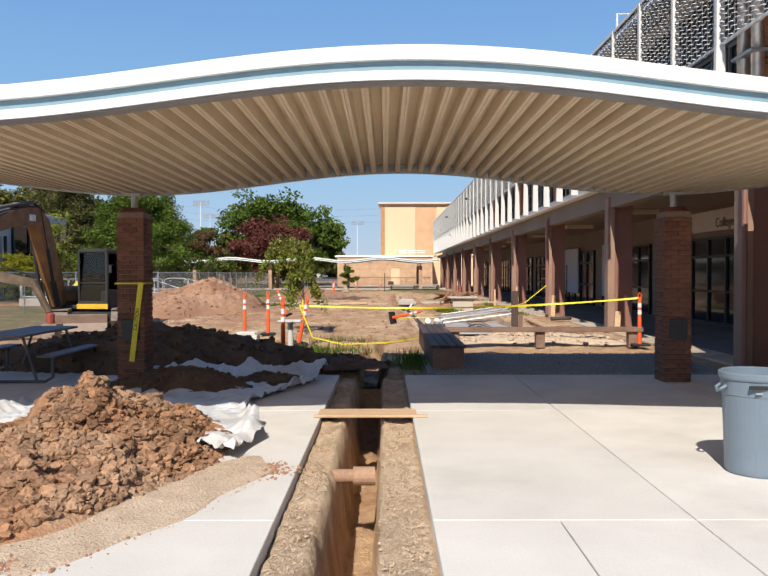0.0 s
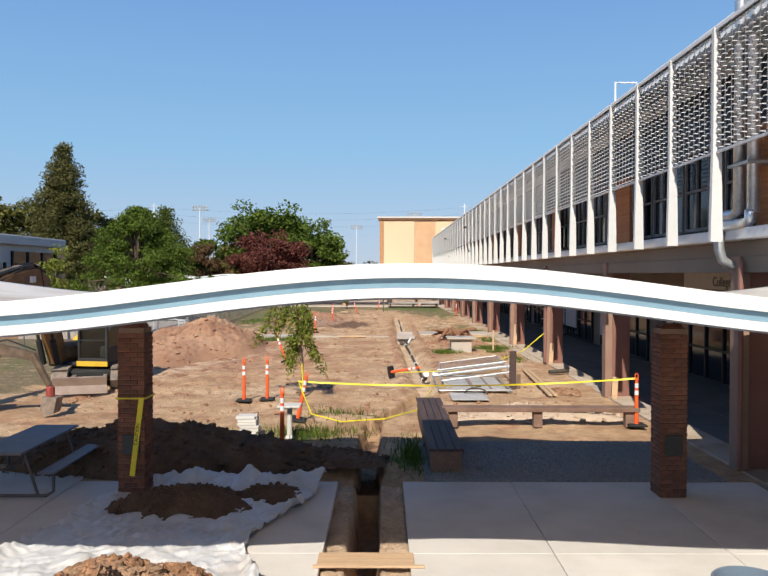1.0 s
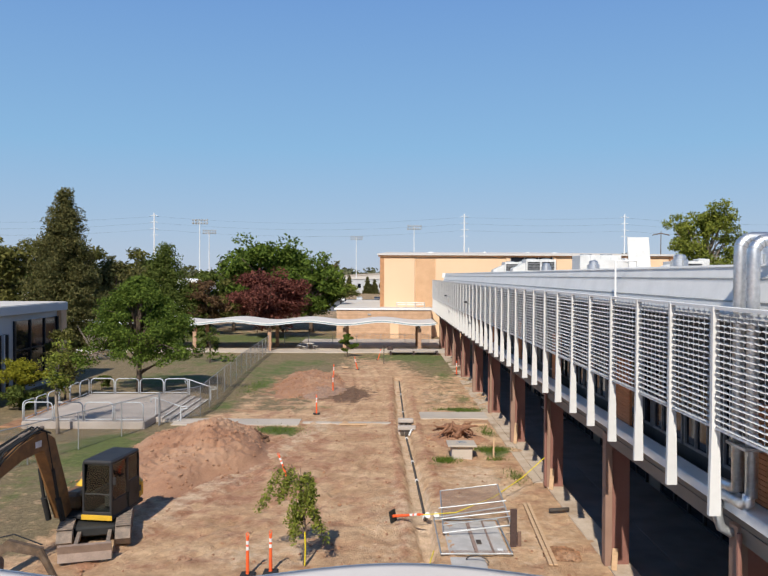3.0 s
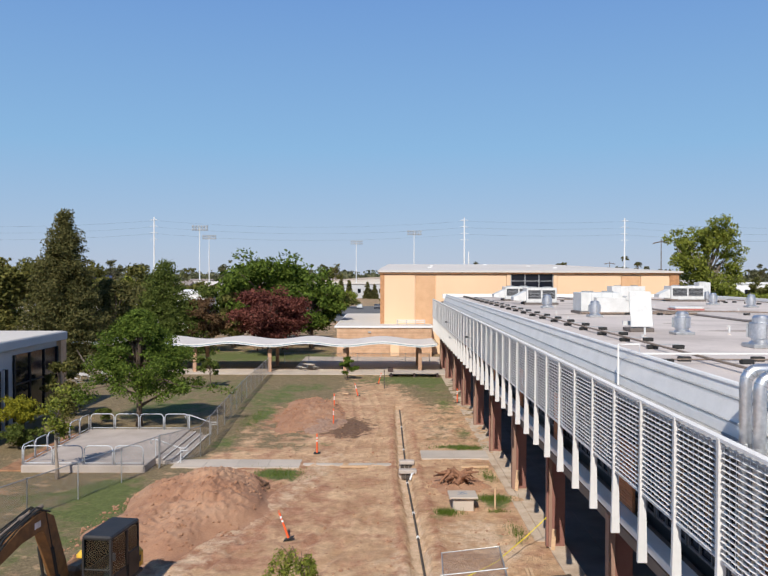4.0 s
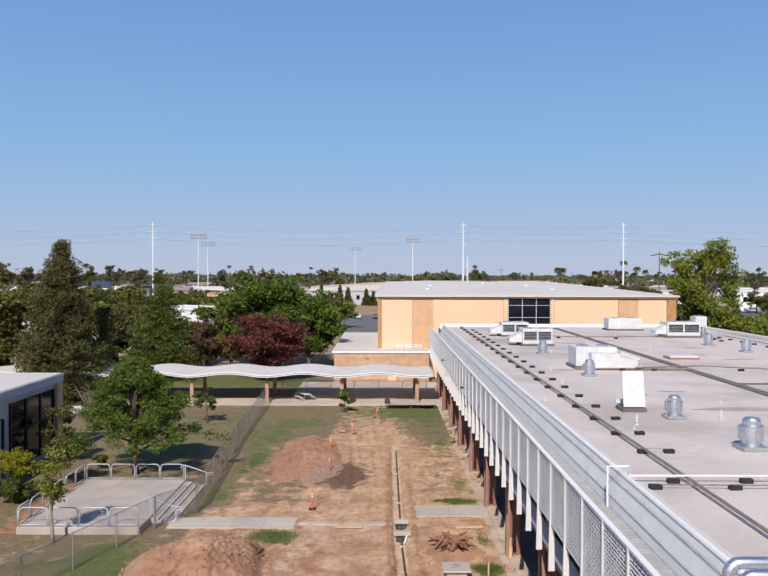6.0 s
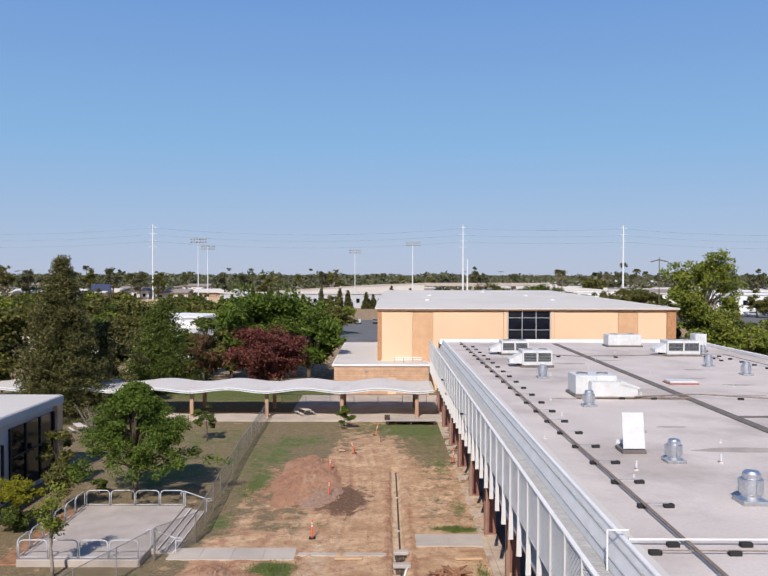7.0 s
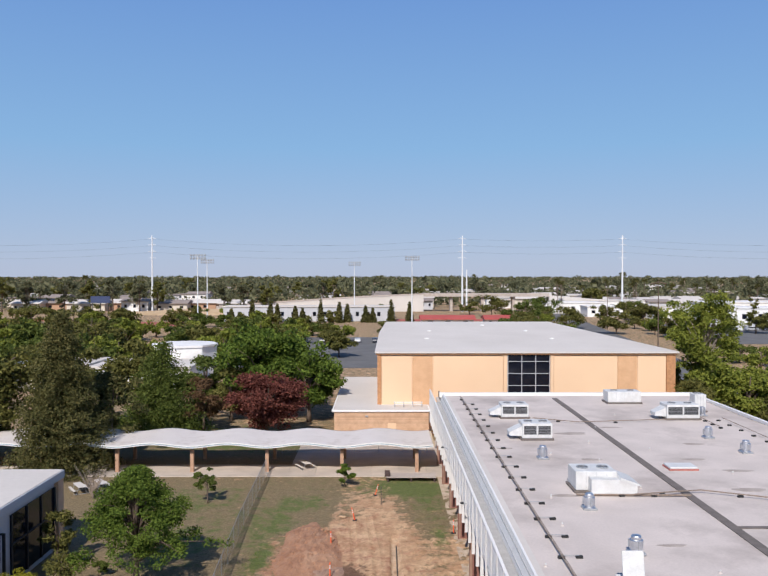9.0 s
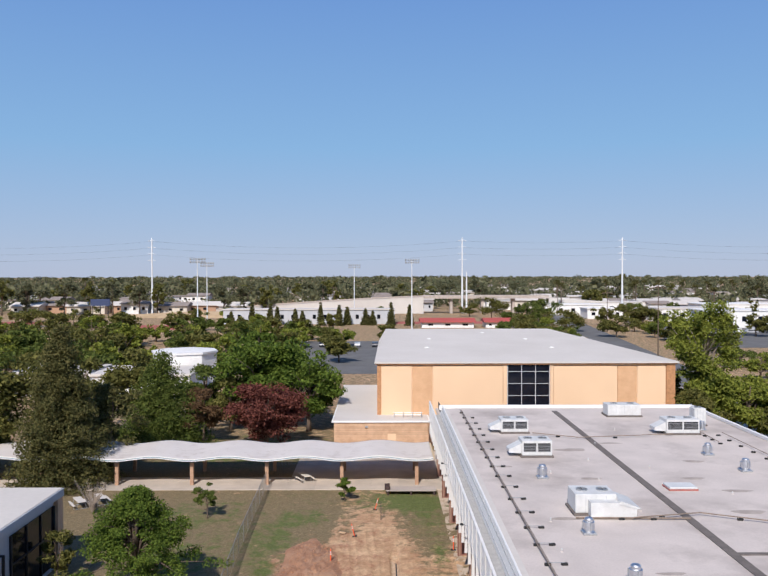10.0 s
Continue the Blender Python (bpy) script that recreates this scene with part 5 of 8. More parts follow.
n = 2600
gx, gy = rs.uniform(-8.5, 5.6, n), 18 + 44 * rs.rand(n) ** 1.5
keep = np.abs(gx - trench_line(gy)) > 0.4
stones = part("soil_crumb", clod_mesh(rs, np.stack([gx, gy, np.full(n, 0.0)], -1)[keep], (0.012 + 0.05 * rs.rand(n) ** 5)[keep], RED_SOIL), RED_SOIL)
tagged(stones, "small dry clods scattered over the dug yard", "soil", kind="stuff")

# plastic sheet under the heaps
rs = np.random.RandomState(45)
PLASTIC = material("white plastic sheet", (0.70, 0.69, 0.70), (0.60, 0.585, 0.585), rough=0.35, scale=3, bump=0.12, fine=9, c=(0.40, 0.31, 0.235), stain=0.5, grit=0.06)
u = np.linspace(0, 1, 170)
U, V = np.meshgrid(u, u)
edge_w = 0.1 * rough_field(U * 4, V * 4, 1.1, 61)
left_x = np.interp(V, [0, 1], [-4.9, -4.0])
right_x = np.interp(V, [0, 0.14, 0.3, 0.46, 0.6, 0.75, 1], [-1.22, -1.08, -1.26, -1.66, -1.5, -1.05, -0.84])
PX = left_x * (1 - U) + right_x * U + edge_w
PY = 7.0 + V * 5.7 + 0.12 * rough_field(U * 4 + 9, V * 4, 1.0, 62) + 0.5 * (1 - U) * (1 - V)
rim = np.minimum(np.minimum(U, 1 - U), np.minimum(V, 1 - V))
fold = np.abs(rough_field(PX, PY, 1.0, 63)) * 0.2 + np.abs(rough_field(PX, PY, 0.4, 64)) * 0.07
for s_fold, k_fold in ((1.3, 66), (0.9, 67), (0.6, 68), (0.45, 69)):
    fold = fold + 0.028 * s_fold ** 0.5 * np.exp(-(rough_field(PX, PY, s_fold, k_fold) / 0.07) ** 2)
PZ = 0.012 + fold * (0.4 + 0.5 * np.exp(-(rim / 0.05) ** 2)) + 0.1 * np.exp(-((U - 0.97) / 0.03) ** 2 - ((V - 0.17) / 0.15) ** 2) * (1 + 0.5 * rough_field(PX, PY, 0.5, 70)) + 0.12 * np.exp(-((V - 0.97) / 0.05) ** 2) * (1 + rough_field(PX, PY, 0.9, 65)) * smoothstep(0.02, 0.12, U)
i = (np.arange(169)[:, None] * 170 + np.arange(169)[None, :]).ravel()
sheet = part("plastic_sheet", raw_mesh("plastic_sheet", np.stack([PX, PY, np.maximum(PZ, 0.008)], -1).reshape(-1, 3), np.stack([i, i + 1, i + 171, i + 170], -1), PLASTIC, True), PLASTIC)
tagged(sheet, "crumpled white plastic sheet spread under the soil", "plastic sheet")

# ---- trench: plank, clay pipe, long buried pipe ----
tagged(part("plank", Shape().box(-0.66, 0.5, 9.05, 9.45, 0.004, 0.03, 0.004), WOOD_RAW), "raw pine board laid across the open trench", "plank")
tagged(part("plank", Shape().box(-0.7, 0.62, 9.0, 9.045, 0.004, 0.035, 0.004), WOOD_RAW), "narrow pine batten beside the trench board", "plank")
CLAY = material("clay pipe", (0.42, 0.25, 0.16), (0.34, 0.2, 0.13), rough=0.85, scale=8, bump=0.2)
clay = thing("clay_pipe", (-0.14, 7.05, -0.16), "old brown clay pipe crossing the trench", "pipe")
part("barrel", Shape().tube([(-0.42, 0, 0), (0.16, 0, 0)], 0.062, 16), CLAY, clay, smooth=True)
part("collar", Shape().tube([(-0.02, 0, 0), (0.18, 0, 0)], 0.085, 16), CLAY, clay)
BLACK_PIPE = material("black pipe", (0.05, 0.04, 0.034), (0.09, 0.068, 0.052), rough=0.7, scale=3, bump=0.08)
long_pipe = thing("drain_pipe", (1.4, 26, -0.2), "black plastic pipe lying in the long trench", "pipe")
part("barrel", Shape().tube([(float(trench_line(y)) - 1.4, y - 26, 0.02) for y in np.linspace(26.3, 61, 60)], 0.05, 10), BLACK_PIPE, long_pipe, smooth=True)
for y in (26.4, 31.2, 34.4, 39.4, 47, 54):
    part("collar", Shape().tube([(float(trench_line(y)) - 1.4, y - 26, 0.02), (float(trench_line(y)) - 1.4, y - 25.8, 0.02)], 0.066, 10), REFLECT, long_pipe, "white pipe collar")
elbow = thing("pipe_elbow", (1.85, 26.1, -0.12), "short black pipe ends with white collars beside the trench", "pipe")
for dx, turn in ((0.0, 20), (-0.3, -12)):
    part("elbow", Shape().tube([(dx, 0.25, 0.0), (dx, 0.0, 0.12), (dx + 0.01, -0.16, 0.2)], 0.075, 12), BLACK_PIPE, elbow, smooth=True)
    part("collar", Shape().tube([(dx + 0.01, -0.1, 0.18), (dx + 0.015, -0.16, 0.21)], 0.098, 12), REFLECT, elbow, "white pipe collar")
junction = thing("pipe_box", (1.3, 41.4, -0.25), "pair of grey concrete blocks with dark pipe openings across the trench", "block")
for y, w, z in ((1.0, 0.42, 0.36), (-0.75, 0.48, 0.3)):
    part("block", Shape().box(-w, w, y, y + 0.42, z - 0.05, z + 0.16, 0.03), OLD_CONCRETE, junction)
    part("footing", Shape().box(-w, w, y + 0.16, y + 0.42, -0.2, z - 0.052, 0.02), OLD_CONCRETE, junction)
    for x in (-0.24, 0.0, 0.24):
        part("pipe_end", Shape().tube([(x, y - 0.12, z - 0.2), (x, y + 0.15, z - 0.2)], 0.11, 14), BLACK_PIPE, junction, "dark pipe end")
part("elbow", Shape().tube([(0.42, -0.6, 0.32), (0.22, -0.95, 0.3), (0.1, -1.5, 0.16)], 0.05, 10), REFLECT, junction, "white pipe bend", smooth=True)


# ---- yard things ----
def delineator(x, y, m=None, label="orange delineator post with white bands on a rubber base", base=True, z=0.0):
    root = thing("delineator_post", (x, y, z), label, "traffic post", "delineator posts")
    if m is not None:
        root.matrix_basis = m
    part("post", POST, ORANGE, root, smooth=False)
    for b in BANDS:
        part("reflective_band", b, REFLECT, root, "white reflective band")
    part("handle", HANDLE, ORANGE, root)
    if base:
        part("base", BASE, BLACK_RUBBER, root, "black rubber base")
    return root


POST = Shape().lathe([(0.055, 0.04), (0.05, 0.06), (0.036, 1.02), (0.045, 1.03), (0.045, 1.07), (0.02, 1.09)], n=14).mesh("post", ORANGE)
BANDS = [Shape().lathe([(0.0435, 0.70), (0.0455, 0.705), (0.0435, 0.795), (0.042, 0.80)], n=14).mesh("band", REFLECT), Shape().lathe([(0.042, 0.86), (0.043, 0.865), (0.041, 0.955), (0.04, 0.96)], n=14).mesh("band", REFLECT)]
HANDLE = Shape().tube([(-0.03, 0, 1.07), (-0.035, 0, 1.15), (0.0, 0, 1.19), (0.035, 0, 1.15), (0.03, 0, 1.07)], 0.012, 6).mesh("handle", ORANGE)
BASE = Shape().box(-0.2, 0.2, -0.2, 0.2, 0, 0.05, 0.02).mesh("base", BLACK_RUBBER)
for x, y in ((-3.65, 20.8), (-3.05, 21.0), (-1.9, 15.38), (-3.9, 45.3), (-3.5, 54.0), (-3.87, 60.6), (5.83, 17.33), (6.1, 63.5)):
    delineator(x, y, z=0.05 if (x, y) == (5.83, 17.33) else 0.02)
delineator(0, 0, pose(-1.9, 18.1, 0.02, 4, 12, 0), "orange delineator post leaning beside the sapling")
delineator(0, 0, pose(-3.75, 30.6, 0.0, -8, -22, 0), "orange delineator post leaning over in the dirt")
delineator(0, 0, pose(-2.2, 66.9, 0.0, 0, -14, 0), "orange delineator post leaning in the grass")
delineator(0, 0, pose(-0.5, 74.5, 0.0, 0, 16, 0), "orange delineator post leaning in the grass")
delineator(0, 0, pose(0.35, 25.4, 0.22, 78, 0, 60), "orange delineator post fallen over with its base upright")

# caution tape
tape = thing("caution_tape", (2, 17.7, 0.95), "yellow caution tape strung across the dug yard", "tape")
ta, tb = Vector((-1.88, 18.1, 0.93)), Vector((5.83, 17.33, 1.12))
v, f = [], []
for i in range(41):
    t = i / 40
    p = ta.lerp(tb, t) + Vector((0, 0, -0.13 * 4 * t * (1 - t)))
    tw = 0.4 * math.sin(9 * t)
    d = Vector((0, 0.023 * math.sin(tw * 2), 0.023 * math.cos(tw * 2)))
    v += [p - d - Vector((2, 17.7, 0.95)), p + d - Vector((2, 17.7, 0.95))]
    if i:
        f.append((2 * i - 2, 2 * i, 2 * i + 1, 2 * i - 1))
part("strip", raw_mesh("strip", [tuple(p) for p in v], f, YELLOW), YELLOW, tape)
tie = thing("caution_tape", (4.5, 26, 0.1), "loose yellow caution tape trailing over the ground", "tape")
part("strip", Shape().tube([(-4.2, -0.6, 0.1), (-2.0, -0.2, 0.12), (-0.5, 1.2, 0.25), (0.9, 3.2, 0.45), (1.8, 3.6, 1.1)], 0.018, 5), YELLOW, tie)
tie = thing("caution_tape", (-1.45, 18, 0.0), "loose yellow caution tape trailing over the ground", "tape")
part("strip", Shape().tube([(-0.4, 0, 0.9), (-0.1, -0.1, 0.2), (0.6, -0.3, 0.06), (1.6, 0.1, 0.05), (2.4, 1.2, 0.06), (3.0, 4.5, 0.1)], 0.018, 5), YELLOW, tie)
pier_tape = thing("caution_tape", (-3.77, 12.1, 1.35), "yellow caution tape tied round the brick pier, end hanging", "tape")
part("strip", Shape().prism([(-0.235, -0.235), (0.235, -0.235), (0.235, 0.235), (-0.235, 0.235)], "z", 0.17, 0.195), YELLOW, pier_tape)
hang = Matrix.Translation((0.17, -0.255, 0.18)) @ pose(0, 0, 0, 0, 7, 0)
part("hanging_end", Shape().box(-0.04, 0.04, -0.006, 0.006, -1.2, 0.02), YELLOW, pier_tape, m=hang)


def lettering(words, size, mat, name="lettering"):
    """Flat lettering as a mesh, in the built-in font."""
    c = bpy.data.curves.new(name, "FONT")
    c.body, c.size, c.extrude, c.align_x = words, size, 0.004, "CENTER"
    o = bpy.data.objects.new(name, c)
    scene.collection.objects.link(o)
    bpy.context.view_layer.update()
    me = bpy.data.meshes.new_from_object(o.evaluated_get(bpy.context.evaluated_depsgraph_get()))
    bpy.data.objects.remove(o)
    bpy.data.curves.remove(c)
    me.materials.clear()
    me.materials.append(mat)
    return me


part("lettering", lettering("CAUTION", 0.075, BLACK_RUBBER), BLACK_RUBBER, pier_tape, "black lettering", m=hang @ pose(0.022, -0.009, -0.55, 90, -90, 0))

# timber bench and low rail seat
bench = thing("bench", (1.22, 16.0, 0), "dark slatted timber box bench beside the gravel", "bench")
for k in range(4):
    part("slat", Shape().box(-0.3 + 0.151 * k, -0.16 + 0.151 * k, -2.78, 2.78, 0.4, 0.45, 0.008), WOOD_DARK, bench)
part("end_panel", Shape().box(-0.27, 0.27, -2.7, -2.62, 0, 0.395, 0.006), WOOD_BROWN, bench, "brown end panel")
part("end_panel", Shape().box(-0.27, 0.27, 2.62, 2.7, 0, 0.395, 0.006), WOOD_BROWN, bench)
part("side_panel", Shape().box(-0.27, -0.22, -2.62, 2.62, 0, 0.395), WOOD_DARK, bench)
part("side_panel", Shape().box(0.22, 0.27, -2.62, 2.62, 0, 0.395), WOOD_DARK, bench)
rail = thing("bench", (3.6, 17.45, 0), "long low timber plank bench on short posts", "bench")
part("seat", Shape().box(-2.15, 2.3, -0.18, 0.18, 0.36, 0.46, 0.01), WOOD_BROWN, rail)
for x in (-1.9, 0.02, 2.1):
    part("leg", Shape().box(x - 0.1, x + 0.1, -0.1, 0.1, 0, 0.36, 0.008), WOOD_BROWN, rail)

# picnic tables
def picnic_table(x, y, turn, label, metal=None, top=None):
    metal, top = metal or TABLE_LEG, top or TABLE_TOP
    root = thing("picnic_table", (x, y, 0), label, "picnic table", "picnic tables")
    root.rotation_euler = (0, 0, radians(turn))
    part("tabletop", Shape().box(-0.38, 0.38, -1.1, 1.1, 0.72, 0.76, 0.012), top, root)
    for s in (-1, 1):
        part("seat", Shape().box(s * 0.72 - 0.13, s * 0.72 + 0.13, -1.05, 1.05, 0.42, 0.45, 0.012), top, root)
        part("leg", Shape().tube([(-0.62, s * 0.8, 0.03), (0.62, s * 0.8, 0.03), (0.74, s * 0.8, 0.1), (0.74, s * 0.8, 0.42)], 0.025, 8), metal, root)
        part("leg", Shape().tube([(-0.62, s * 0.8, 0.03), (-0.74, s * 0.8, 0.1), (-0.74, s * 0.8, 0.42)], 0.025, 8), metal, root)
        part("leg", Shape().tube([(0.5, s * 0.8, 0.03), (0.28, s * 0.8, 0.72), (-0.28, s * 0.8, 0.72), (-0.5, s * 0.8, 0.03)], 0.025, 8), metal, root)
    return root


TABLE_LEG = material("dark brown tube steel", (0.13, 0.1, 0.095), (0.1, 0.078, 0.074), rough=0.5, bump=0.03)
TABLE_TOP = material("grey violet coated table", (0.2, 0.18, 0.2), (0.16, 0.145, 0.16), rough=0.55, scale=4, bump=0.05)
picnic_table(-5.7, 12.65, 0, "dark coated steel picnic table under the canopy")
picnic_table(-7.0, 9.15, 0, "dark coated steel picnic table under the canopy")
for x, y, a in ((-8.4, 84.9, 30), (-29.6, 75.6, 35), (-28.0, 76.8, 35)):
    picnic_table(x, y, a, "pale grey picnic table by the far walkway", GALV, GYM_ROOF)

# trash can
can_mat = material("grey blue plastic", (0.17, 0.215, 0.265), (0.155, 0.197, 0.243), rough=0.42, scale=2, bump=0.01, fine=20, c=(0.22, 0.255, 0.29), stain=0.25, grit=0.04)
can = thing("trash_can", (3.28, 6.56, 0), "grey blue round plastic bin standing on the plaza", "trash can")
prof = [(0.0, 0.02), (0.245, 0.0), (0.26, 0.02), (0.265, 0.05), (0.288, 0.66), (0.294, 0.665), (0.301, 0.79), (0.314, 0.795), (0.319, 0.81), (0.319, 0.845), (0.309, 0.855), (0.297, 0.85), (0.289, 0.77), (0.25, 0.06), (0.0, 0.05)]
part("tub", Shape().lathe(prof, n=48), can_mat, can, smooth=False)
for a in range(0, 360, 30):
    part("rib", Shape().prism([(-0.264, 0.04), (-0.256, 0.04), (-0.28, 0.645), (-0.29, 0.645)], "y", -0.008, 0.008), can_mat, can, m=pose(0, 0, 0, 0, 0, a))
for s in (0, 180):
    part("grip", Shape().tube([(-0.3, -0.06, 0.74), (-0.34, -0.05, 0.715), (-0.35, 0, 0.69), (-0.34, 0.05, 0.715), (-0.3, 0.06, 0.74)], 0.014, 8), can_mat, can, "moulded grip", m=pose(0, 0, 0, 0, 0, s))
part("label_bar", Shape().box(-0.17, -0.03, -0.31, -0.294, 0.735, 0.765), BLACK_RUBBER, can, "dark printed bar", m=pose(0, 0, 0, 0, 0, -8))
part("label_bar", Shape().box(-0.12, -0.07, -0.307, -0.292, 0.695, 0.712), GALV, can, m=pose(0, 0, 0, 0, 0, -8))

# pedestal, block stack, concrete box, gate panels, boards, roots
ped = thing("pedestal", (-1.85, 16.2, 0), "pale pedestal with a flat square top", "pedestal")
part("column", Shape().lathe([(0.11, 0), (0.1, 0.03), (0.06, 0.06), (0.055, 0.62), (0.08, 0.66)], n=16), GYM_ROOF, ped)
part("top", Shape().box(-0.24, 0.24, -0.24, 0.24, 0.66, 0.71, 0.015), GYM_ROOF, ped)
rs = np.random.RandomState(46)
stack = thing("block_stack", (-2.75, 16.4, 0), "stack of pale paving blocks beside the posts", "blocks")
for k in range(7):
    for j in range(2):
        part("block", Shape().box(-0.2, 0.2, -0.1, 0.1, 0, 0.062, 0.008), CONCRETE, stack, m=pose(rs.normal() * 0.03, 0.2 * j - 0.1 + rs.normal() * 0.015, 0.065 * k, 0, 0, rs.normal() * 7))
box = thing("concrete_box", (3.6, 34.75, 0), "grey concrete utility box with an overhanging stained lid", "utility box")
part("body", Shape().box(-0.46, 0.46, -0.4, 0.42, -0.05, 0.55, 0.02), WALK_GREY, box)
part("lid", Shape().box(-0.64, 0.64, -0.56, 0.58, 0.55, 0.64, 0.02), WALK_GREY, box, "stained grey lid")
MARK_BLUE = material("blue marking paint", (0.16, 0.2, 0.26), (0.24, 0.27, 0.31), rough=0.9, scale=9)
for x, y, l, a in ((-0.08, -0.05, 0.34, 12), (0.12, 0.08, 0.3, -48), (-0.05, 0.16, 0.26, 62), (0.02, 0.3, 0.4, 5)):
    part("paint_mark", Shape().box(-l / 2, l / 2, -0.035, 0.035, 0.641, 0.646), MARK_BLUE, box, "blue paint mark", m=pose(x, y, 0, 0, 0, a))
rs = np.random.RandomState(47)
roots = thing("tree_stump", (3.7, 38.6, 0.1), "dug up tangle of brown roots", "roots")
rt = Shape()
for k in range(34):
    a, l = rs.uniform(0, 6.28), rs.uniform(0.4, 1.2)
    rt.tube([(rs.normal() * 0.3, rs.normal() * 0.3, 0.1), (0.5 * l * math.cos(a), 0.5 * l * math.sin(a), 0.3 + 0.3 * rs.rand()), (l * math.cos(a), l * math.sin(a), 0.1 + 0.6 * rs.rand())], [0.13, 0.085, 0.04], 7)
ROOT_BARK = material("torn root", (0.3, 0.15, 0.085), (0.2, 0.095, 0.055), rough=0.95, scale=9, bump=0.5)
part("root", rt, ROOT_BARK, roots)
tagged(part("stake", Shape().box(5.0, 5.07, 34.5, 34.57, -0.1, 0.95), WOOD_RAW), "raw timber stake in the ground", "stake")
tagged(part("stake", Shape().box(0.05, 0.13, 71.5, 71.58, -0.1, 1.7), BLACK_PIPE), "dark upright pipe stub in the grass", "pipe")


def gate_panel(x, y, w, d, m, bars, meshed, label):
    """A tube frame with cross bars; chain link fills the stretch named."""
    root = thing("gate_panel", (x, y, 0), label, "gate", "gate panels on the ground")
    root.matrix_basis = m
    part("gate_frame", Shape().tube([(0, 0, 0), (w, 0, 0), (w, d, 0), (0, d, 0), (0, 0, 0)], 0.027, 8), GALV, root)
    for k in bars:
        part("cross_bar", Shape().tube([(-0.1, k, 0.03), (w + 0.1, k, 0.03)], 0.026, 8), GALV, root)
    wires, lo, hi = Shape(), meshed[0], meshed[1]
    span = hi - lo
    for k in range(int((w + span) / 0.08)):
        t = k * 0.08
        a, b = (max(0, t - span), lo + min(t, span)), (min(t, w), lo + max(0, t - w))
        wires.tube([(a[0], a[1], 0), (b[0], b[1], 0)], 0.004, 3, False)
        wires.tube([(w - a[0], a[1], 0), (w - b[0], b[1], 0)], 0.004, 3, False)
    part("wire_mesh", wires, RUSTY, root, "rusty chain link mesh")
    return root


RUSTY = material("rusty wire", (0.34, 0.25, 0.21), (0.24, 0.16, 0.13), rough=0.8, scale=12)
SHEET_GREY = material("grey sheet metal", (0.5, 0.475, 0.46), (0.41, 0.39, 0.375), rough=0.6, scale=3, bump=0.1, fine=40, c=(0.34, 0.27, 0.21), stain=0.35, grit=0.3)
gate_panel(1.95, 24.0, 2.15, 4.7, pose(1.95, 24.0, 0.14, 0, -7.5, -3.0), (1.3, 2.5), (1.3, 4.7), "galvanised gate frame with mesh propped on a grey panel")
low_panel = gate_panel(1.75, 22.3, 2.1, 3.2, pose(1.75, 22.3, 0.09, 0, 0, 0), (), (0.02, 0.3), "steel frame backed with grey sheet lying on the dirt")
part("sheet", Shape().box(0.26, 1.02, 0.15, 3.1, -0.05, -0.035, 0.003), SHEET_GREY, low_panel, "grey mesh sheet")
part("sheet", Shape().box(1.14, 1.55, 0.15, 3.1, -0.05, -0.035, 0.003), SHEET_GREY, low_panel, "grey mesh sheet")
part("sheet", Shape().box(1.62, 2.02, 0.15, 3.1, -0.05, -0.035, 0.003), SHEET_GREY, low_panel, "grey mesh sheet")
part("stile", Shape().box(1.03, 1.13, 0.1, 3.15, -0.052, -0.02), RUSTY, low_panel)
part("stile", Shape().box(1.56, 1.61, 0.1, 3.15, -0.052, -0.02), RUSTY, low_panel)
part("latch_plate", Shape().box(1.16, 1.32, 0.9, 1.25, -0.034, -0.01, 0.004), BLACK_PIPE, low_panel, "dark latch plate")
part("tag", Shape().box(1.72, 1.88, 0.3, 0.52, -0.034, -0.026), REFLECT, low_panel, "white tag")
tagged(part("metal_sheet", Shape().box(2.0, 3.0, 20.9, 22.15, 0.03, 0.05, 0.004), SHEET_GREY), "pale sheet lying before the gate panels", "sheet")
tagged(part("hose", Shape().tube([(2.45 + 0.3 - 0.3 * math.cos(a), 21.9 - 0.1 * a, 0.08 + 0.16 * math.sin(a)) for a in np.linspace(0, 3.1, 14)], 0.022, 8), BLACK_PIPE, smooth=True), "black hose looped over a pale sheet", "hose")
tagged(part("steel_pole", Shape().tube([(1.95, 24.35, 0.26), (4.2, 24.5, 0.52)], 0.02, 10), GALV), "pale steel pole lying on the gate panels", "pole", "poles on the ground")
tagged(part("steel_pole", Shape().tube([(1.8, 25.2, 0.24), (4.1, 25.5, 0.52)], 0.02, 10), GALV), "pale steel pole lying on the gate panels", "pole", "poles on the ground")
tagged(part("post", Shape().box(3.92, 4.12, 23.15, 23.22, -0.1, 1.15, 0.008), WOOD_DARK), "dark upright board beside the gate panels", "post")
tagged(part("post", Shape().box(4.14, 4.25, 23.15, 23.22, -0.1, 0.45, 0.008), WOOD_BROWN), "short timber stub beside the gate panels", "post")
tagged(part("pipe_offcut", Shape().tube([(5.8, 26.4, 0.12), (6.5, 26.5, 0.14)], 0.07, 12), BLACK_PIPE, smooth=True), "black pipe offcut lying by the arcade", "pipe")
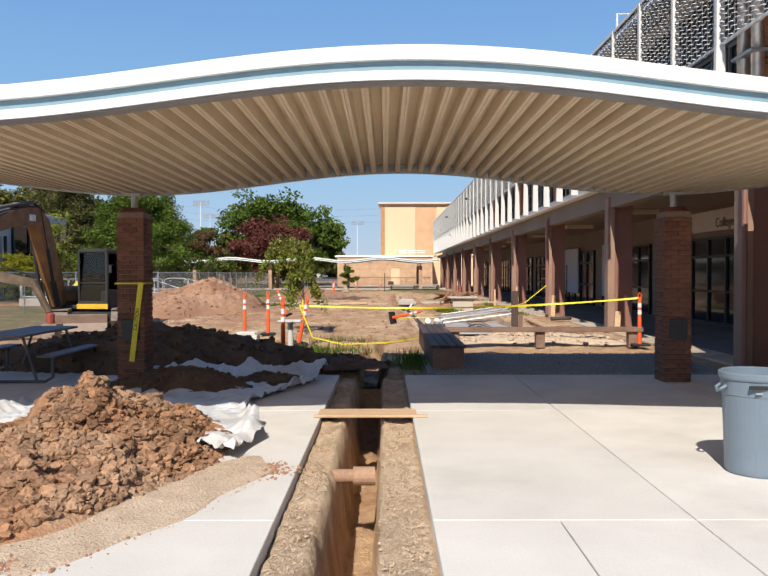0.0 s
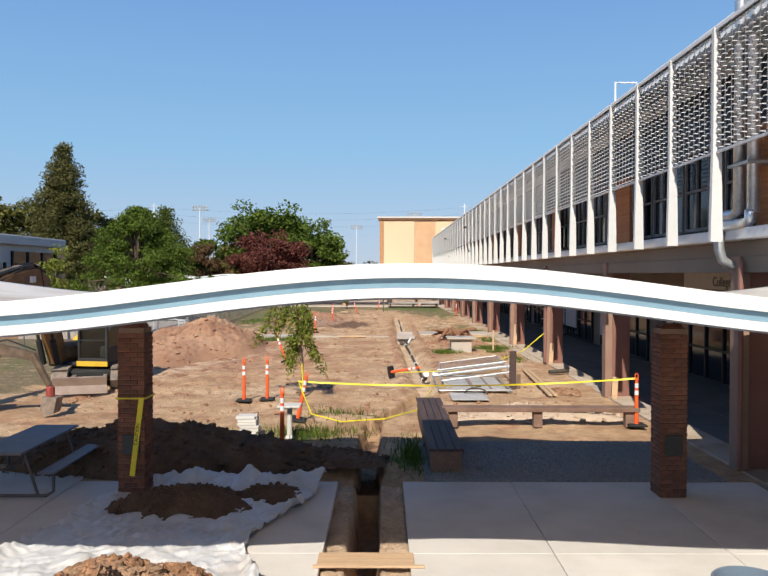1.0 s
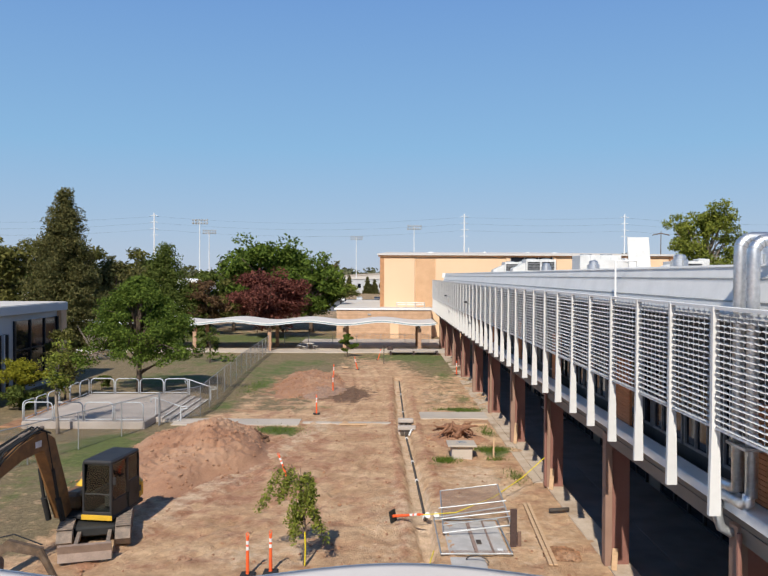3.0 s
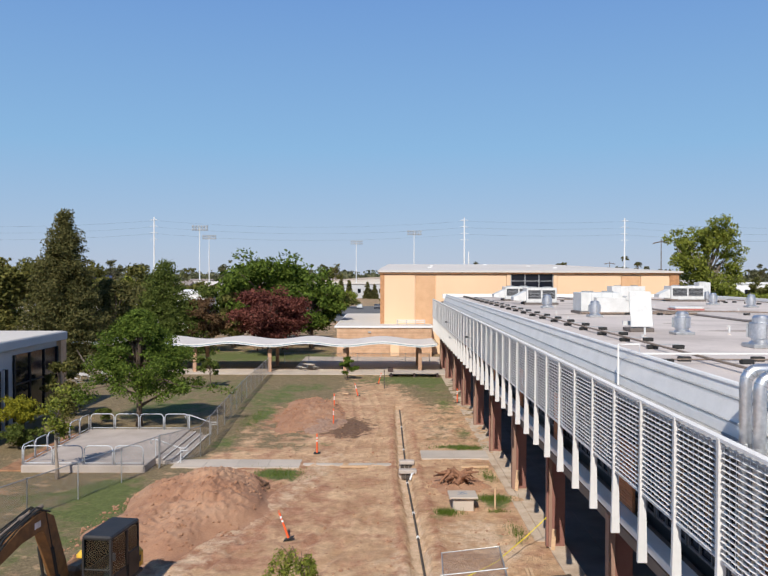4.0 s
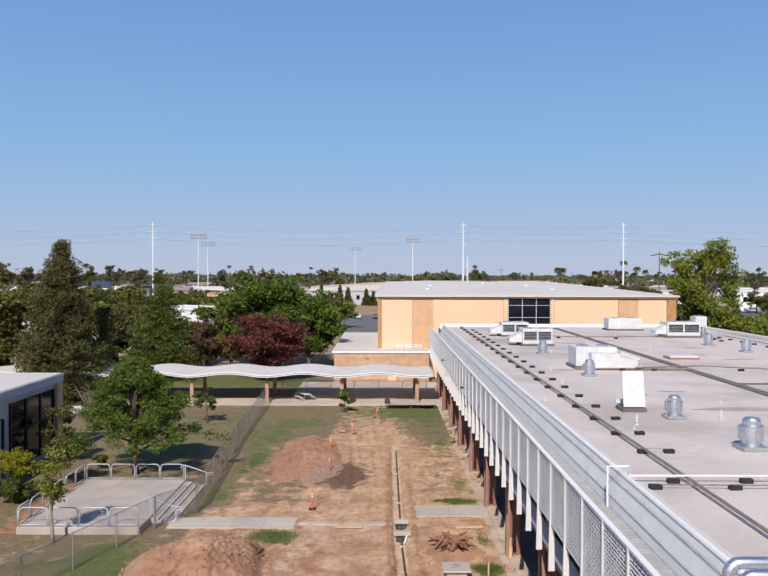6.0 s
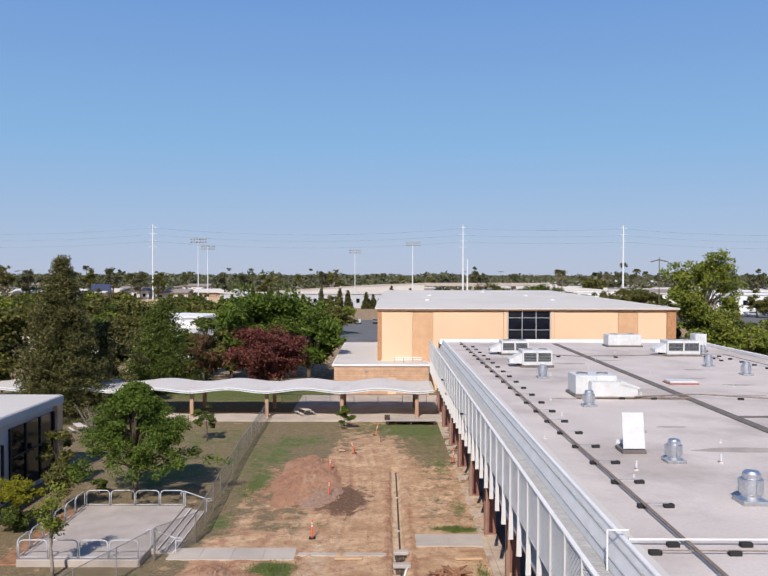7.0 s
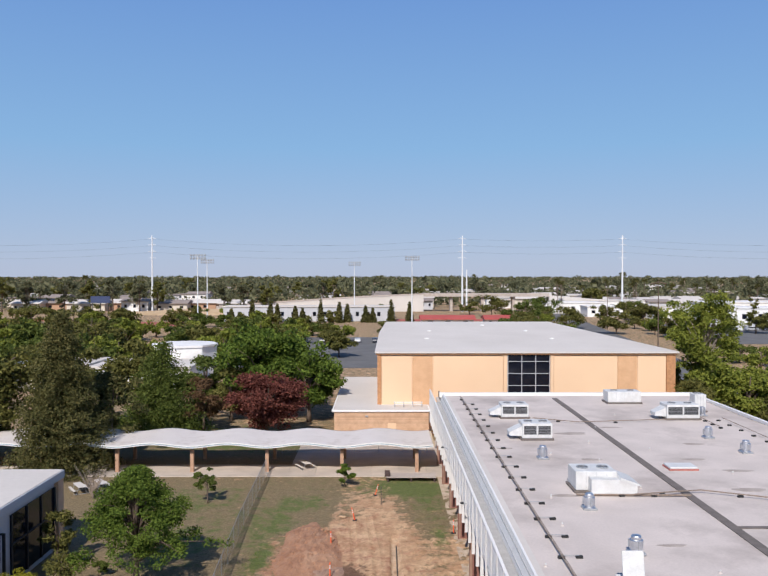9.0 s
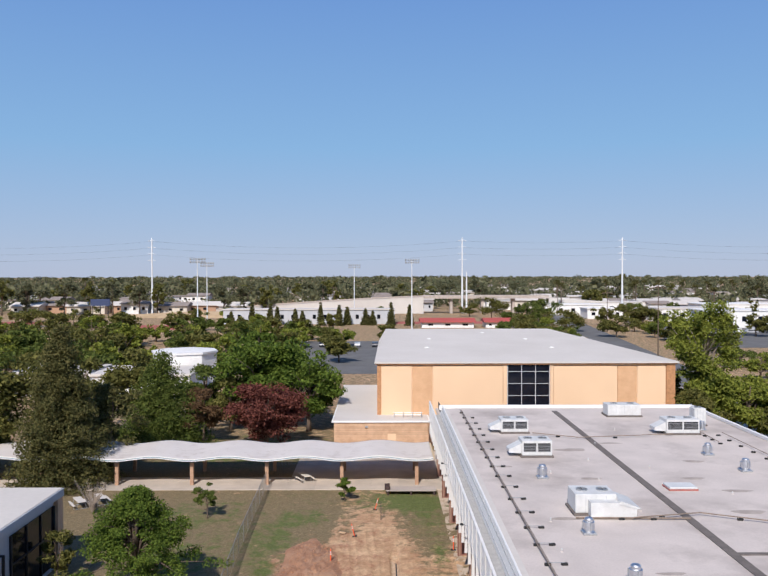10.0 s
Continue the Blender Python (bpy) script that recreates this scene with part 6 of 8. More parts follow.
for x in (4.96, 5.1):
    pl = tagged(part("plank", Shape().box(-0.055, 0.055, -2.95, 2.95, 0, 0.05, 0.006), WOOD_RAW), "long raw timber board lying on the dirt", "plank", "boards on the ground")
    pl.matrix_basis = pose(x, 24.45, 0.05, 0, 0, -3.1)
for x, y, a, l in ((-1.6, 42.0, 2, 1.5), (5.0, 42.0, 5, 1.5), (-3.3, 67.5, -25, 0.6)):
    pl = tagged(part("plank", Shape().box(-l / 2, l / 2, -0.12, 0.12, 0, 0.09, 0.006), WOOD_RAW), "pale board lying on the dirt", "plank", "boards on the ground")
    pl.matrix_basis = pose(x, y, 0.02 if a > 0 else 0.1, 0, 0, a)
deck = thing("stage_deck", (3.2, 80.2, 0), "low grey timber deck before the far walkway", "deck")
for k in range(5):
    part("board", Shape().box(-2.6, 2.6, -0.9 + 0.36 * k, -0.56 + 0.36 * k, 0.42, 0.5, 0.01), OLD_CONCRETE, deck)
for x in (-2.4, 0, 2.4):
    part("trestle", Shape().box(x - 0.08, x + 0.08, -0.8, 0.8, 0, 0.42), WOOD_DARK, deck)
part("crate", Shape().box(-2.75, -2.2, -0.7, 0.6, 0.5, 0.85, 0.02), WOOD_DARK, deck, "dark timber box")

# boards at the arcade columns: one loose board, others stand for sunlit, worn paint
for k, y in enumerate((21.3, 29.4, 37.5)):
    b = tagged(part("plank", Shape().box(-0.08, 0.08, -0.015, 0.015, 0, 0.6 + 0.2 * k, 0.005), WOOD_RAW), "raw board leaning on an arcade column, partly standing in for sunlit, worn paint", "plank", "boards against the columns")
    b.matrix_basis = pose(6.5, y - 0.06, 0.03, -3, 4, 0)


# ---- raised platform with rails and steps ----
platform = thing("platform", (-16.0, 46, 0), "raised concrete platform with steps", "platform", kind="structure")
part("deck", Shape().box(-3.3, 3.3, -5.1, 4.6, -0.1, 0.36, 0.03), OLD_CONCRETE, platform)
part("soil_bed", Shape().box(-4.6, -3.3, -4.9, 4.6, -0.1, 0.06, 0.02), SOIL, platform, "bare soil bed beside the platform")
for k in range(3):
    part("step", Shape().box(3.3 + 0.42 * k, 3.72 + 0.42 * k, -3.2, 4.4, -0.1, 0.26 - 0.1 * k, 0.015), OLD_CONCRETE, platform)
    part("nosing", Shape().box(3.68 + 0.42 * k, 3.74 + 0.42 * k, -3.2, 4.4, 0.262 - 0.1 * k, 0.275 - 0.1 * k), WHITE_PAINT, platform, "pale worn nosing")


def rail_panel(w):
    h, r = 1.02, 0.22
    return Shape().tube([(0.05, 0, 0), (0.05, 0, h - r), (0.05 + 0.3 * r, 0, h - 0.3 * r), (0.05 + r, 0, h), (w - 0.05 - r, 0, h), (w - 0.05 - 0.3 * r, 0, h - 0.3 * r), (w - 0.05, 0, h - r), (w - 0.05, 0, 0)], 0.032, 8).tube([(0.05, 0, 0.1), (w - 0.05, 0, 0.1)], 0.025, 8)


RAIL_GREY = material("pale grey painted rail", (0.55, 0.57, 0.60), (0.48, 0.5, 0.53), rough=0.45, bump=0.02)
for (x, y, a, n, w) in ((-19.25, 50.5, 0, 4, 1.62), (-19.25, 41.05, 0, 4, 1.62), (-19.3, 41.05, 90, 6, 1.57)):
    rl = thing("railing", (x, y, 0.36), "pale grey rounded tube railing on the platform edge", "railing", "platform railings")
    rl.rotation_euler = (0, 0, radians(a))
    me = rail_panel(w).mesh("rail_panel", RAIL_GREY, True)
    for k in range(n):
        part("rail_panel", me, RAIL_GREY, rl, m=pose(w * k, 0, 0))
for y in (50.4, 42.9):
    hr = thing("handrail", (-12.7, y, 0.36), "sloping tube handrail beside the steps", "railing", "step handrails")
    part("rail", Shape().tube([(-0.2, 0, 0.7), (-0.3, 0, 0.85), (-0.15, 0, 0.98), (0, 0, 0.98), (1.4, 0, 0.5), (1.75, 0, 0.5), (1.8, 0, 0.38), (1.4, 0, 0.33)], 0.03, 8), RAIL_GREY, hr, smooth=True)
    part("post", Shape().tube([(0, 0, 0), (0, 0, 0.98)], 0.03, 8), RAIL_GREY, hr)
    part("post", Shape().tube([(1.4, 0, -0.36), (1.4, 0, 0.5)], 0.03, 8), RAIL_GREY, hr)


# ---- chain link fences ----
def fence(points, height, label, wire=0.1, width=0.01, post_gap=2.9):
    x0, y0 = points[0]
    root = thing("fence", (x0, y0, 0), label, "fence")
    for (ax, ay), (bx, by) in zip(points, points[1:]):
        l = math.hypot(bx - ax, by - ay)
        ux, uy = (bx - ax) / l, (by - ay) / l
        n = max(1, round(l / post_gap))
        for k in range(n + 1):
            t = l * k / n
            part("post", FENCE_POST, GALV, root, m=Matrix.Translation((ax - x0 + ux * t, ay - y0 + uy * t, 0)) @ Matrix.Diagonal((1, 1, height + 0.05, 1)))
        part("top_rail", Shape().tube([(ax - x0, ay - y0, height), (bx - x0, by - y0, height)], 0.022, 6), GALV, root)
        v, f = [], []
        k = -height
        while k < l:
            for s in (1, -1):
                a, b = (k, k + height) if s == 1 else (k + height, k)
                za, zb = 0.05, height
                pts = []
                for t, z in ((a, za), (b, zb)):
                    pts.append((t, z))
                (t0, z0), (t1, z1) = pts
                if t0 > t1:
                    t0, z0, t1, z1 = t1, z1, t0, z0
                if t0 < 0:
                    z0, t0 = z0 + (z1 - z0) * (0 - t0) / (t1 - t0), 0
                if t1 > l:
                    z1, t1 = z0 + (z1 - z0) * (l - t0) / (t1 - t0), l
                if t1 - t0 > 0.02:
                    q = len(v)
                    for t, z in ((t0, z0), (t1, z1)):
                        v += [(ax - x0 + ux * t, ay - y0 + uy * t, z - width * 0.7), (ax - x0 + ux * t, ay - y0 + uy * t, z + width * 0.7)]
                    f.append((q, q + 2, q + 3, q + 1))
            k += wire
        part("wire_mesh", raw_mesh("wire_mesh", v, f, GALV), GALV, root, "chain link mesh")
    return root


FENCE_POST = Shape().tube([(0, 0, 0), (0, 0, 1)], 0.03, 8).mesh("post", GALV)
fence([(-12.2, 82.0), (-11.6, 63), (-10.6, 44.6), (-12.2, 42.0)], 1.75, "galvanised chain link fence along the lawn", 0.085, 0.013)
fence([(-12.2, 41.8), (-15.3, 33.0), (-18.6, 23.5)], 1.75, "galvanised chain link fence before the platform", 0.1, 0.008)
fence([(-11.8, 92.0), (5.5, 92.0)], 1.2, "low dark chain link fence under the far walkway", 0.16)

# shaded brick planter wall by the lawn, far walkway piers
for k in range(8):
    x = 3.95 - 8.12 * k
    p = thing("canopy_post", (x, 83.3, 0), "tan brick post carrying the far canopy", "post", "far canopy posts")
    part("shaft", Shape().box(-0.19, 0.19, -0.19, 0.19, 0, 2.5, 0.02), POST_BRICK, p)
    part("head", Shape().box(-0.08, 0.08, -0.08, 0.08, 2.5, 2.75), GALV, p)
    copy_thing(p, pose(x, 89.3, 0))


# ---- excavators ----
ARM_DIRT = material("dirty arm paint", (0.13, 0.08, 0.045), (0.075, 0.05, 0.034), rough=0.7, scale=6, bump=0.2, fine=25, c=(0.24, 0.17, 0.12), stain=0.5)
CAT = material("worn yellow orange paint", (0.24, 0.115, 0.04), (0.15, 0.075, 0.03), rough=0.55, scale=4, bump=0.06, fine=20, c=(0.2, 0.11, 0.06), stain=0.6)
YEL = material("yellow paint", (0.72, 0.44, 0.04), (0.62, 0.36, 0.03), rough=0.45, scale=3, bump=0.03)
STEEL = material("dusty steel", (0.17, 0.135, 0.11), (0.28, 0.21, 0.16), rough=0.8, scale=6, bump=0.3)
CAB_BLACK = material("black cab paint", (0.016, 0.016, 0.019), (0.028, 0.026, 0.026), rough=0.6, bump=0.05)
CAB_GLASS = clear_glass("cab glass", (0.72, 0.8, 0.78))
ex = thing("excavator", (-9.23, 24.45, 0), "worn yellow tracked excavator with black cab and folded boom", "excavator")
ex.rotation_euler = (0, 0, radians(-8))
UNDER = pose(0.15, 0, 0, 0, 0, 24) @ Matrix.Diagonal((1.1, 1.32, 1.15, 1))
BLADE_STEEL = material("scraped blade steel", (0.31, 0.225, 0.18), (0.23, 0.165, 0.13), rough=0.6, scale=3, bump=0.15)
for s in (-1, 1):
    prof = [(-1.35, 0.25), (-1.2, 0.05), (-1.0, 0.0), (1.0, 0.0), (1.2, 0.05), (1.35, 0.25), (1.2, 0.45), (1.0, 0.52), (-1.0, 0.52), (-1.2, 0.45)]
    tr = part("track", Shape().prism(prof, "x", s * 0.75 - 0.2, s * 0.75 + 0.2), STEEL, ex, "dusty rubber track", m=UNDER)
    for k in range(14):
        part("track_pad", Shape().box(s * 0.75 - 0.205, s * 0.75 + 0.205, -1.15 + 0.17 * k, -1.04 + 0.17 * k, 0.515, 0.545, 0.006), STEEL, tr)
    for k in range(3):
        part("roller", Shape().tube([(s * 0.95, -0.8 + 0.8 * k, 0.2), (s * 0.97, -0.8 + 0.8 * k, 0.2)], 0.12, 14), STEEL, tr)
# Coloured black to hold the dark shade between the tracks.
part("undercarriage", Shape().box(-0.55, 0.55, -0.9, 0.9, 0.2, 0.45, 0.04), BLACK_RUBBER, ex, m=UNDER)
part("blade_arm", Shape().box(-0.45, -0.35, -2.0, -0.8, 0.25, 0.36).box(0.35, 0.45, -2.0, -0.8, 0.25, 0.36), STEEL, ex, m=UNDER)
part("dozer_blade", Shape().prism([(-2.0, 0.02), (-2.12, 0.05), (-2.06, 0.25), (-2.12, 0.45), (-2.04, 0.47), (-1.96, 0.25)], "x", -0.8, 0.52), BLADE_STEEL, ex, "scraped dusty dozer blade", m=UNDER)
part("turntable", Shape().lathe([(0.45, 0.45), (0.45, 0.58)], n=20), STEEL, ex)
# Deck takes the cab black to hold the shadow at the boom foot.
part("deck", Shape().box(-0.98, 0.98, -0.7, 1.5, 0.58, 0.72, 0.04), CAB_BLACK, ex)
part("engine_cover", Shape().box(-0.98, 0.0, 0.55, 1.6, 0.72, 1.45, 0.15).box(0.0, 0.98, 1.22, 1.6, 0.72, 1.4, 0.12), YEL, ex)
part("side_cover", Shape().box(-0.98, -0.3, -0.35, 0.55, 0.72, 1.3, 0.12), CAT, ex)
cab = part("cab", Shape().box(0.0, 0.98, -0.7, 1.22, 2.3, 2.45, 0.05), CAB_BLACK, ex, "black cab with windows")
for x0, x1, y0, y1, z0, z1, nm in ((0, 0.98, -0.7, -0.62, 0.72, 0.85, "sill"), (0, 0.07, -0.7, -0.6, 0.85, 2.34, "pillar"), (0.9, 0.98, -0.7, -0.6, 0.85, 2.34, "pillar"), (0.9, 0.98, 0.3, 0.44, 1.2, 2.32, "pillar"), (0.9, 0.98, 1.12, 1.2, 0.72, 2.32, "pillar"), (0, 0.07, 1.12, 1.2, 0.72, 2.32, "pillar"), (0.07, 0.9, -0.7, -0.64, 1.38, 1.42, "crossbar"), (0.92, 0.98, -0.6, 0.3, 0.72, 1.2, "side_door"), (0.92, 0.99, 0.44, 1.12, 0.72, 1.55, "side_panel"), (0, 0.06, -0.6, 1.12, 0.72, 1.3, "side_panel"), (0.07, 0.9, 1.14, 1.2, 0.72, 1.5, "rear_panel")):
    part(nm, Shape().box(x0, x1, y0, y1, z0, z1, 0.012), CAB_BLACK, cab)
for g in (Shape().box(0.07, 0.9, -0.68, -0.67, 0.86, 2.32), Shape().box(0.945, 0.955, -0.6, 0.3, 1.2, 2.3), Shape().box(0.945, 0.955, 0.44, 1.12, 1.55, 2.3), Shape().box(0.02, 0.03, -0.6, 1.12, 1.3, 2.3), Shape().box(0.07, 0.9, 1.16, 1.17, 1.5, 2.3)):
    pn = part("pane", g, CAB_GLASS, cab, "cab glass")
    pn.visible_shadow = False
part("seat", Shape().box(0.3, 0.7, 0.1, 0.5, 0.75, 1.15, 0.05).box(0.3, 0.7, 0.45, 0.58, 1.1, 1.85, 0.05), BLACK_RUBBER, cab)
part("mirror", Shape().box(0.99, 1.1, -0.68, -0.63, 1.7, 1.95, 0.02), CAB_BLACK, cab)
part("sill_strip", Shape().box(-0.02, 1.0, -0.74, -0.7, 0.6, 0.76, 0.01), YEL, ex, "yellow sill strip")
part("side_decal", Shape().box(0.982, 0.99, 0.85, 1.3, 1.0, 1.2), CAB_BLACK, ex, "dark plain decal")


def limb(pts, widths, thick):
    """A box-section arm along a bent line in the fore-and-aft plane."""
    s = Shape()
    pts = [Vector(p) for p in pts]
    v, f = [], []
    for i, p in enumerate(pts):
        d = (pts[min(i + 1, len(pts) - 1)] - pts[max(i - 1, 0)]).normalized()
        side = d.cross(Vector((1, 0, 0))).normalized()
        for a, b in ((-1, -1), (1, -1), (1, 1), (-1, 1)):
            v.append(p + Vector((a * thick / 2, 0, 0)) + side * b * widths[i] / 2)
        if i:
            for k in range(4):
                j = (k + 1) % 4
                f.append(((i - 1) * 4 + k, (i - 1) * 4 + j, i * 4 + j, i * 4 + k))
    f += [(0, 1, 2, 3), (len(v) - 4, len(v) - 3, len(v) - 2, len(v) - 1)]
    return s.add(v, f)


arm = pose(-0.6, -0.75, 0.0, 0, 0, 0)
bo = part("boom", limb([(0, 0, 0.75), (0, -0.35, 1.6), (0, -0.75, 2.55), (0, -1.0, 3.12), (0, -1.35, 3.34), (0, -2.4, 3.22), (0, -3.4, 2.9)], [0.4, 0.54, 0.56, 0.62, 0.56, 0.44, 0.32], 0.36), CAT, ex, "dirty yellow bent boom", m=arm)
part("boom_cylinder", Shape().tube([(0.23, -0.42, 0.72), (0.23, -0.68, 1.45)], 0.09, 12).tube([(0.23, -0.68, 1.45), (0.22, -0.92, 2.4)], 0.05, 10).tube([(-0.23, -0.42, 0.72), (-0.23, -0.68, 1.45)], 0.09, 12).tube([(-0.23, -0.68, 1.45), (-0.22, -0.92, 2.4)], 0.05, 10), BLACK_RUBBER, bo)
part("boom_cylinder", Shape().tube([(0, -1.1, 3.68), (0, -2.2, 3.62)], 0.065, 10).tube([(0, -2.2, 3.62), (0, -3.4, 3.4)], 0.035, 10), STEEL, bo)
part("hose", Shape().tube([(0.1, -0.35, 1.2), (0.18, -0.75, 2.0), (0.18, -1.2, 3.6), (0.12, -1.8, 3.62), (0.15, -3.2, 3.2), (0.2, -3.7, 2.8), (0.1, -3.75, 2.2), (0.22, -3.9, 1.7)], 0.022, 6), BLACK_RUBBER, bo)
part("hose", Shape().tube([(-0.1, -0.35, 1.2), (-0.18, -0.8, 2.0), (-0.16, -1.2, 3.65), (-0.1, -1.8, 3.6), (-0.12, -3.3, 3.2), (-0.2, -3.8, 2.7), (-0.1, -3.8, 2.0)], 0.022, 6), BLACK_RUBBER, bo)
part("plate", Shape().box(0.183, 0.189, -1.75, -1.45, 3.2, 3.38), REFLECT, bo, "pale plain decal")
st = part("stick", limb([(0, -3.3, 3.4), (0, -3.45, 2.9), (0, -3.65, 1.95), (0, -3.85, 1.0)], [0.26, 0.42, 0.34, 0.22], 0.24), ARM_DIRT, ex, m=arm)
for k in range(6):
    part("hose", Shape().tube([(0.14 - 0.09 * k, -3.1, 3.15), (0.2 - 0.1 * k, -3.75, 3.1 - 0.05 * k), (0.26 - 0.13 * k, -4.0, 2.9), (0.22 - 0.1 * k, -3.85, 2.3), (0.12 - 0.06 * k, -3.95, 1.9)], 0.022, 6), BLACK_RUBBER, st)
for k in range(5):
    part("hose", Shape().tube([(-0.2 + 0.1 * k, -1.0, 3.5), (-0.18 + 0.09 * k, -1.5, 3.72 + 0.05 * (k % 2)), (-0.16 + 0.09 * k, -2.3, 3.6), (-0.2 + 0.1 * k, -3.2, 3.42), (-0.24 + 0.12 * k, -3.75, 3.1)], 0.028, 6), BLACK_RUBBER, bo)
part("bucket", Shape().prism([(-3.95, 1.05), (-3.7, 0.95), (-3.45, 0.6), (-3.5, 0.2), (-3.85, 0.02), (-4.25, 0.05), (-4.3, 0.12), (-3.9, 0.2), (-3.75, 0.45), (-3.85, 0.8)], "x", -0.35, 0.35), STEEL, ex, "worn dusty bucket", m=arm)
part("bucket_link", Shape().tube([(-0.05, -3.5, 1.6), (-0.05, -3.45, 1.1), (-0.05, -3.75, 0.95)], 0.04, 8), STEEL, ex, m=arm)

RED_TRIM_DARK = material("faded red steel", (0.33, 0.055, 0.04), (0.24, 0.045, 0.035), rough=0.6, scale=5, bump=0.05)
mini = thing("mini_excavator", (-10.4, 18.6, 0), "small dusty digger with arched arm and red coupler", "excavator")
part("boom", Shape().add(limb([(0, 1.0, 0.7), (0, 0.75, 1.3), (0, 0.3, 1.62), (0, -0.5, 1.45)], [0.16, 0.24, 0.26, 0.2], 0.16).v, limb([(0, 1.0, 0.7), (0, 0.75, 1.3), (0, 0.3, 1.62), (0, -0.5, 1.45)], [0.16, 0.24, 0.26, 0.2], 0.16).f), ARM_DIRT, mini, m=pose(1.6, 0, 0, 0, 0, 90))
part("stick", Shape().tube([(2.05, 0, 1.5), (2.45, 0, 0.75)], [0.1, 0.08], 8), ARM_DIRT, mini)
part("coupler", Shape().box(2.38, 2.56, -0.1, 0.1, 0.45, 0.75, 0.05), RED_TRIM_DARK, mini, "faded red coupler")
part("bucket", Shape().prism([(2.35, 0.5), (2.7, 0.48), (2.62, 0.1), (2.4, 0.02), (2.3, 0.2)], "y", -0.2, 0.2), STEEL, mini)
part("body", Shape().box(-0.7, 0.7, -0.55, 0.55, 0.45, 1.15, 0.12), ARM_DIRT, mini)
for s in (-1, 1):
    part("track", Shape().prism([(-0.9, 0.2), (-0.75, 0.0), (0.75, 0.0), (0.9, 0.2), (0.75, 0.4), (-0.75, 0.4)], "y", s * 0.5 - 0.12, s * 0.5 + 0.12), BLACK_RUBBER, mini)
part("hose", Shape().tube([(0.5, 0, 0.9), (0.7, 0.05, 1.7), (1.4, 0.08, 1.85), (2.1, 0.06, 1.6)], 0.02, 6), BLACK_RUBBER, mini)


# ---- roof of the long building ----
RZ = 8.2
UNIT_GREY = material("pale grey sheet steel", (0.66, 0.66, 0.65), (0.58, 0.58, 0.57), rough=0.5, scale=2, bump=0.03, c=(0.45, 0.42, 0.38), stain=0.3)
RED_TRIM = material("faded red edge", (0.45, 0.16, 0.13), rough=0.8)
TAR = material("dark roof strip", (0.17, 0.145, 0.13), (0.13, 0.11, 0.1), rough=0.95, scale=2, bump=0.1)


def rooftop_unit(x, y, w, d, h, label, turn=0.0, fans=2, snout=0.0, grille=True):
    root = thing("rooftop_unit", (x, y, RZ), label, "air conditioner", "rooftop units")
    root.rotation_euler = (0, 0, radians(turn))
    part("curb", Shape().box(-w / 2 - 0.12, w / 2 + 0.12, -d / 2 - 0.12, d / 2 + 0.12, 0, 0.16, 0.02), TAR, root, "dark roof curb")
    part("cabinet", Shape().box(-w / 2, w / 2, -d / 2, d / 2, 0.16, h, 0.03), UNIT_GREY, root)
    for k in range(3):
        xk = -w / 2 + w * (k + 1) / 4
        part("panel_seam", Shape().box(xk - 0.01, xk + 0.01, -d / 2 - 0.006, -d / 2, 0.2, h - 0.05), GALV, root)
    for k in range(fans):
        xk = -w / 2 + w * (k + 0.5) / fans
        fr = part("fan_ring", Shape().lathe([(0.34, 0), (0.36, 0.02), (0.36, 0.08), (0.3, 0.08), (0.3, 0.02)], (xk, 0, h), 20), GALV, root)
        part("fan_guard", Shape().box(xk - 0.3, xk + 0.3, -0.015, 0.015, h + 0.05, h + 0.065).box(xk - 0.015, xk + 0.015, -0.3, 0.3, h + 0.066, h + 0.08), BLACK_FRAME, fr)
    if grille:
        for k in range(2):
            xa = -w / 2 + 0.12 + k * (w / 2 - 0.06)
            g = part("coil_grille", Shape().box(xa, xa + w / 2 - 0.2, -d / 2 - 0.012, -d / 2, h * 0.35, h * 0.85), BLACK_FRAME, root, "dark coil grille")
            for j in range(5):
                zz = h * 0.38 + j * h * 0.09
                part("slat", Shape().box(xa, xa + w / 2 - 0.2, -d / 2 - 0.022, -d / 2 - 0.013, zz, zz + 0.025), GALV, g)
    if snout:
        part("air_hood", Shape().prism([(-w / 2, h * 0.8), (-w / 2 - snout, h * 0.45), (-w / 2 - snout, h * 0.25), (-w / 2, h * 0.2)], "y", -d * 0.35, d * 0.35), UNIT_GREY, root, "sloping air hood")
    return root


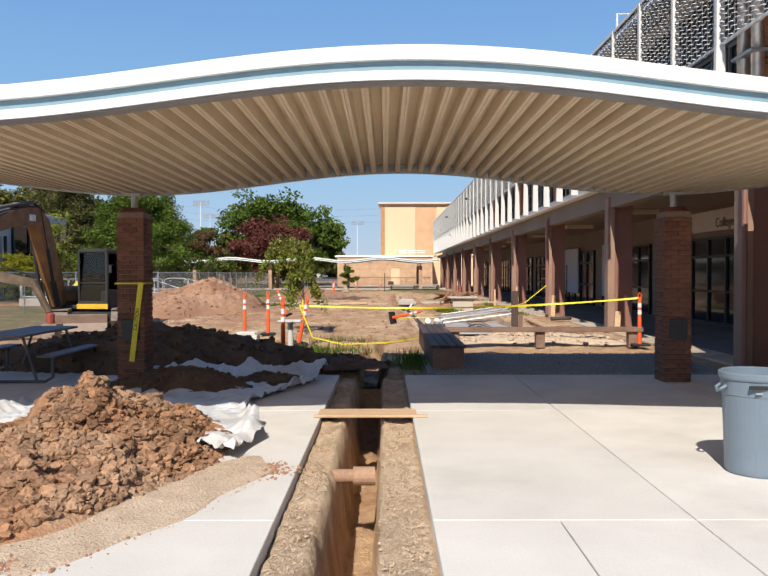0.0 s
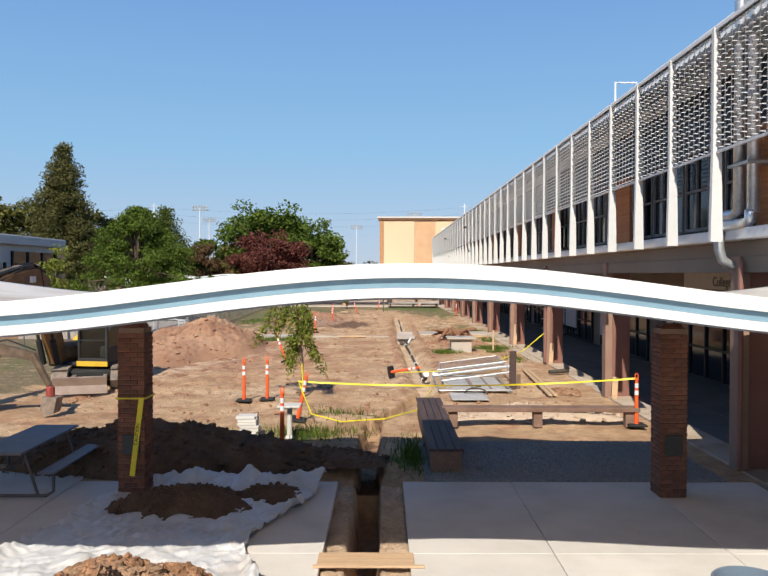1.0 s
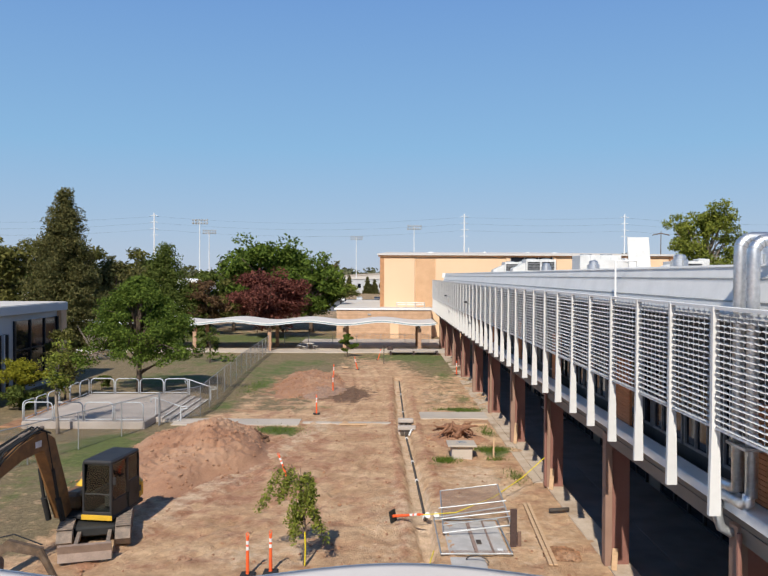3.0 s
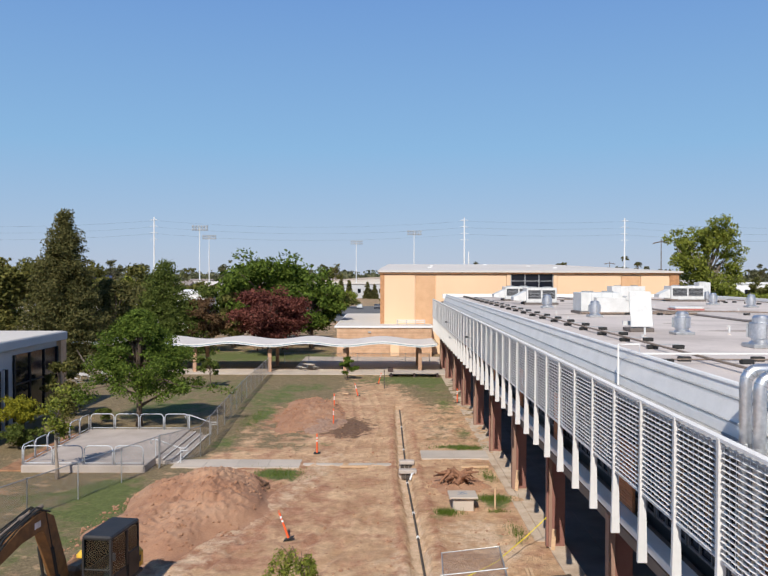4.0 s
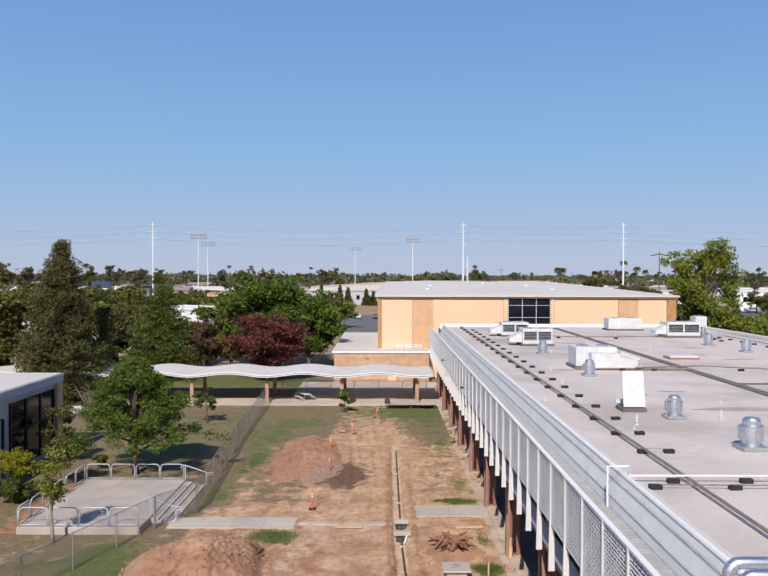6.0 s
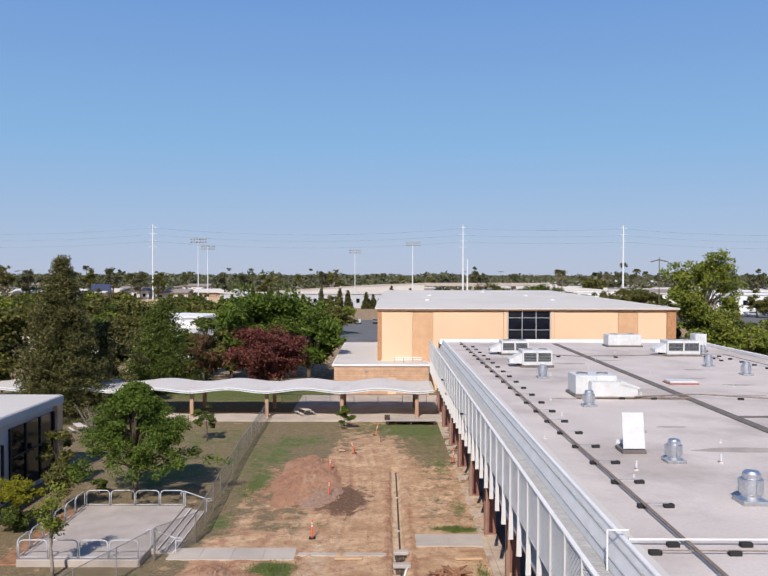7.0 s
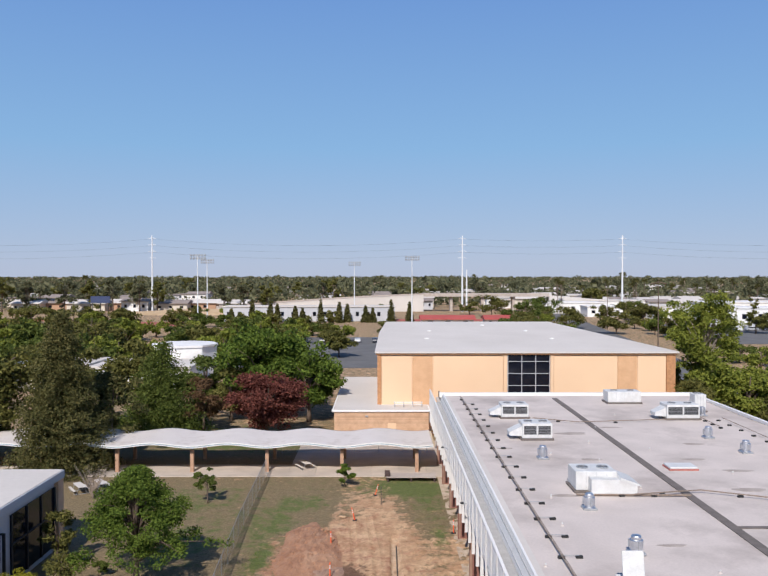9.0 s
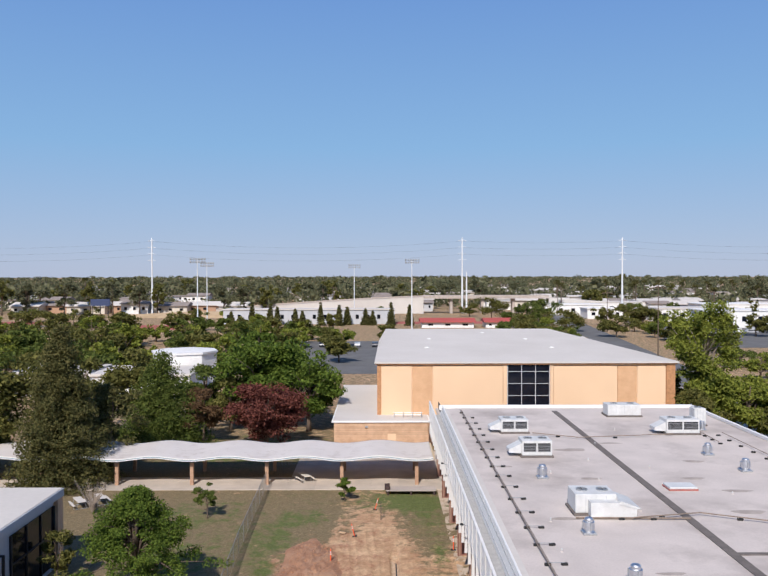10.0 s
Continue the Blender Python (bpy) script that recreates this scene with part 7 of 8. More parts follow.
def exhaust_fan(x, y, s=1.0, label="round spun aluminium exhaust fan on a roof curb"):
    root = thing("exhaust_fan", (x, y, RZ), label, "vent", "roof exhaust fans")
    part("curb", Shape().box(-0.4 * s, 0.4 * s, -0.4 * s, 0.4 * s, 0, 0.12 * s, 0.02), GALV, root)
    part("base_flange", Shape().lathe([(0.36 * s, 0.12 * s), (0.27 * s, 0.2 * s), (0.27 * s, 0.28 * s)], n=24), ALUMINIUM, root)
    part("wind_band", Shape().lathe([(0.32 * s, 0.28 * s), (0.34 * s, 0.3 * s), (0.34 * s, 0.72 * s), (0.31 * s, 0.74 * s)], n=28), ALUMINIUM, root, smooth=False)
    part("motor_dome", Shape().lathe([(0.26 * s, 0.74 * s), (0.26 * s, 0.88 * s), (0.2 * s, 0.95 * s), (0.04 * s, 0.97 * s)], n=24), ALUMINIUM, root)
    for a in range(3):
        part("bracket", Shape().box(0.33 * s, 0.4 * s, -0.02, 0.02, 0.3 * s, 0.7 * s), GALV, root, m=pose(0, 0, 0, 0, 0, 120 * a + 30))
    return root


big = rooftop_unit(13.2, 47.6, 2.5, 2.0, 1.3, "large white rooftop air conditioner with a side air hood", 0, 2, grille=False)
part("air_hood", Shape().prism([(-0.5, 0.12), (2.25, 0.12), (2.25, 0.75), (1.5, 0.98), (-0.5, 1.02)], "y", -1.75, -1.02), UNIT_GREY, big, "white folded sheet air hood")
part("hood_lid", Shape().prism([(1.2, 0.9), (2.3, 0.62), (2.42, 0.7), (1.25, 1.12)], "y", -1.8, 0.6), UNIT_GREY, big)
rooftop_unit(12.6, 62.3, 2.4, 1.9, 1.35, "grey rooftop air conditioner with dark coil grilles", 0, 2, 1.0)
rooftop_unit(12.4, 71.5, 2.5, 1.9, 1.3, "grey rooftop air conditioner with dark coil grilles", 0, 2, 1.0)
rooftop_unit(25.0, 79.5, 3.4, 1.8, 1.25, "white rooftop air conditioner near the end parapet", 0, 2, grille=False)
rooftop_unit(27.6, 70.8, 3.0, 1.9, 1.4, "grey rooftop air conditioner with dark coil grilles", 0, 2, 1.0)
rooftop_unit(32.0 - 1.2, 74.5, 1.1, 1.3, 1.7, "small upright grey rooftop unit", 0, 1, grille=False)
for x, y, s in ((11.85, 30.6, 0.95), (12.3, 25.1, 1.1), (11.9, 43.4, 0.95), (11.75, 55.3, 1.0), (12.25, 36.4, 0.95), (26.6, 62.2, 1.0), (27.2, 57.0, 1.0), (30.2, 72.0, 0.9)):
    exhaust_fan(x, y, s)
hatch = thing("roof_hatch", (10.7, 31.9, RZ), "white roof hatch standing open on its curb", "hatch")
part("curb", Shape().box(-0.5, 0.5, -0.06, 0.95, 0, 0.16, 0.02), TAR, hatch, "dark roof curb")
part("lid", Shape().box(-0.46, 0.46, -0.04, 0.04, 0, 1.5, 0.02), UNIT_GREY, hatch, "white lid standing up", m=pose(0, 0.0, 0.2, -12, 0, 0))
part("frame", Shape().box(-0.5, 0.5, 0.9, 1.0, 0.22, 0.4), UNIT_GREY, hatch)
sky_light = thing("skylight", (20.6, 52.5, RZ), "flat grey skylight curb with red edge", "skylight")
part("curb", Shape().box(-1.0, 1.0, -0.7, 0.7, 0, 0.1, 0.02), RED_TRIM, sky_light)
part("lid", Shape().box(-0.95, 0.95, -0.65, 0.65, 0.1, 0.24, 0.03), UNIT_GREY, sky_light)


def vent_pipe(x, y, h=0.45, r=0.05):
    root = thing("vent_pipe", (x, y, RZ), "short white plumbing vent through the roof", "vent", "roof vents")
    part("flashing", Shape().lathe([(r * 2.4, 0.0), (r * 2.0, 0.02), (r * 1.2, 0.06)], n=16), GREY_ROOF, root)
    part("stub", Shape().tube([(0, 0, 0.1), (0, 0, h)], r, 12), UNIT_GREY, root)


rs = np.random.RandomState(50)
for x, y, h in ((9.35, 27.8, 0.28), (9.9, 29.2, 0.5), (13.6, 30.3, 0.5), (7.6, 34.8, 0.2), (9.7, 40.5, 0.25), (12.6, 56.5, 0.25), (16.4, 60.3, 0.3), (15.6, 54.5, 0.25), (20.4, 58.0, 0.25), (10.2, 45.5, 0.3), (16.2, 47.5, 0.25), (23.5, 51, 0.25), (18.5, 66, 0.3), (14.0, 76, 0.3), (22, 72, 0.25), (29, 52, 0.25), (15.2, 34.0, 0.2), (21.5, 41.0, 0.2)):
    vent_pipe(x, y, h * 0.75, 0.04)


def roof_pipe(points, r, label, blocks=(), mat=None):
    root = thing("roof_pipe", (points[0][0], points[0][1], RZ), label, "pipe", "roof pipes")
    o = Vector((points[0][0], points[0][1], RZ))
    part("pipe", Shape().tube([Vector(p) - o for p in points], r, 8), mat or STEEL, root)
    for bx, by in blocks:
        part("support_block", BLOCK, BLACK_RUBBER, root, "black rubber support block", m=Matrix.Translation((bx - o.x, by - o.y, 0)))
    return root


BLOCK = Shape().box(-0.17, 0.17, -0.09, 0.09, 0, 0.13, 0.02).mesh("support_block", BLACK_RUBBER)
yb = [24.5 + 2.82 * k for k in range(21)]
roof_pipe([(8.55, 14, 8.36), (8.55, 82.5, 8.36)], 0.035, "grey gas pipe on rubber blocks along the roof", [(8.55, y) for y in yb])
roof_pipe([(8.62, 14, 8.35), (8.68, 82.5, 8.35)], 0.02, "thin conduit beside the roof gas pipe")
for k, y in enumerate(yb):
    if k < 20:
        c = thing("support_block", (9.4, y + 0.05, RZ), "black rubber block holding a short conduit", "block", "roof conduit blocks")
        part("block", BLOCK, BLACK_RUBBER, c)
        part("strut", Shape().box(-0.85, 0.0, -0.015, 0.015, 0.13, 0.155), GALV, c)
roof_pipe([(6.4, 21.0, 7.55), (6.4, 21.0, 8.66), (6.98, 21.0, 8.66), (6.98, 21.0, 8.4), (19, 21.0, 8.4)], 0.03, "white pipe climbing over the parapet onto the roof", [(8.2, 21.0), (10.2, 21.0), (14.0, 21.0)], WHITE_PAINT)
roof_pipe([(7.6, 20.4, 8.32), (19, 20.2, 8.32)], 0.02, "dark conduit beside the white roof pipe", [(7.5, 20.4), (9.6, 20.35), (12.5, 20.3)])
roof_pipe([(15.2, 45.6, 8.4), (19.5, 46.5, 8.4), (26, 43.5, 8.4), (31, 43.0, 8.4)], 0.04, "grey pipe crossing the roof on blocks", [(17, 46), (21.5, 45.6), (25, 44)])
roof_pipe([(11.8, 45.9, 8.3), (18.6, 45.7, 8.3)], 0.06, "dark tarred pipe beside the large rooftop unit", [(14.5, 45.8), (16.4, 45.75)])
roof_pipe([(13.9, 70, 8.4), (17.6, 68, 8.4), (26.5, 69.4, 8.4)], 0.04, "grey pipe crossing the roof on blocks", [(16, 69), (21, 68.5)])
roof_pipe([(31.0, 52, 8.4), (31.2, 70, 8.4)], 0.03, "grey pipe along the far roof edge", [(30.6, 54 + 2.2 * k) for k in range(8)])
roof_pipe([(29.2, 66, 8.4), (29.4, 73, 8.4)], 0.03, "grey pipe along the far roof edge", [(29.3, 66 + 1.6 * k) for k in range(5)])
strip = tagged(part("expansion_joint", Shape().box(18.3, 18.85, 16, 82, RZ + 0.004, RZ + 0.06, 0.015), TAR), "dark raised expansion joint along the roof", "roof joint", kind="structure")
strip2 = tagged(part("expansion_joint", Shape().box(18.86, 32.2, 39.9, 40.25, RZ + 0.004, RZ + 0.055, 0.015), TAR), "dark raised expansion joint across the roof", "roof joint", kind="structure")
PATCH = material("roof patch", (0.42, 0.36, 0.32), (0.34, 0.29, 0.255), rough=1.0, scale=1.5, bump=0.1)
for k, (x, y, w, d) in enumerate(((22.8, 47.2, 2.0, 0.9), (24.5, 60, 1.6, 0.8), (13.0, 66.6, 2.4, 0.8), (15.6, 32.6, 4.4, 0.8), (18.0, 31.4, 2.6, 0.5), (16.0, 64, 2.6, 1.1), (22.5, 55, 1.7, 0.7), (24.2, 51.8, 2.0, 0.7), (15.1, 55, 1.5, 0.6), (11.2, 46.0, 2.0, 0.5), (19.9, 66.5, 2.2, 0.5), (9.6, 58.5, 1.2, 0.5), (14.4, 37.5, 1.4, 0.4))):
    ring = [(w / 2 * math.cos(a) * (1 + 0.2 * math.sin(3 * a + k)), d / 2 * math.sin(a) * (1 + 0.15 * math.cos(2 * a + k))) for a in np.linspace(0, 6.283, 18)[:-1]]
    p = tagged(part("roof_patch", Shape().prism(ring, "z", RZ + 0.004, RZ + 0.012), PATCH), "worn patch on the roof membrane", "roof patch", "roof patches", "structure")
    p.location = (x, y, 0)

# silver ducts at the near corner
duct = thing("duct", (6.22, 13.7, 3.0), "pair of silver metal ducts rising over the screen onto the roof", "duct")
for dy, dx, top in ((-0.42, 0.02, 8.94), (-0.84, 0.06, 8.88)):
    bend = [(dx + 0.22 * (1 - math.cos(a)), dy, top - 3.25 + 0.22 * math.sin(a)) for a in np.linspace(0.2, 1.57, 6)]
    t = part("duct_run", Shape().tube([(dx, dy, 1.5), (dx, dy, top - 3.3)] + bend + [(3.8, dy, top - 3.03)], 0.105, 18), ALUMINIUM, duct, smooth=True)
    for z in np.arange(2.3, top - 3.6, 1.15):
        part("joint_band", Shape().tube([(dx, dy, z), (dx, dy, z + 0.05)], 0.113, 18), GALV, t)
    for a in (0.35, 0.75, 1.15):
        c = Vector((dx + 0.22 * (1 - math.cos(a)), dy, top - 3.25 + 0.22 * math.sin(a)))
        d = Vector((math.sin(a), 0, math.cos(a))) * 0.012
        part("elbow_seam", Shape().tube([c - d, c + d], 0.111, 18), GALV, t)
for dy, z in ((-0.42, 1.52), (-0.84, 1.34)):
    part("elbow", Shape().tube([(0.02, dy, z + 0.2), (0.02, dy + 0.02, z + 0.05), (0.01, dy + 0.14, z - 0.02), (0.0, dy + 0.35, z - 0.02), (-0.05, 0.12, z - 0.02)], 0.1, 16), ALUMINIUM, duct, smooth=True)
part("flexible_pipe", Shape().tube([(-0.1, 0.05, 1.4), (-0.14, 0.02, 1.15), (-0.14, 0.0, 0.92), (-0.08, 0.0, 0.72), (0.08, 0.0, 0.62), (0.35, 0.0, 0.68), (0.5, 0.0, 0.8)], 0.09, 12), GALV, duct, "grey flexible pipe loop", smooth=True)
part("strap", Shape().box(-0.12, 0.7, -1.0, -0.25, 2.3, 2.35), GALV, duct)

# small wall lamps on the screen
for y in (50.2, 66.4):
    lp = thing("wall_lamp", (5.72, y, 6.4), "small grey lamp arm on the sun screen", "lamp", "screen lamps")
    part("arm", Shape().tube([(0.1, 0, 0), (-0.25, 0, 0.1)], 0.03, 8), GALV, lp)
    part("head", Shape().box(-0.42, -0.2, -0.1, 0.1, 0.05, 0.17, 0.03), BLACK_FRAME, lp)

# arcade sign, wall panels, ceiling light strips
sign = thing("sign", (10.49, 23.4, 3.3), "pale beam with dark lettering above the arcade glazing", "sign")
part("board", Shape().box(0, 0.1, -3.2, 3.2, -0.3, 0.35), GYM_ROOF, sign)
part("lettering", lettering("College-C", 0.42, BLACK_FRAME), BLACK_FRAME, sign, "dark lettering", m=pose(-0.01, 0.0, -0.2, 90, 0, -90))
for y, x in ((33, 10.4), (41.2, 10.4)):
    pn = tagged(part("wall_panel", Shape().box(x, x + 0.08, y, y + 3.6, 0.6, 3.0, 0.01), GREY_WALL), "pale board panel on the arcade wall", "panel", "arcade wall panels", "structure")
for k in range(9):
    cl = thing("ceiling_light", (8.6, 17.5 + 8.1 * k, 3.62), "cream strip light under the arcade soffit", "lamp", "arcade strip lights")
    part("housing", Shape().box(-0.6, 0.6, -0.1, 0.1, 0, 0.16, 0.02), CREAM_DECK, cl)
for k in range(5):
    tagged(part("conduit", Shape().tube([(6.34, 13.4 + 16.2 * k, 3.7), (6.34, 13.4 + 16.2 * k, 0.1)], 0.05, 8), MAROON), "brown painted downpipe on an arcade column", "pipe", "downpipes")
rack = thing("shelf_rack", (10.1, 45.5, 0.02), "shaded storage rack standing in the arcade", "rack")
for z in (0.1, 0.7, 1.3, 1.9):
    part("shelf", Shape().box(-0.3, 0.3, -2, 2, z, z + 0.05), GALV, rack)
for y in (-1.95, 1.95):
    for x in (-0.28, 0.28):
        part("upright", Shape().box(x - 0.025, x + 0.025, y - 0.025, y + 0.025, 0, 2.1), BLACK_FRAME, rack)


# ---- distance ----
def house(x, y, w, d, h, wall, roof, label, pitch=0.0, windows=0, name="house"):
    root = thing(name, (x, y, 0), label, "building", "far buildings")
    part("wall", Shape().box(-w / 2, w / 2, -d / 2, d / 2, 0, h), wall, root)
    o = 0.4
    if pitch:
        part("roof", Shape().prism([(-d / 2 - 1.2, h - 0.25), (d / 2 + 1.2, h - 0.25), (d / 2 + 1.2, h), (0, h + pitch), (-d / 2 - 1.2, h)], "x", -w / 2 - 0.8, w / 2 + 0.8), roof, root)
    else:
        part("roof", Shape().box(-w / 2 - o, w / 2 + o, -d / 2 - o, d / 2 + o, h, h + 0.5, 0.05), roof, root)
    for k in range(windows):
        xa = -w / 2 + w * (k + 0.5) / windows
        part("window", Shape().box(xa - w / windows * 0.15, xa + w / windows * 0.15, -d / 2 - 0.08, -d / 2 - 0.02, h * 0.38, h * 0.68), DARK_GLASS, root)
    return root


CREAM = material("cream wall", (0.62, 0.56, 0.47), (0.56, 0.5, 0.42), rough=0.9, scale=0.2, bump=0.02)
RED_ROOF = material("red sheet roof", (0.45, 0.09, 0.075), (0.38, 0.075, 0.06), rough=0.7, scale=0.2, bump=0.02)
BROWN_ROOF = material("brown shingle roof", (0.3, 0.25, 0.22), (0.24, 0.2, 0.18), rough=0.95, scale=0.4, bump=0.05)
drum = thing("hall", (-40.8, 160, 0), "white eight sided hall with a shallow roof behind the trees", "building", "far buildings")
part("wall", Shape().lathe([(6.6, 0), (6.6, 6.7)], n=8), WHITE_PAINT, drum)
part("roof", Shape().lathe([(6.9, 6.71), (6.9, 7.1), (0.3, 7.5)], n=8), WHITE_PAINT, drum)
part("door", Shape().box(-3.4, -2.4, -6.16, -6.1, 3.4, 5.8), DARK_GLASS, drum)
porch = thing("canopy", (-53, 152, 3.6), "wavy pale porch roof beside the white hall", "canopy", "far buildings")
ridge = [(x, 0.55 * abs(math.sin(x * 0.8))) for x in np.linspace(-5, 5, 33)]
part("roof", Shape().prism(ridge + [(x, z - 0.3) for x, z in reversed(ridge)], "y", -4, 4), GYM_ROOF, porch)
for x in (-4.6, 0, 4.6):
    part("post", Shape().box(x - 0.12, x + 0.12, -3.6, -3.36, -3.6, -0.1), BLACK_FRAME, porch)
house(-44, 147, 18, 13, 4.2, WHITE_PAINT, GYM_ROOF, "low pale roofed building behind the trees", windows=2)
house(-62, 150, 14, 12, 4.2, CREAM, GYM_ROOF, "low pale roofed building behind the trees", windows=3)
house(-33, 356, 78, 12, 6.4, GREY_WALL, GYM_ROOF, "long pale roofed sports building across the field", windows=16)
for x, w in ((28, 22), (50, 12)):
    house(x, 330, w, 10, 2.6, WHITE_PAINT, RED_ROOF, "low field house with red roof", 1.4, 3)
for k, x in enumerate((-206, -189, -171, -155, -122, -104, -86)):
    house(x, 452 + 9 * (k % 2), 16 + 3 * (k % 3), 14, 4.6, (CREAM, POST_BRICK)[k % 2], BROWN_ROOF if k % 3 == 1 else GYM_ROOF, "low house block with shallow pitched roof", 2.0, 3)
rs = np.random.RandomState(60)
for k in range(130):
    a = rs.uniform(-0.5, 0.5) if k % 2 else rs.uniform(0.05, 0.5)
    r = 470 * math.exp(rs.uniform(0.0, 1.0) ** 1.3)
    house(r * math.sin(a), r * math.cos(a), rs.uniform(10, 22), 14, rs.uniform(4, 7), (CREAM, WHITE_PAINT, GREY_WALL)[k % 3], (GYM_ROOF, BROWN_ROOF)[k % 2], "far pale house among the trees", rs.uniform(0, 2), 3)
for k, (x, y, w, d, h) in enumerate(((152, 330, 34, 16, 7), (150, 372, 40, 18, 6), (118, 392, 30, 14, 5), (165, 300, 20, 12, 6), (105, 430, 34, 16, 5.5), (140, 450, 40, 18, 6), (185, 410, 36, 20, 6.5))):
    house(x, y, w, d, h, WHITE_PAINT, (WHITE_PAINT, GYM_ROOF)[k % 2], "white flat roofed industrial shed beside the road", 0, 5, "shed")

FREEWAY = material("pale freeway concrete", (0.6, 0.56, 0.52), (0.53, 0.49, 0.455), rough=0.95, scale=0.08, bump=0.05, fine=2, grit=0.1)
flyover = thing("flyover", (0, 446, 0), "pale concrete freeway ramp and bridge", "bridge", kind="structure")
part("embankment", Shape().prism([(-95, 0), (-95, 2.2), (-60, 5.0), (-10, 8.2), (24, 9.6), (24, 0)], "y", -4, 4), FREEWAY, flyover)
part("parapet", Shape().prism([(-95, 2.3), (-60, 5.1), (-10, 8.3), (24, 9.7), (24, 10.5), (-10, 9.1), (-60, 5.9), (-95, 3.1)], "y", -4.3, -4.02), OLD_CONCRETE, flyover)
part("bridge_deck", Shape().box(24.02, 96, -5, 5, 8.6, 10.4), OLD_CONCRETE, flyover)
for x in (40, 58, 76, 92):
    part("bridge_pier", Shape().box(x - 0.8, x + 0.8, -3, 3, 0, 8.58), OLD_CONCRETE, flyover)
part("embankment", Shape().prism([(96.02, 0), (96.02, 9.2), (150, 5.0), (150, 0)], "y", -4, 4), FREEWAY, flyover)
lot = tagged(part("car_park", Shape().box(-34, 2, 176, 262, -0.06, 0.02), ASPHALT), "grey asphalt car park behind the annex", "car park", kind="structure")
road = tagged(part("road", Shape().add([(52, 70, 0.03), (62, 70, 0.03), (100, 420, 0.03), (88, 420, 0.03)], [(0, 1, 2, 3)]), ASPHALT), "asphalt road running past the gym", "road", kind="structure")
verge = tagged(part("pavement", Shape().add([(49.5, 70, 0.1), (51.6, 70, 0.1), (87.6, 420, 0.1), (85.6, 420, 0.1), (49.5, 70, -0.1), (51.6, 70, -0.1), (87.6, 420, -0.1), (85.6, 420, -0.1)], [(0, 1, 2, 3), (0, 4, 5, 1), (1, 5, 6, 2), (3, 2, 6, 7), (0, 3, 7, 4)]), CONCRETE), "pale kerb and pavement beside the road", "pavement", kind="structure")
TRACK = material("red running surface", (0.42, 0.11, 0.085), (0.36, 0.09, 0.07), rough=0.9, scale=0.1, bump=0.02)
for x0, x1, y0, y1 in ((-108, -84, 318, 345), (-20, 60, 352, 368), (-210, -150, 352, 372)):
    tagged(part("sports_court", Shape().box(x0, x1, y0, y1, -0.06, 0.03), TRACK), "red painted sports court", "court", "sports courts", "structure")
DRY = material("dry grass bank", (0.5, 0.36, 0.22), (0.42, 0.29, 0.16), rough=1.0, scale=0.2, bump=0.1, fine=3)
bank = heap("grass_bank", -95, 415, 52, 14, 3.0, "dry grass bank beyond the sports field", 70, DRY, 0, res=40, rough=0.05)


def pole(x, y, h, r, label, mat, lamps=0, arms=0, name="power_pole"):
    root = thing(name, (x, y, 0), label, "pole", name + "s")
    part("shaft", Shape().tube([(0, 0, 0), (0, 0, h)], [r, r * 0.55], 10), mat, root)
    for k in range(arms):
        z = h * 0.97 - k * h * 0.085
        part("cross_arm", Shape().tube([(-2.2, 0, z - 0.5), (0, 0, z)], 0.14, 6), mat, root)
        part("cross_arm", Shape().tube([(2.2, 0, z - 0.5), (0, 0, z)], 0.14, 6), mat, root)
    for k in range(lamps):
        b = part("lamp_bar", Shape().box(-2.9, 2.9, -0.12, 0.12, h - 0.2 - 1.1 * k, h - 0.02 - 1.1 * k), GALV, root)
        for j in range(6):
            part("lamp_head", Shape().box(-2.75 + 1.05 * j, -2.15 + 1.05 * j, -0.4, 0.2, h - 0.02 - 1.1 * k, h + 0.6 - 1.1 * k, 0.08), GALV, b)
    return root


PALE_POLE = material("pale steel pole", (0.72, 0.74, 0.76), (0.64, 0.66, 0.68), rough=0.5, bump=0.02)
for x in (-485, -308, -131, 46, 137.5, 314, 490):
    pole(x, 440, 43.5, 0.6, "tall pale steel transmission pole", PALE_POLE, arms=4)
pole(48.5, 440, 24, 0.6, "pale steel pole beside a transmission pole", PALE_POLE)
for x, y, h in ((-68.5, 287, 28.3), (-77, 340, 27.5), (-13.5, 380, 27), (12.6, 320, 28.5)):
    pole(x, y, h, 0.28, "floodlight mast of the sports field", PALE_POLE, lamps=2, name="floodlight_mast")
for x, y, h in ((72, 200, 20), (88, 300, 16), (96, 420, 16), (80, 520, 18), (60, 560, 18), (118, 500, 18), (30, 520, 16), (-30, 480, 15), (150, 350, 15)):
    pole(x, y, h, 0.17, "brown wooden utility pole", BARK, arms=1, name="utility_pole")
wires = thing("power_line", (0, 440, 38), "thin power lines strung between the tall poles", "power line")
for z0 in (41.5, 37.8, 34.0):
    xs_p = (-485, -308, -131, 46, 137.5, 314, 490)
    for a, b in zip(xs_p, xs_p[1:]):
        part("wire", Shape().tube([(a + (b - a) * t, 0, z0 - 38 - 4 * t * (1 - t) * (b - a) ** 2 * 0.00012) for t in np.linspace(0, 1, 13)], 0.035, 4, False), BLACK_FRAME, wires)

# scoreboard, parked cars
board = thing("scoreboard", (-146, 400, 0), "dark blue scoreboard on posts beside the field", "scoreboard")
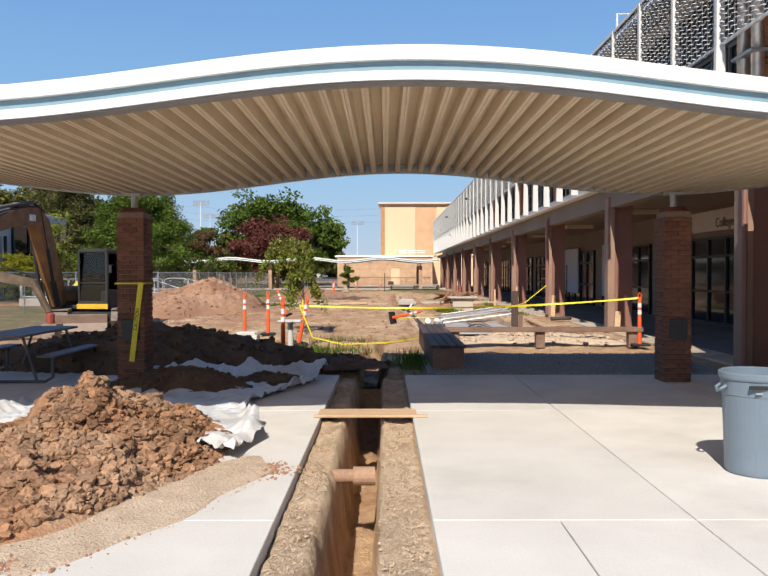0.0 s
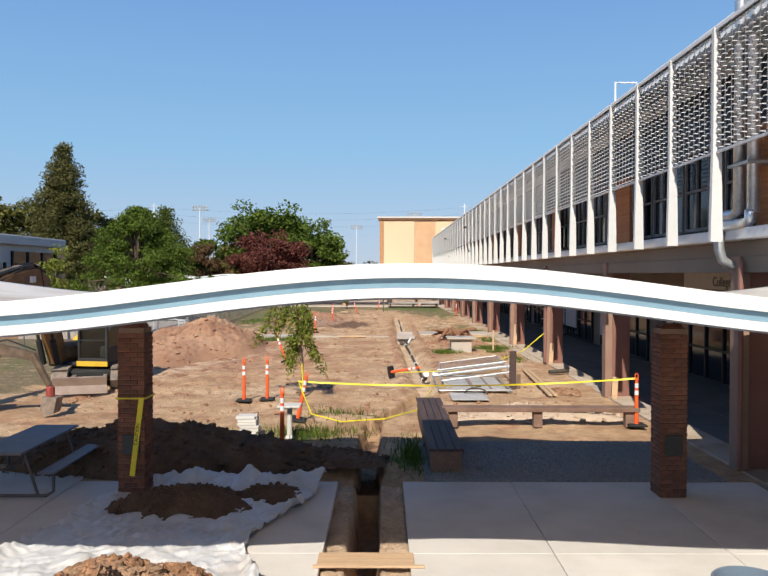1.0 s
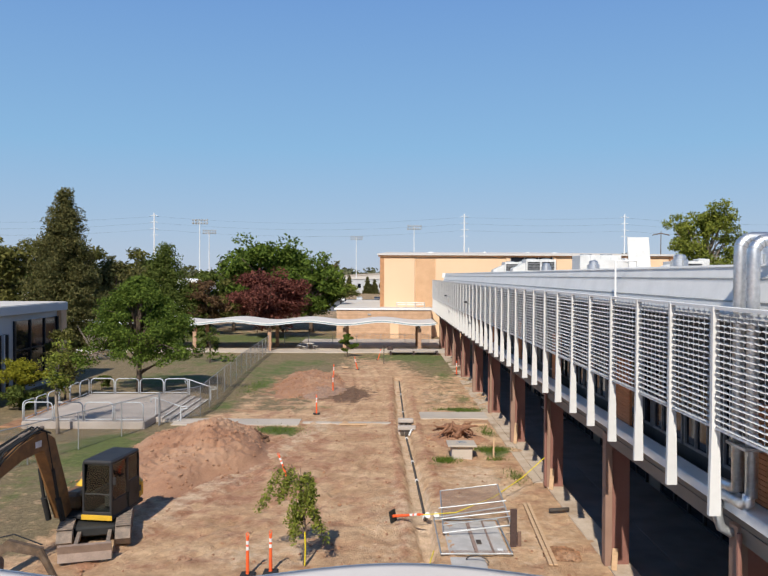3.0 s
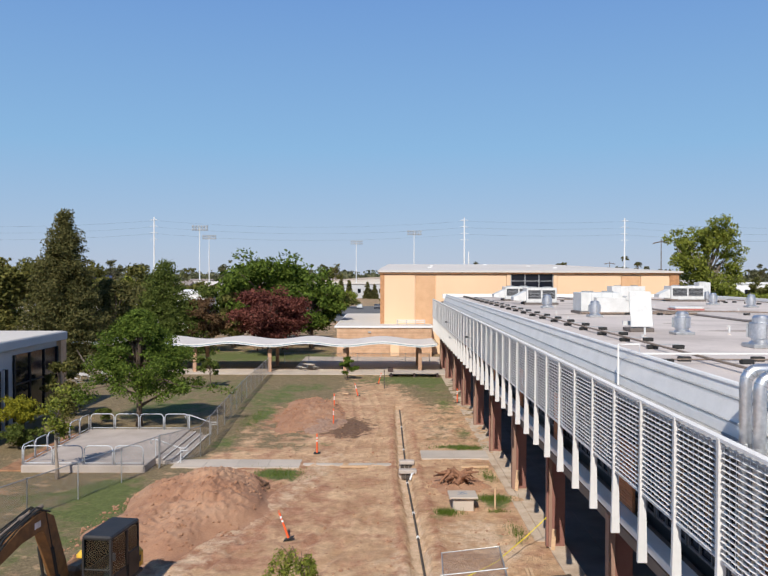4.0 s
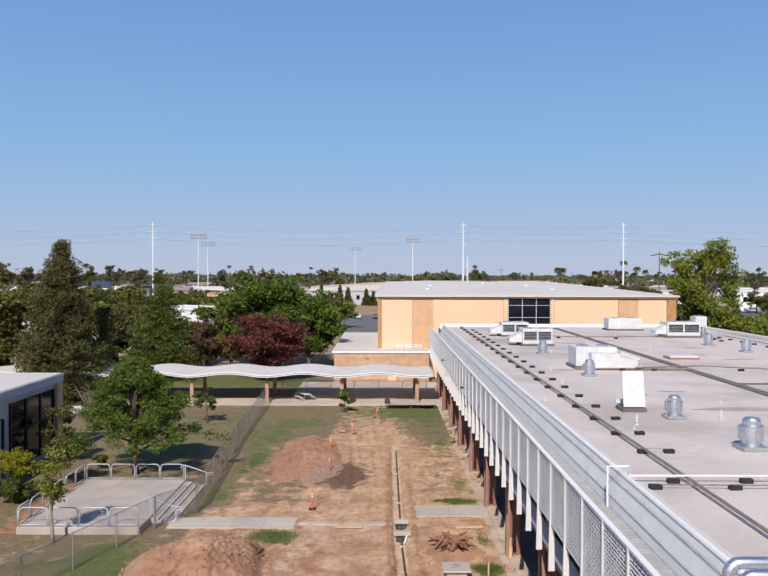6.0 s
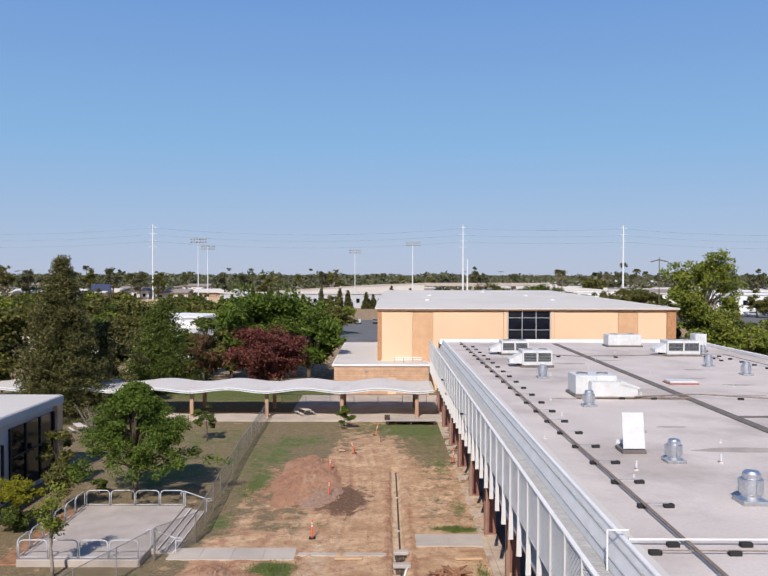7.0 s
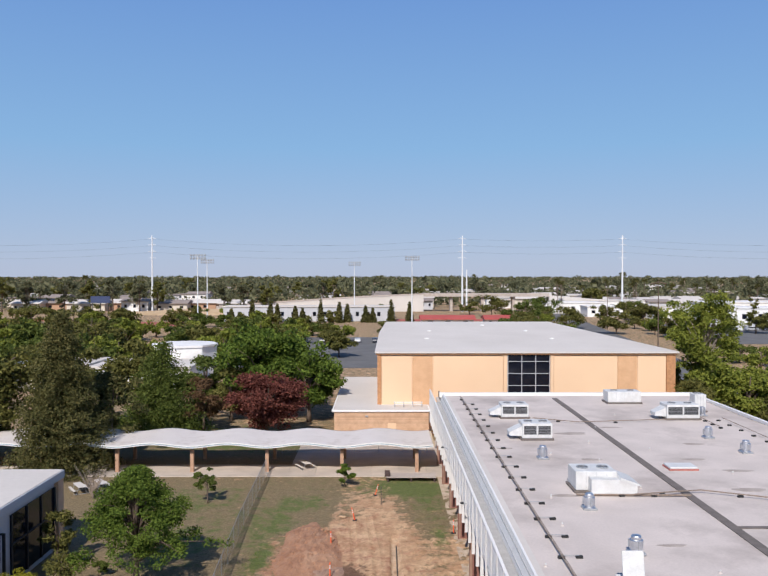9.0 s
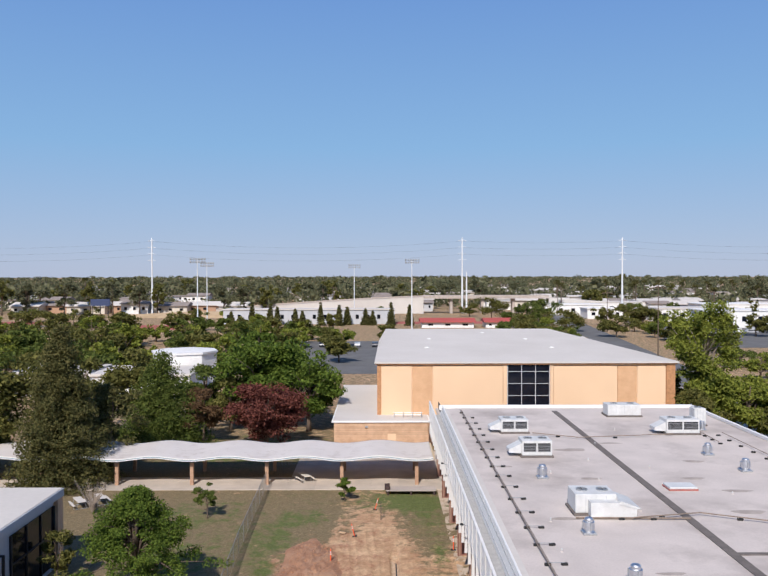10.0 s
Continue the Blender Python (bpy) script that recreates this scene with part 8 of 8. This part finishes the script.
part("panel", Shape().box(-5, 5, -0.4, 0.4, 6.5, 10.0, 0.05), material("blue panel", (0.04, 0.06, 0.14), rough=0.6), board)
for x in (-4, 0, 4):
    part("post", Shape().tube([(x, 0, 0), (x, 0, 6.6)], 0.25, 8), BLACK_FRAME, board)


def car(x, y, turn, colour, label, van=False):
    root = thing("car", (x, y, 0.03), label, "car", "parked cars")
    root.rotation_euler = (0, 0, radians(turn))
    h = 2.1 if van else 1.45
    body = [(-2.2, 0.3), (2.2, 0.3), (2.25, 0.75), (1.4, 0.95), (0.7, h), (-1.5, h), (-2.1, 1.0 if not van else h - 0.2), (-2.25, 0.7)]
    part("body", Shape().prism(body, "y", -0.88, 0.88), CAR_PAINT[colour], root)
    win = [(1.25, 0.98), (0.65, h - 0.1), (-1.4, h - 0.1), (-1.9, 1.02)]
    part("side_window", Shape().prism(win, "y", -0.9, -0.884), DARK_GLASS, root), part("side_window", Shape().prism(win, "y", 0.884, 0.9), DARK_GLASS, root)
    for wx in (-1.4, 1.4):
        for wy in (-0.8, 0.8):
            w = part("wheel", Shape().tube([(wx, wy - 0.1, 0.32), (wx, wy + 0.1, 0.32)], 0.32, 14), BLACK_RUBBER, root)
            part("rim", Shape().tube([(wx, wy - 0.105, 0.32), (wx, wy + 0.105, 0.32)], 0.18, 10), GALV, w)
    return root


CAR_PAINT = [material("white car paint", (0.75, 0.75, 0.75), rough=0.25, bump=0, coat=0.5), material("silver car paint", (0.45, 0.46, 0.48), rough=0.3, bump=0, coat=0.5), material("dark car paint", (0.04, 0.045, 0.06), rough=0.25, bump=0, coat=0.5)]
rs = np.random.RandomState(62)
for k in range(22):
    car(118 + 6.0 * (k % 11) + rs.uniform(-1, 1), 292 + 16 * (k // 11) + rs.uniform(-1, 1), rs.choice([0, 90, 85]), k % 3, "car parked beside the white sheds", k % 5 == 0)
for k in range(5):
    car(-24 + 5.5 * k, 242, 90, (k + 1) % 3, "car parked on the asphalt car park")
park2 = tagged(part("car_park", Shape().prism([(92, 236), (128, 236), (215, 330), (112, 330)], "z", -0.06, 0.02), ASPHALT), "asphalt yard before the white sheds", "car park", kind="structure")

# mid-distance hedge trees
for k, (x, y, h, r, leaf) in enumerate(((-60, 175, 7, 6, LEAF_OLIVE), (-72, 190, 7, 7, LEAF_GREEN), (-48, 205, 6.5, 6, LEAF_OLIVE), (-34, 215, 7, 6, LEAF_BRIGHT), (-24, 268, 7, 5, LEAF_OLIVE), (-85, 210, 8, 7, LEAF_OLIVE), (-98, 240, 8, 6, LEAF_OLIVE), (-66, 270, 8, 6, LEAF_GREEN), (-52, 285, 7, 6, LEAF_OLIVE), (72, 300, 10, 8, LEAF_OLIVE), (84, 275, 9, 7, LEAF_OLIVE), (62, 330, 11, 8, LEAF_GREEN), (55, 385, 12, 9, LEAF_OLIVE), (76, 360, 12, 9, LEAF_GREEN), (112, 330, 10, 7, LEAF_OLIVE), (118, 360, 10, 7, LEAF_GREEN), (96, 235, 8, 6, LEAF_OLIVE), (-150, 330, 10, 8, LEAF_OLIVE), (-128, 300, 9, 7, LEAF_OLIVE), (-78, 118, 12, 8, LEAF_OLIVE), (-66, 104, 12, 8, LEAF_OLIVE), (-72, 140, 11, 8, LEAF_GREEN))):
    tree(x, y, h, r, 0.8, leaf, "leafy tree in the distance behind the school", 100 + k, 45, 50, 0.55, trunk=0.25)
rs = np.random.RandomState(64)
for k in range(34):
    a, r = rs.uniform(-0.48, 0.12), rs.uniform(255, 420)
    x, y = r * math.sin(a), r * math.cos(a)
    if -74 < x < 8 and 342 < y < 370 or -20 < x < 64 and 318 < y < 372:
        continue
    tree(x, y, rs.uniform(5, 9), rs.uniform(3.5, 6), 0.6, (LEAF_OLIVE, LEAF_GREEN, LEAF_LIME)[k % 3], "leafy tree at the edge of the sports field", 200 + k, 30, 40, 0.6, trunk=0.25)
for k in range(40):
    a, r = rs.uniform(0.16, 0.5), rs.uniform(260, 460)
    x, y = r * math.sin(a), r * math.cos(a)
    if 100 < x < 200 and 280 < y < 325 or abs(x - (57 + (y - 70) * 0.107)) < 9:
        continue
    tree(x, y, rs.uniform(6, 11), rs.uniform(3.5, 6), 0.8, (LEAF_OLIVE, LEAF_GREEN, LEAF_OLIVE)[k % 3], "leafy tree near the road", 240 + k, 30, 40, 0.6, trunk=0.25)
for k in range(13):
    x = -66 + 6.2 * k + (k * 37 % 5)
    conifer(x, 338 + (k * 13 % 7), 6.5 + (k * 29 % 5), 2.0, LEAF_CONIFER, "small pointed conifer before the long building", 140 + k, 10, 24, 0.5, 0.15)


def palm(x, y, h, seed):
    rs = np.random.RandomState(seed)
    root = thing("palm_tree", (x, y, 0), "tall slim palm tree in the distance", "tree", "far palms")
    part("trunk", Shape().tube([(0, 0, 0), (0.3, 0, h * 0.5), (0.2, 0, h)], [0.4, 0.3, 0.25], 8), BARK, root)
    pts = []
    for k in range(26):
        a, e = rs.uniform(0, 6.28), rs.uniform(-0.9, 1.0)
        for t in np.linspace(0.2, 1, 6):
            pts.append((0.2 + 2.3 * t * math.cos(a) * math.cos(e), 2.3 * t * math.sin(a) * math.cos(e), h + 2.0 * t * math.sin(e) - 1.0 * t * t))
    v, f = leaf_cloud(rs, pts, 0.2, 6, 0.35)
    part("crown", raw_mesh("crown", v, f, LEAF_CONIFER), LEAF_CONIFER, root)


for k, (x, y, h) in enumerate(((100, 430, 17), (150, 480, 22), (155, 470, 18), (118, 520, 18), (170, 520, 15), (128, 560, 16), (190, 440, 14), (-200, 520, 20)) + tuple((y * (0.26 + 0.011 * k + 0.004 * (k % 3)), y, 13 + (k * 7 % 5)) for k, y in enumerate(560 + (j * 53 % 170) for j in range(24)))):
    palm(x, y, h, 160 + k)

rs = np.random.RandomState(65)
for k in range(40):
    y = rs.uniform(150, 300)
    x = y * rs.uniform(-0.52, -0.2)
    if -56 < x < -30 and y < 172:
        continue
    tree(x, y, rs.uniform(7, 11), rs.uniform(4.5, 7), 0.5, (LEAF_OLIVE, LEAF_GREEN, LEAF_OLIVE, LEAF_LIME)[k % 4], "leafy tree in the grove behind the school", 300 + k, 36, 40, 0.6, trunk=0.25)
for k in range(16):
    y = 140 + 11 * k + rs.uniform(-4, 4)
    tree(50 + (y - 70) * 0.105 - rs.uniform(8, 15), y, rs.uniform(4.5, 7.5), rs.uniform(3.5, 5.5), 0.4, (LEAF_OLIVE, LEAF_GREEN, LEAF_LIME)[k % 3], "leafy tree on the verge beside the road", 470 + k, 40, 44, 0.42, trunk=0.22)
for k in range(14):
    y = 120 + 14 * k + rs.uniform(-4, 4)
    tree(64 + (y - 70) * 0.115 + rs.uniform(6, 22), y, rs.uniform(4, 7), rs.uniform(3.5, 5.5), 0.4, (LEAF_LIME, LEAF_OLIVE, LEAF_GREEN)[k % 3], "leafy tree on the verge beside the road", 490 + k, 40, 44, 0.42, trunk=0.22)
for k in range(18):
    tree(-86 + 4.4 * k + rs.uniform(-2, 2), rs.uniform(222, 300), rs.uniform(5.5, 8.5), rs.uniform(4, 6), 0.4, (LEAF_GREEN, LEAF_OLIVE, LEAF_LIME)[k % 3], "leafy tree between the car park and the field", 420 + k, 36, 40, 0.5, trunk=0.25)
for k in range(46):
    a, r = rs.uniform(-0.5, 0.5), rs.uniform(480, 900)
    tree(r * math.sin(a), r * math.cos(a), rs.uniform(13, 21), rs.uniform(6, 9), 1.0, (LEAF_OLIVE, LEAF_FAR)[k % 2], "tall dark tree standing out of the far woods", 350 + k, 30, 36, 1.1, trunk=0.4)

# woods reaching to the horizon
rs = np.random.RandomState(63)
n_tree, per = 6500, 48
ang = rs.uniform(-0.62, 0.62, n_tree)
dist = 500 * np.exp(rs.rand(n_tree) ** 0.85 * 2.1)
clump = np.sin(ang * 37 + dist * 0.011) + np.sin(ang * 19 - dist * 0.017 + 2)
dist = np.where(clump < -0.3, dist * 1.18, dist)
hh = rs.uniform(3.5, 9, n_tree) + 10 * (rs.rand(n_tree) ** 10) + 2.5 * (clump > 0.7)
cx, cy = dist * np.sin(ang), dist * np.cos(ang)
rad = hh * rs.uniform(0.35, 0.65, n_tree) * (1 + dist / 3000)
c = np.repeat(np.stack([cx, cy, hh * 0.5], -1), per, 0)
d = rs.normal(size=(n_tree * per, 3))
d /= np.linalg.norm(d, axis=1)[:, None]
c = c + d * np.stack([np.repeat(rad, per), np.repeat(rad, per), np.repeat(hh * 0.5, per)], -1) * (rs.rand(n_tree * per, 1) ** 0.4)
s = np.repeat(rad, per)[:, None] * rs.uniform(0.12, 0.24, (n_tree * per, 1))
a = rs.normal(size=(n_tree * per, 3))
a /= np.linalg.norm(a, axis=1)[:, None]
b = np.cross(a, d)
v = np.stack([c - a * s, c + b * s, c + a * s, c - b * s], 1).reshape(-1, 3)
tagged(part("woods", raw_mesh("woods", v, np.arange(len(v)).reshape(-1, 4), LEAF_FAR), LEAF_FAR), "belt of suburban trees reaching to the horizon", "trees", kind="stuff")
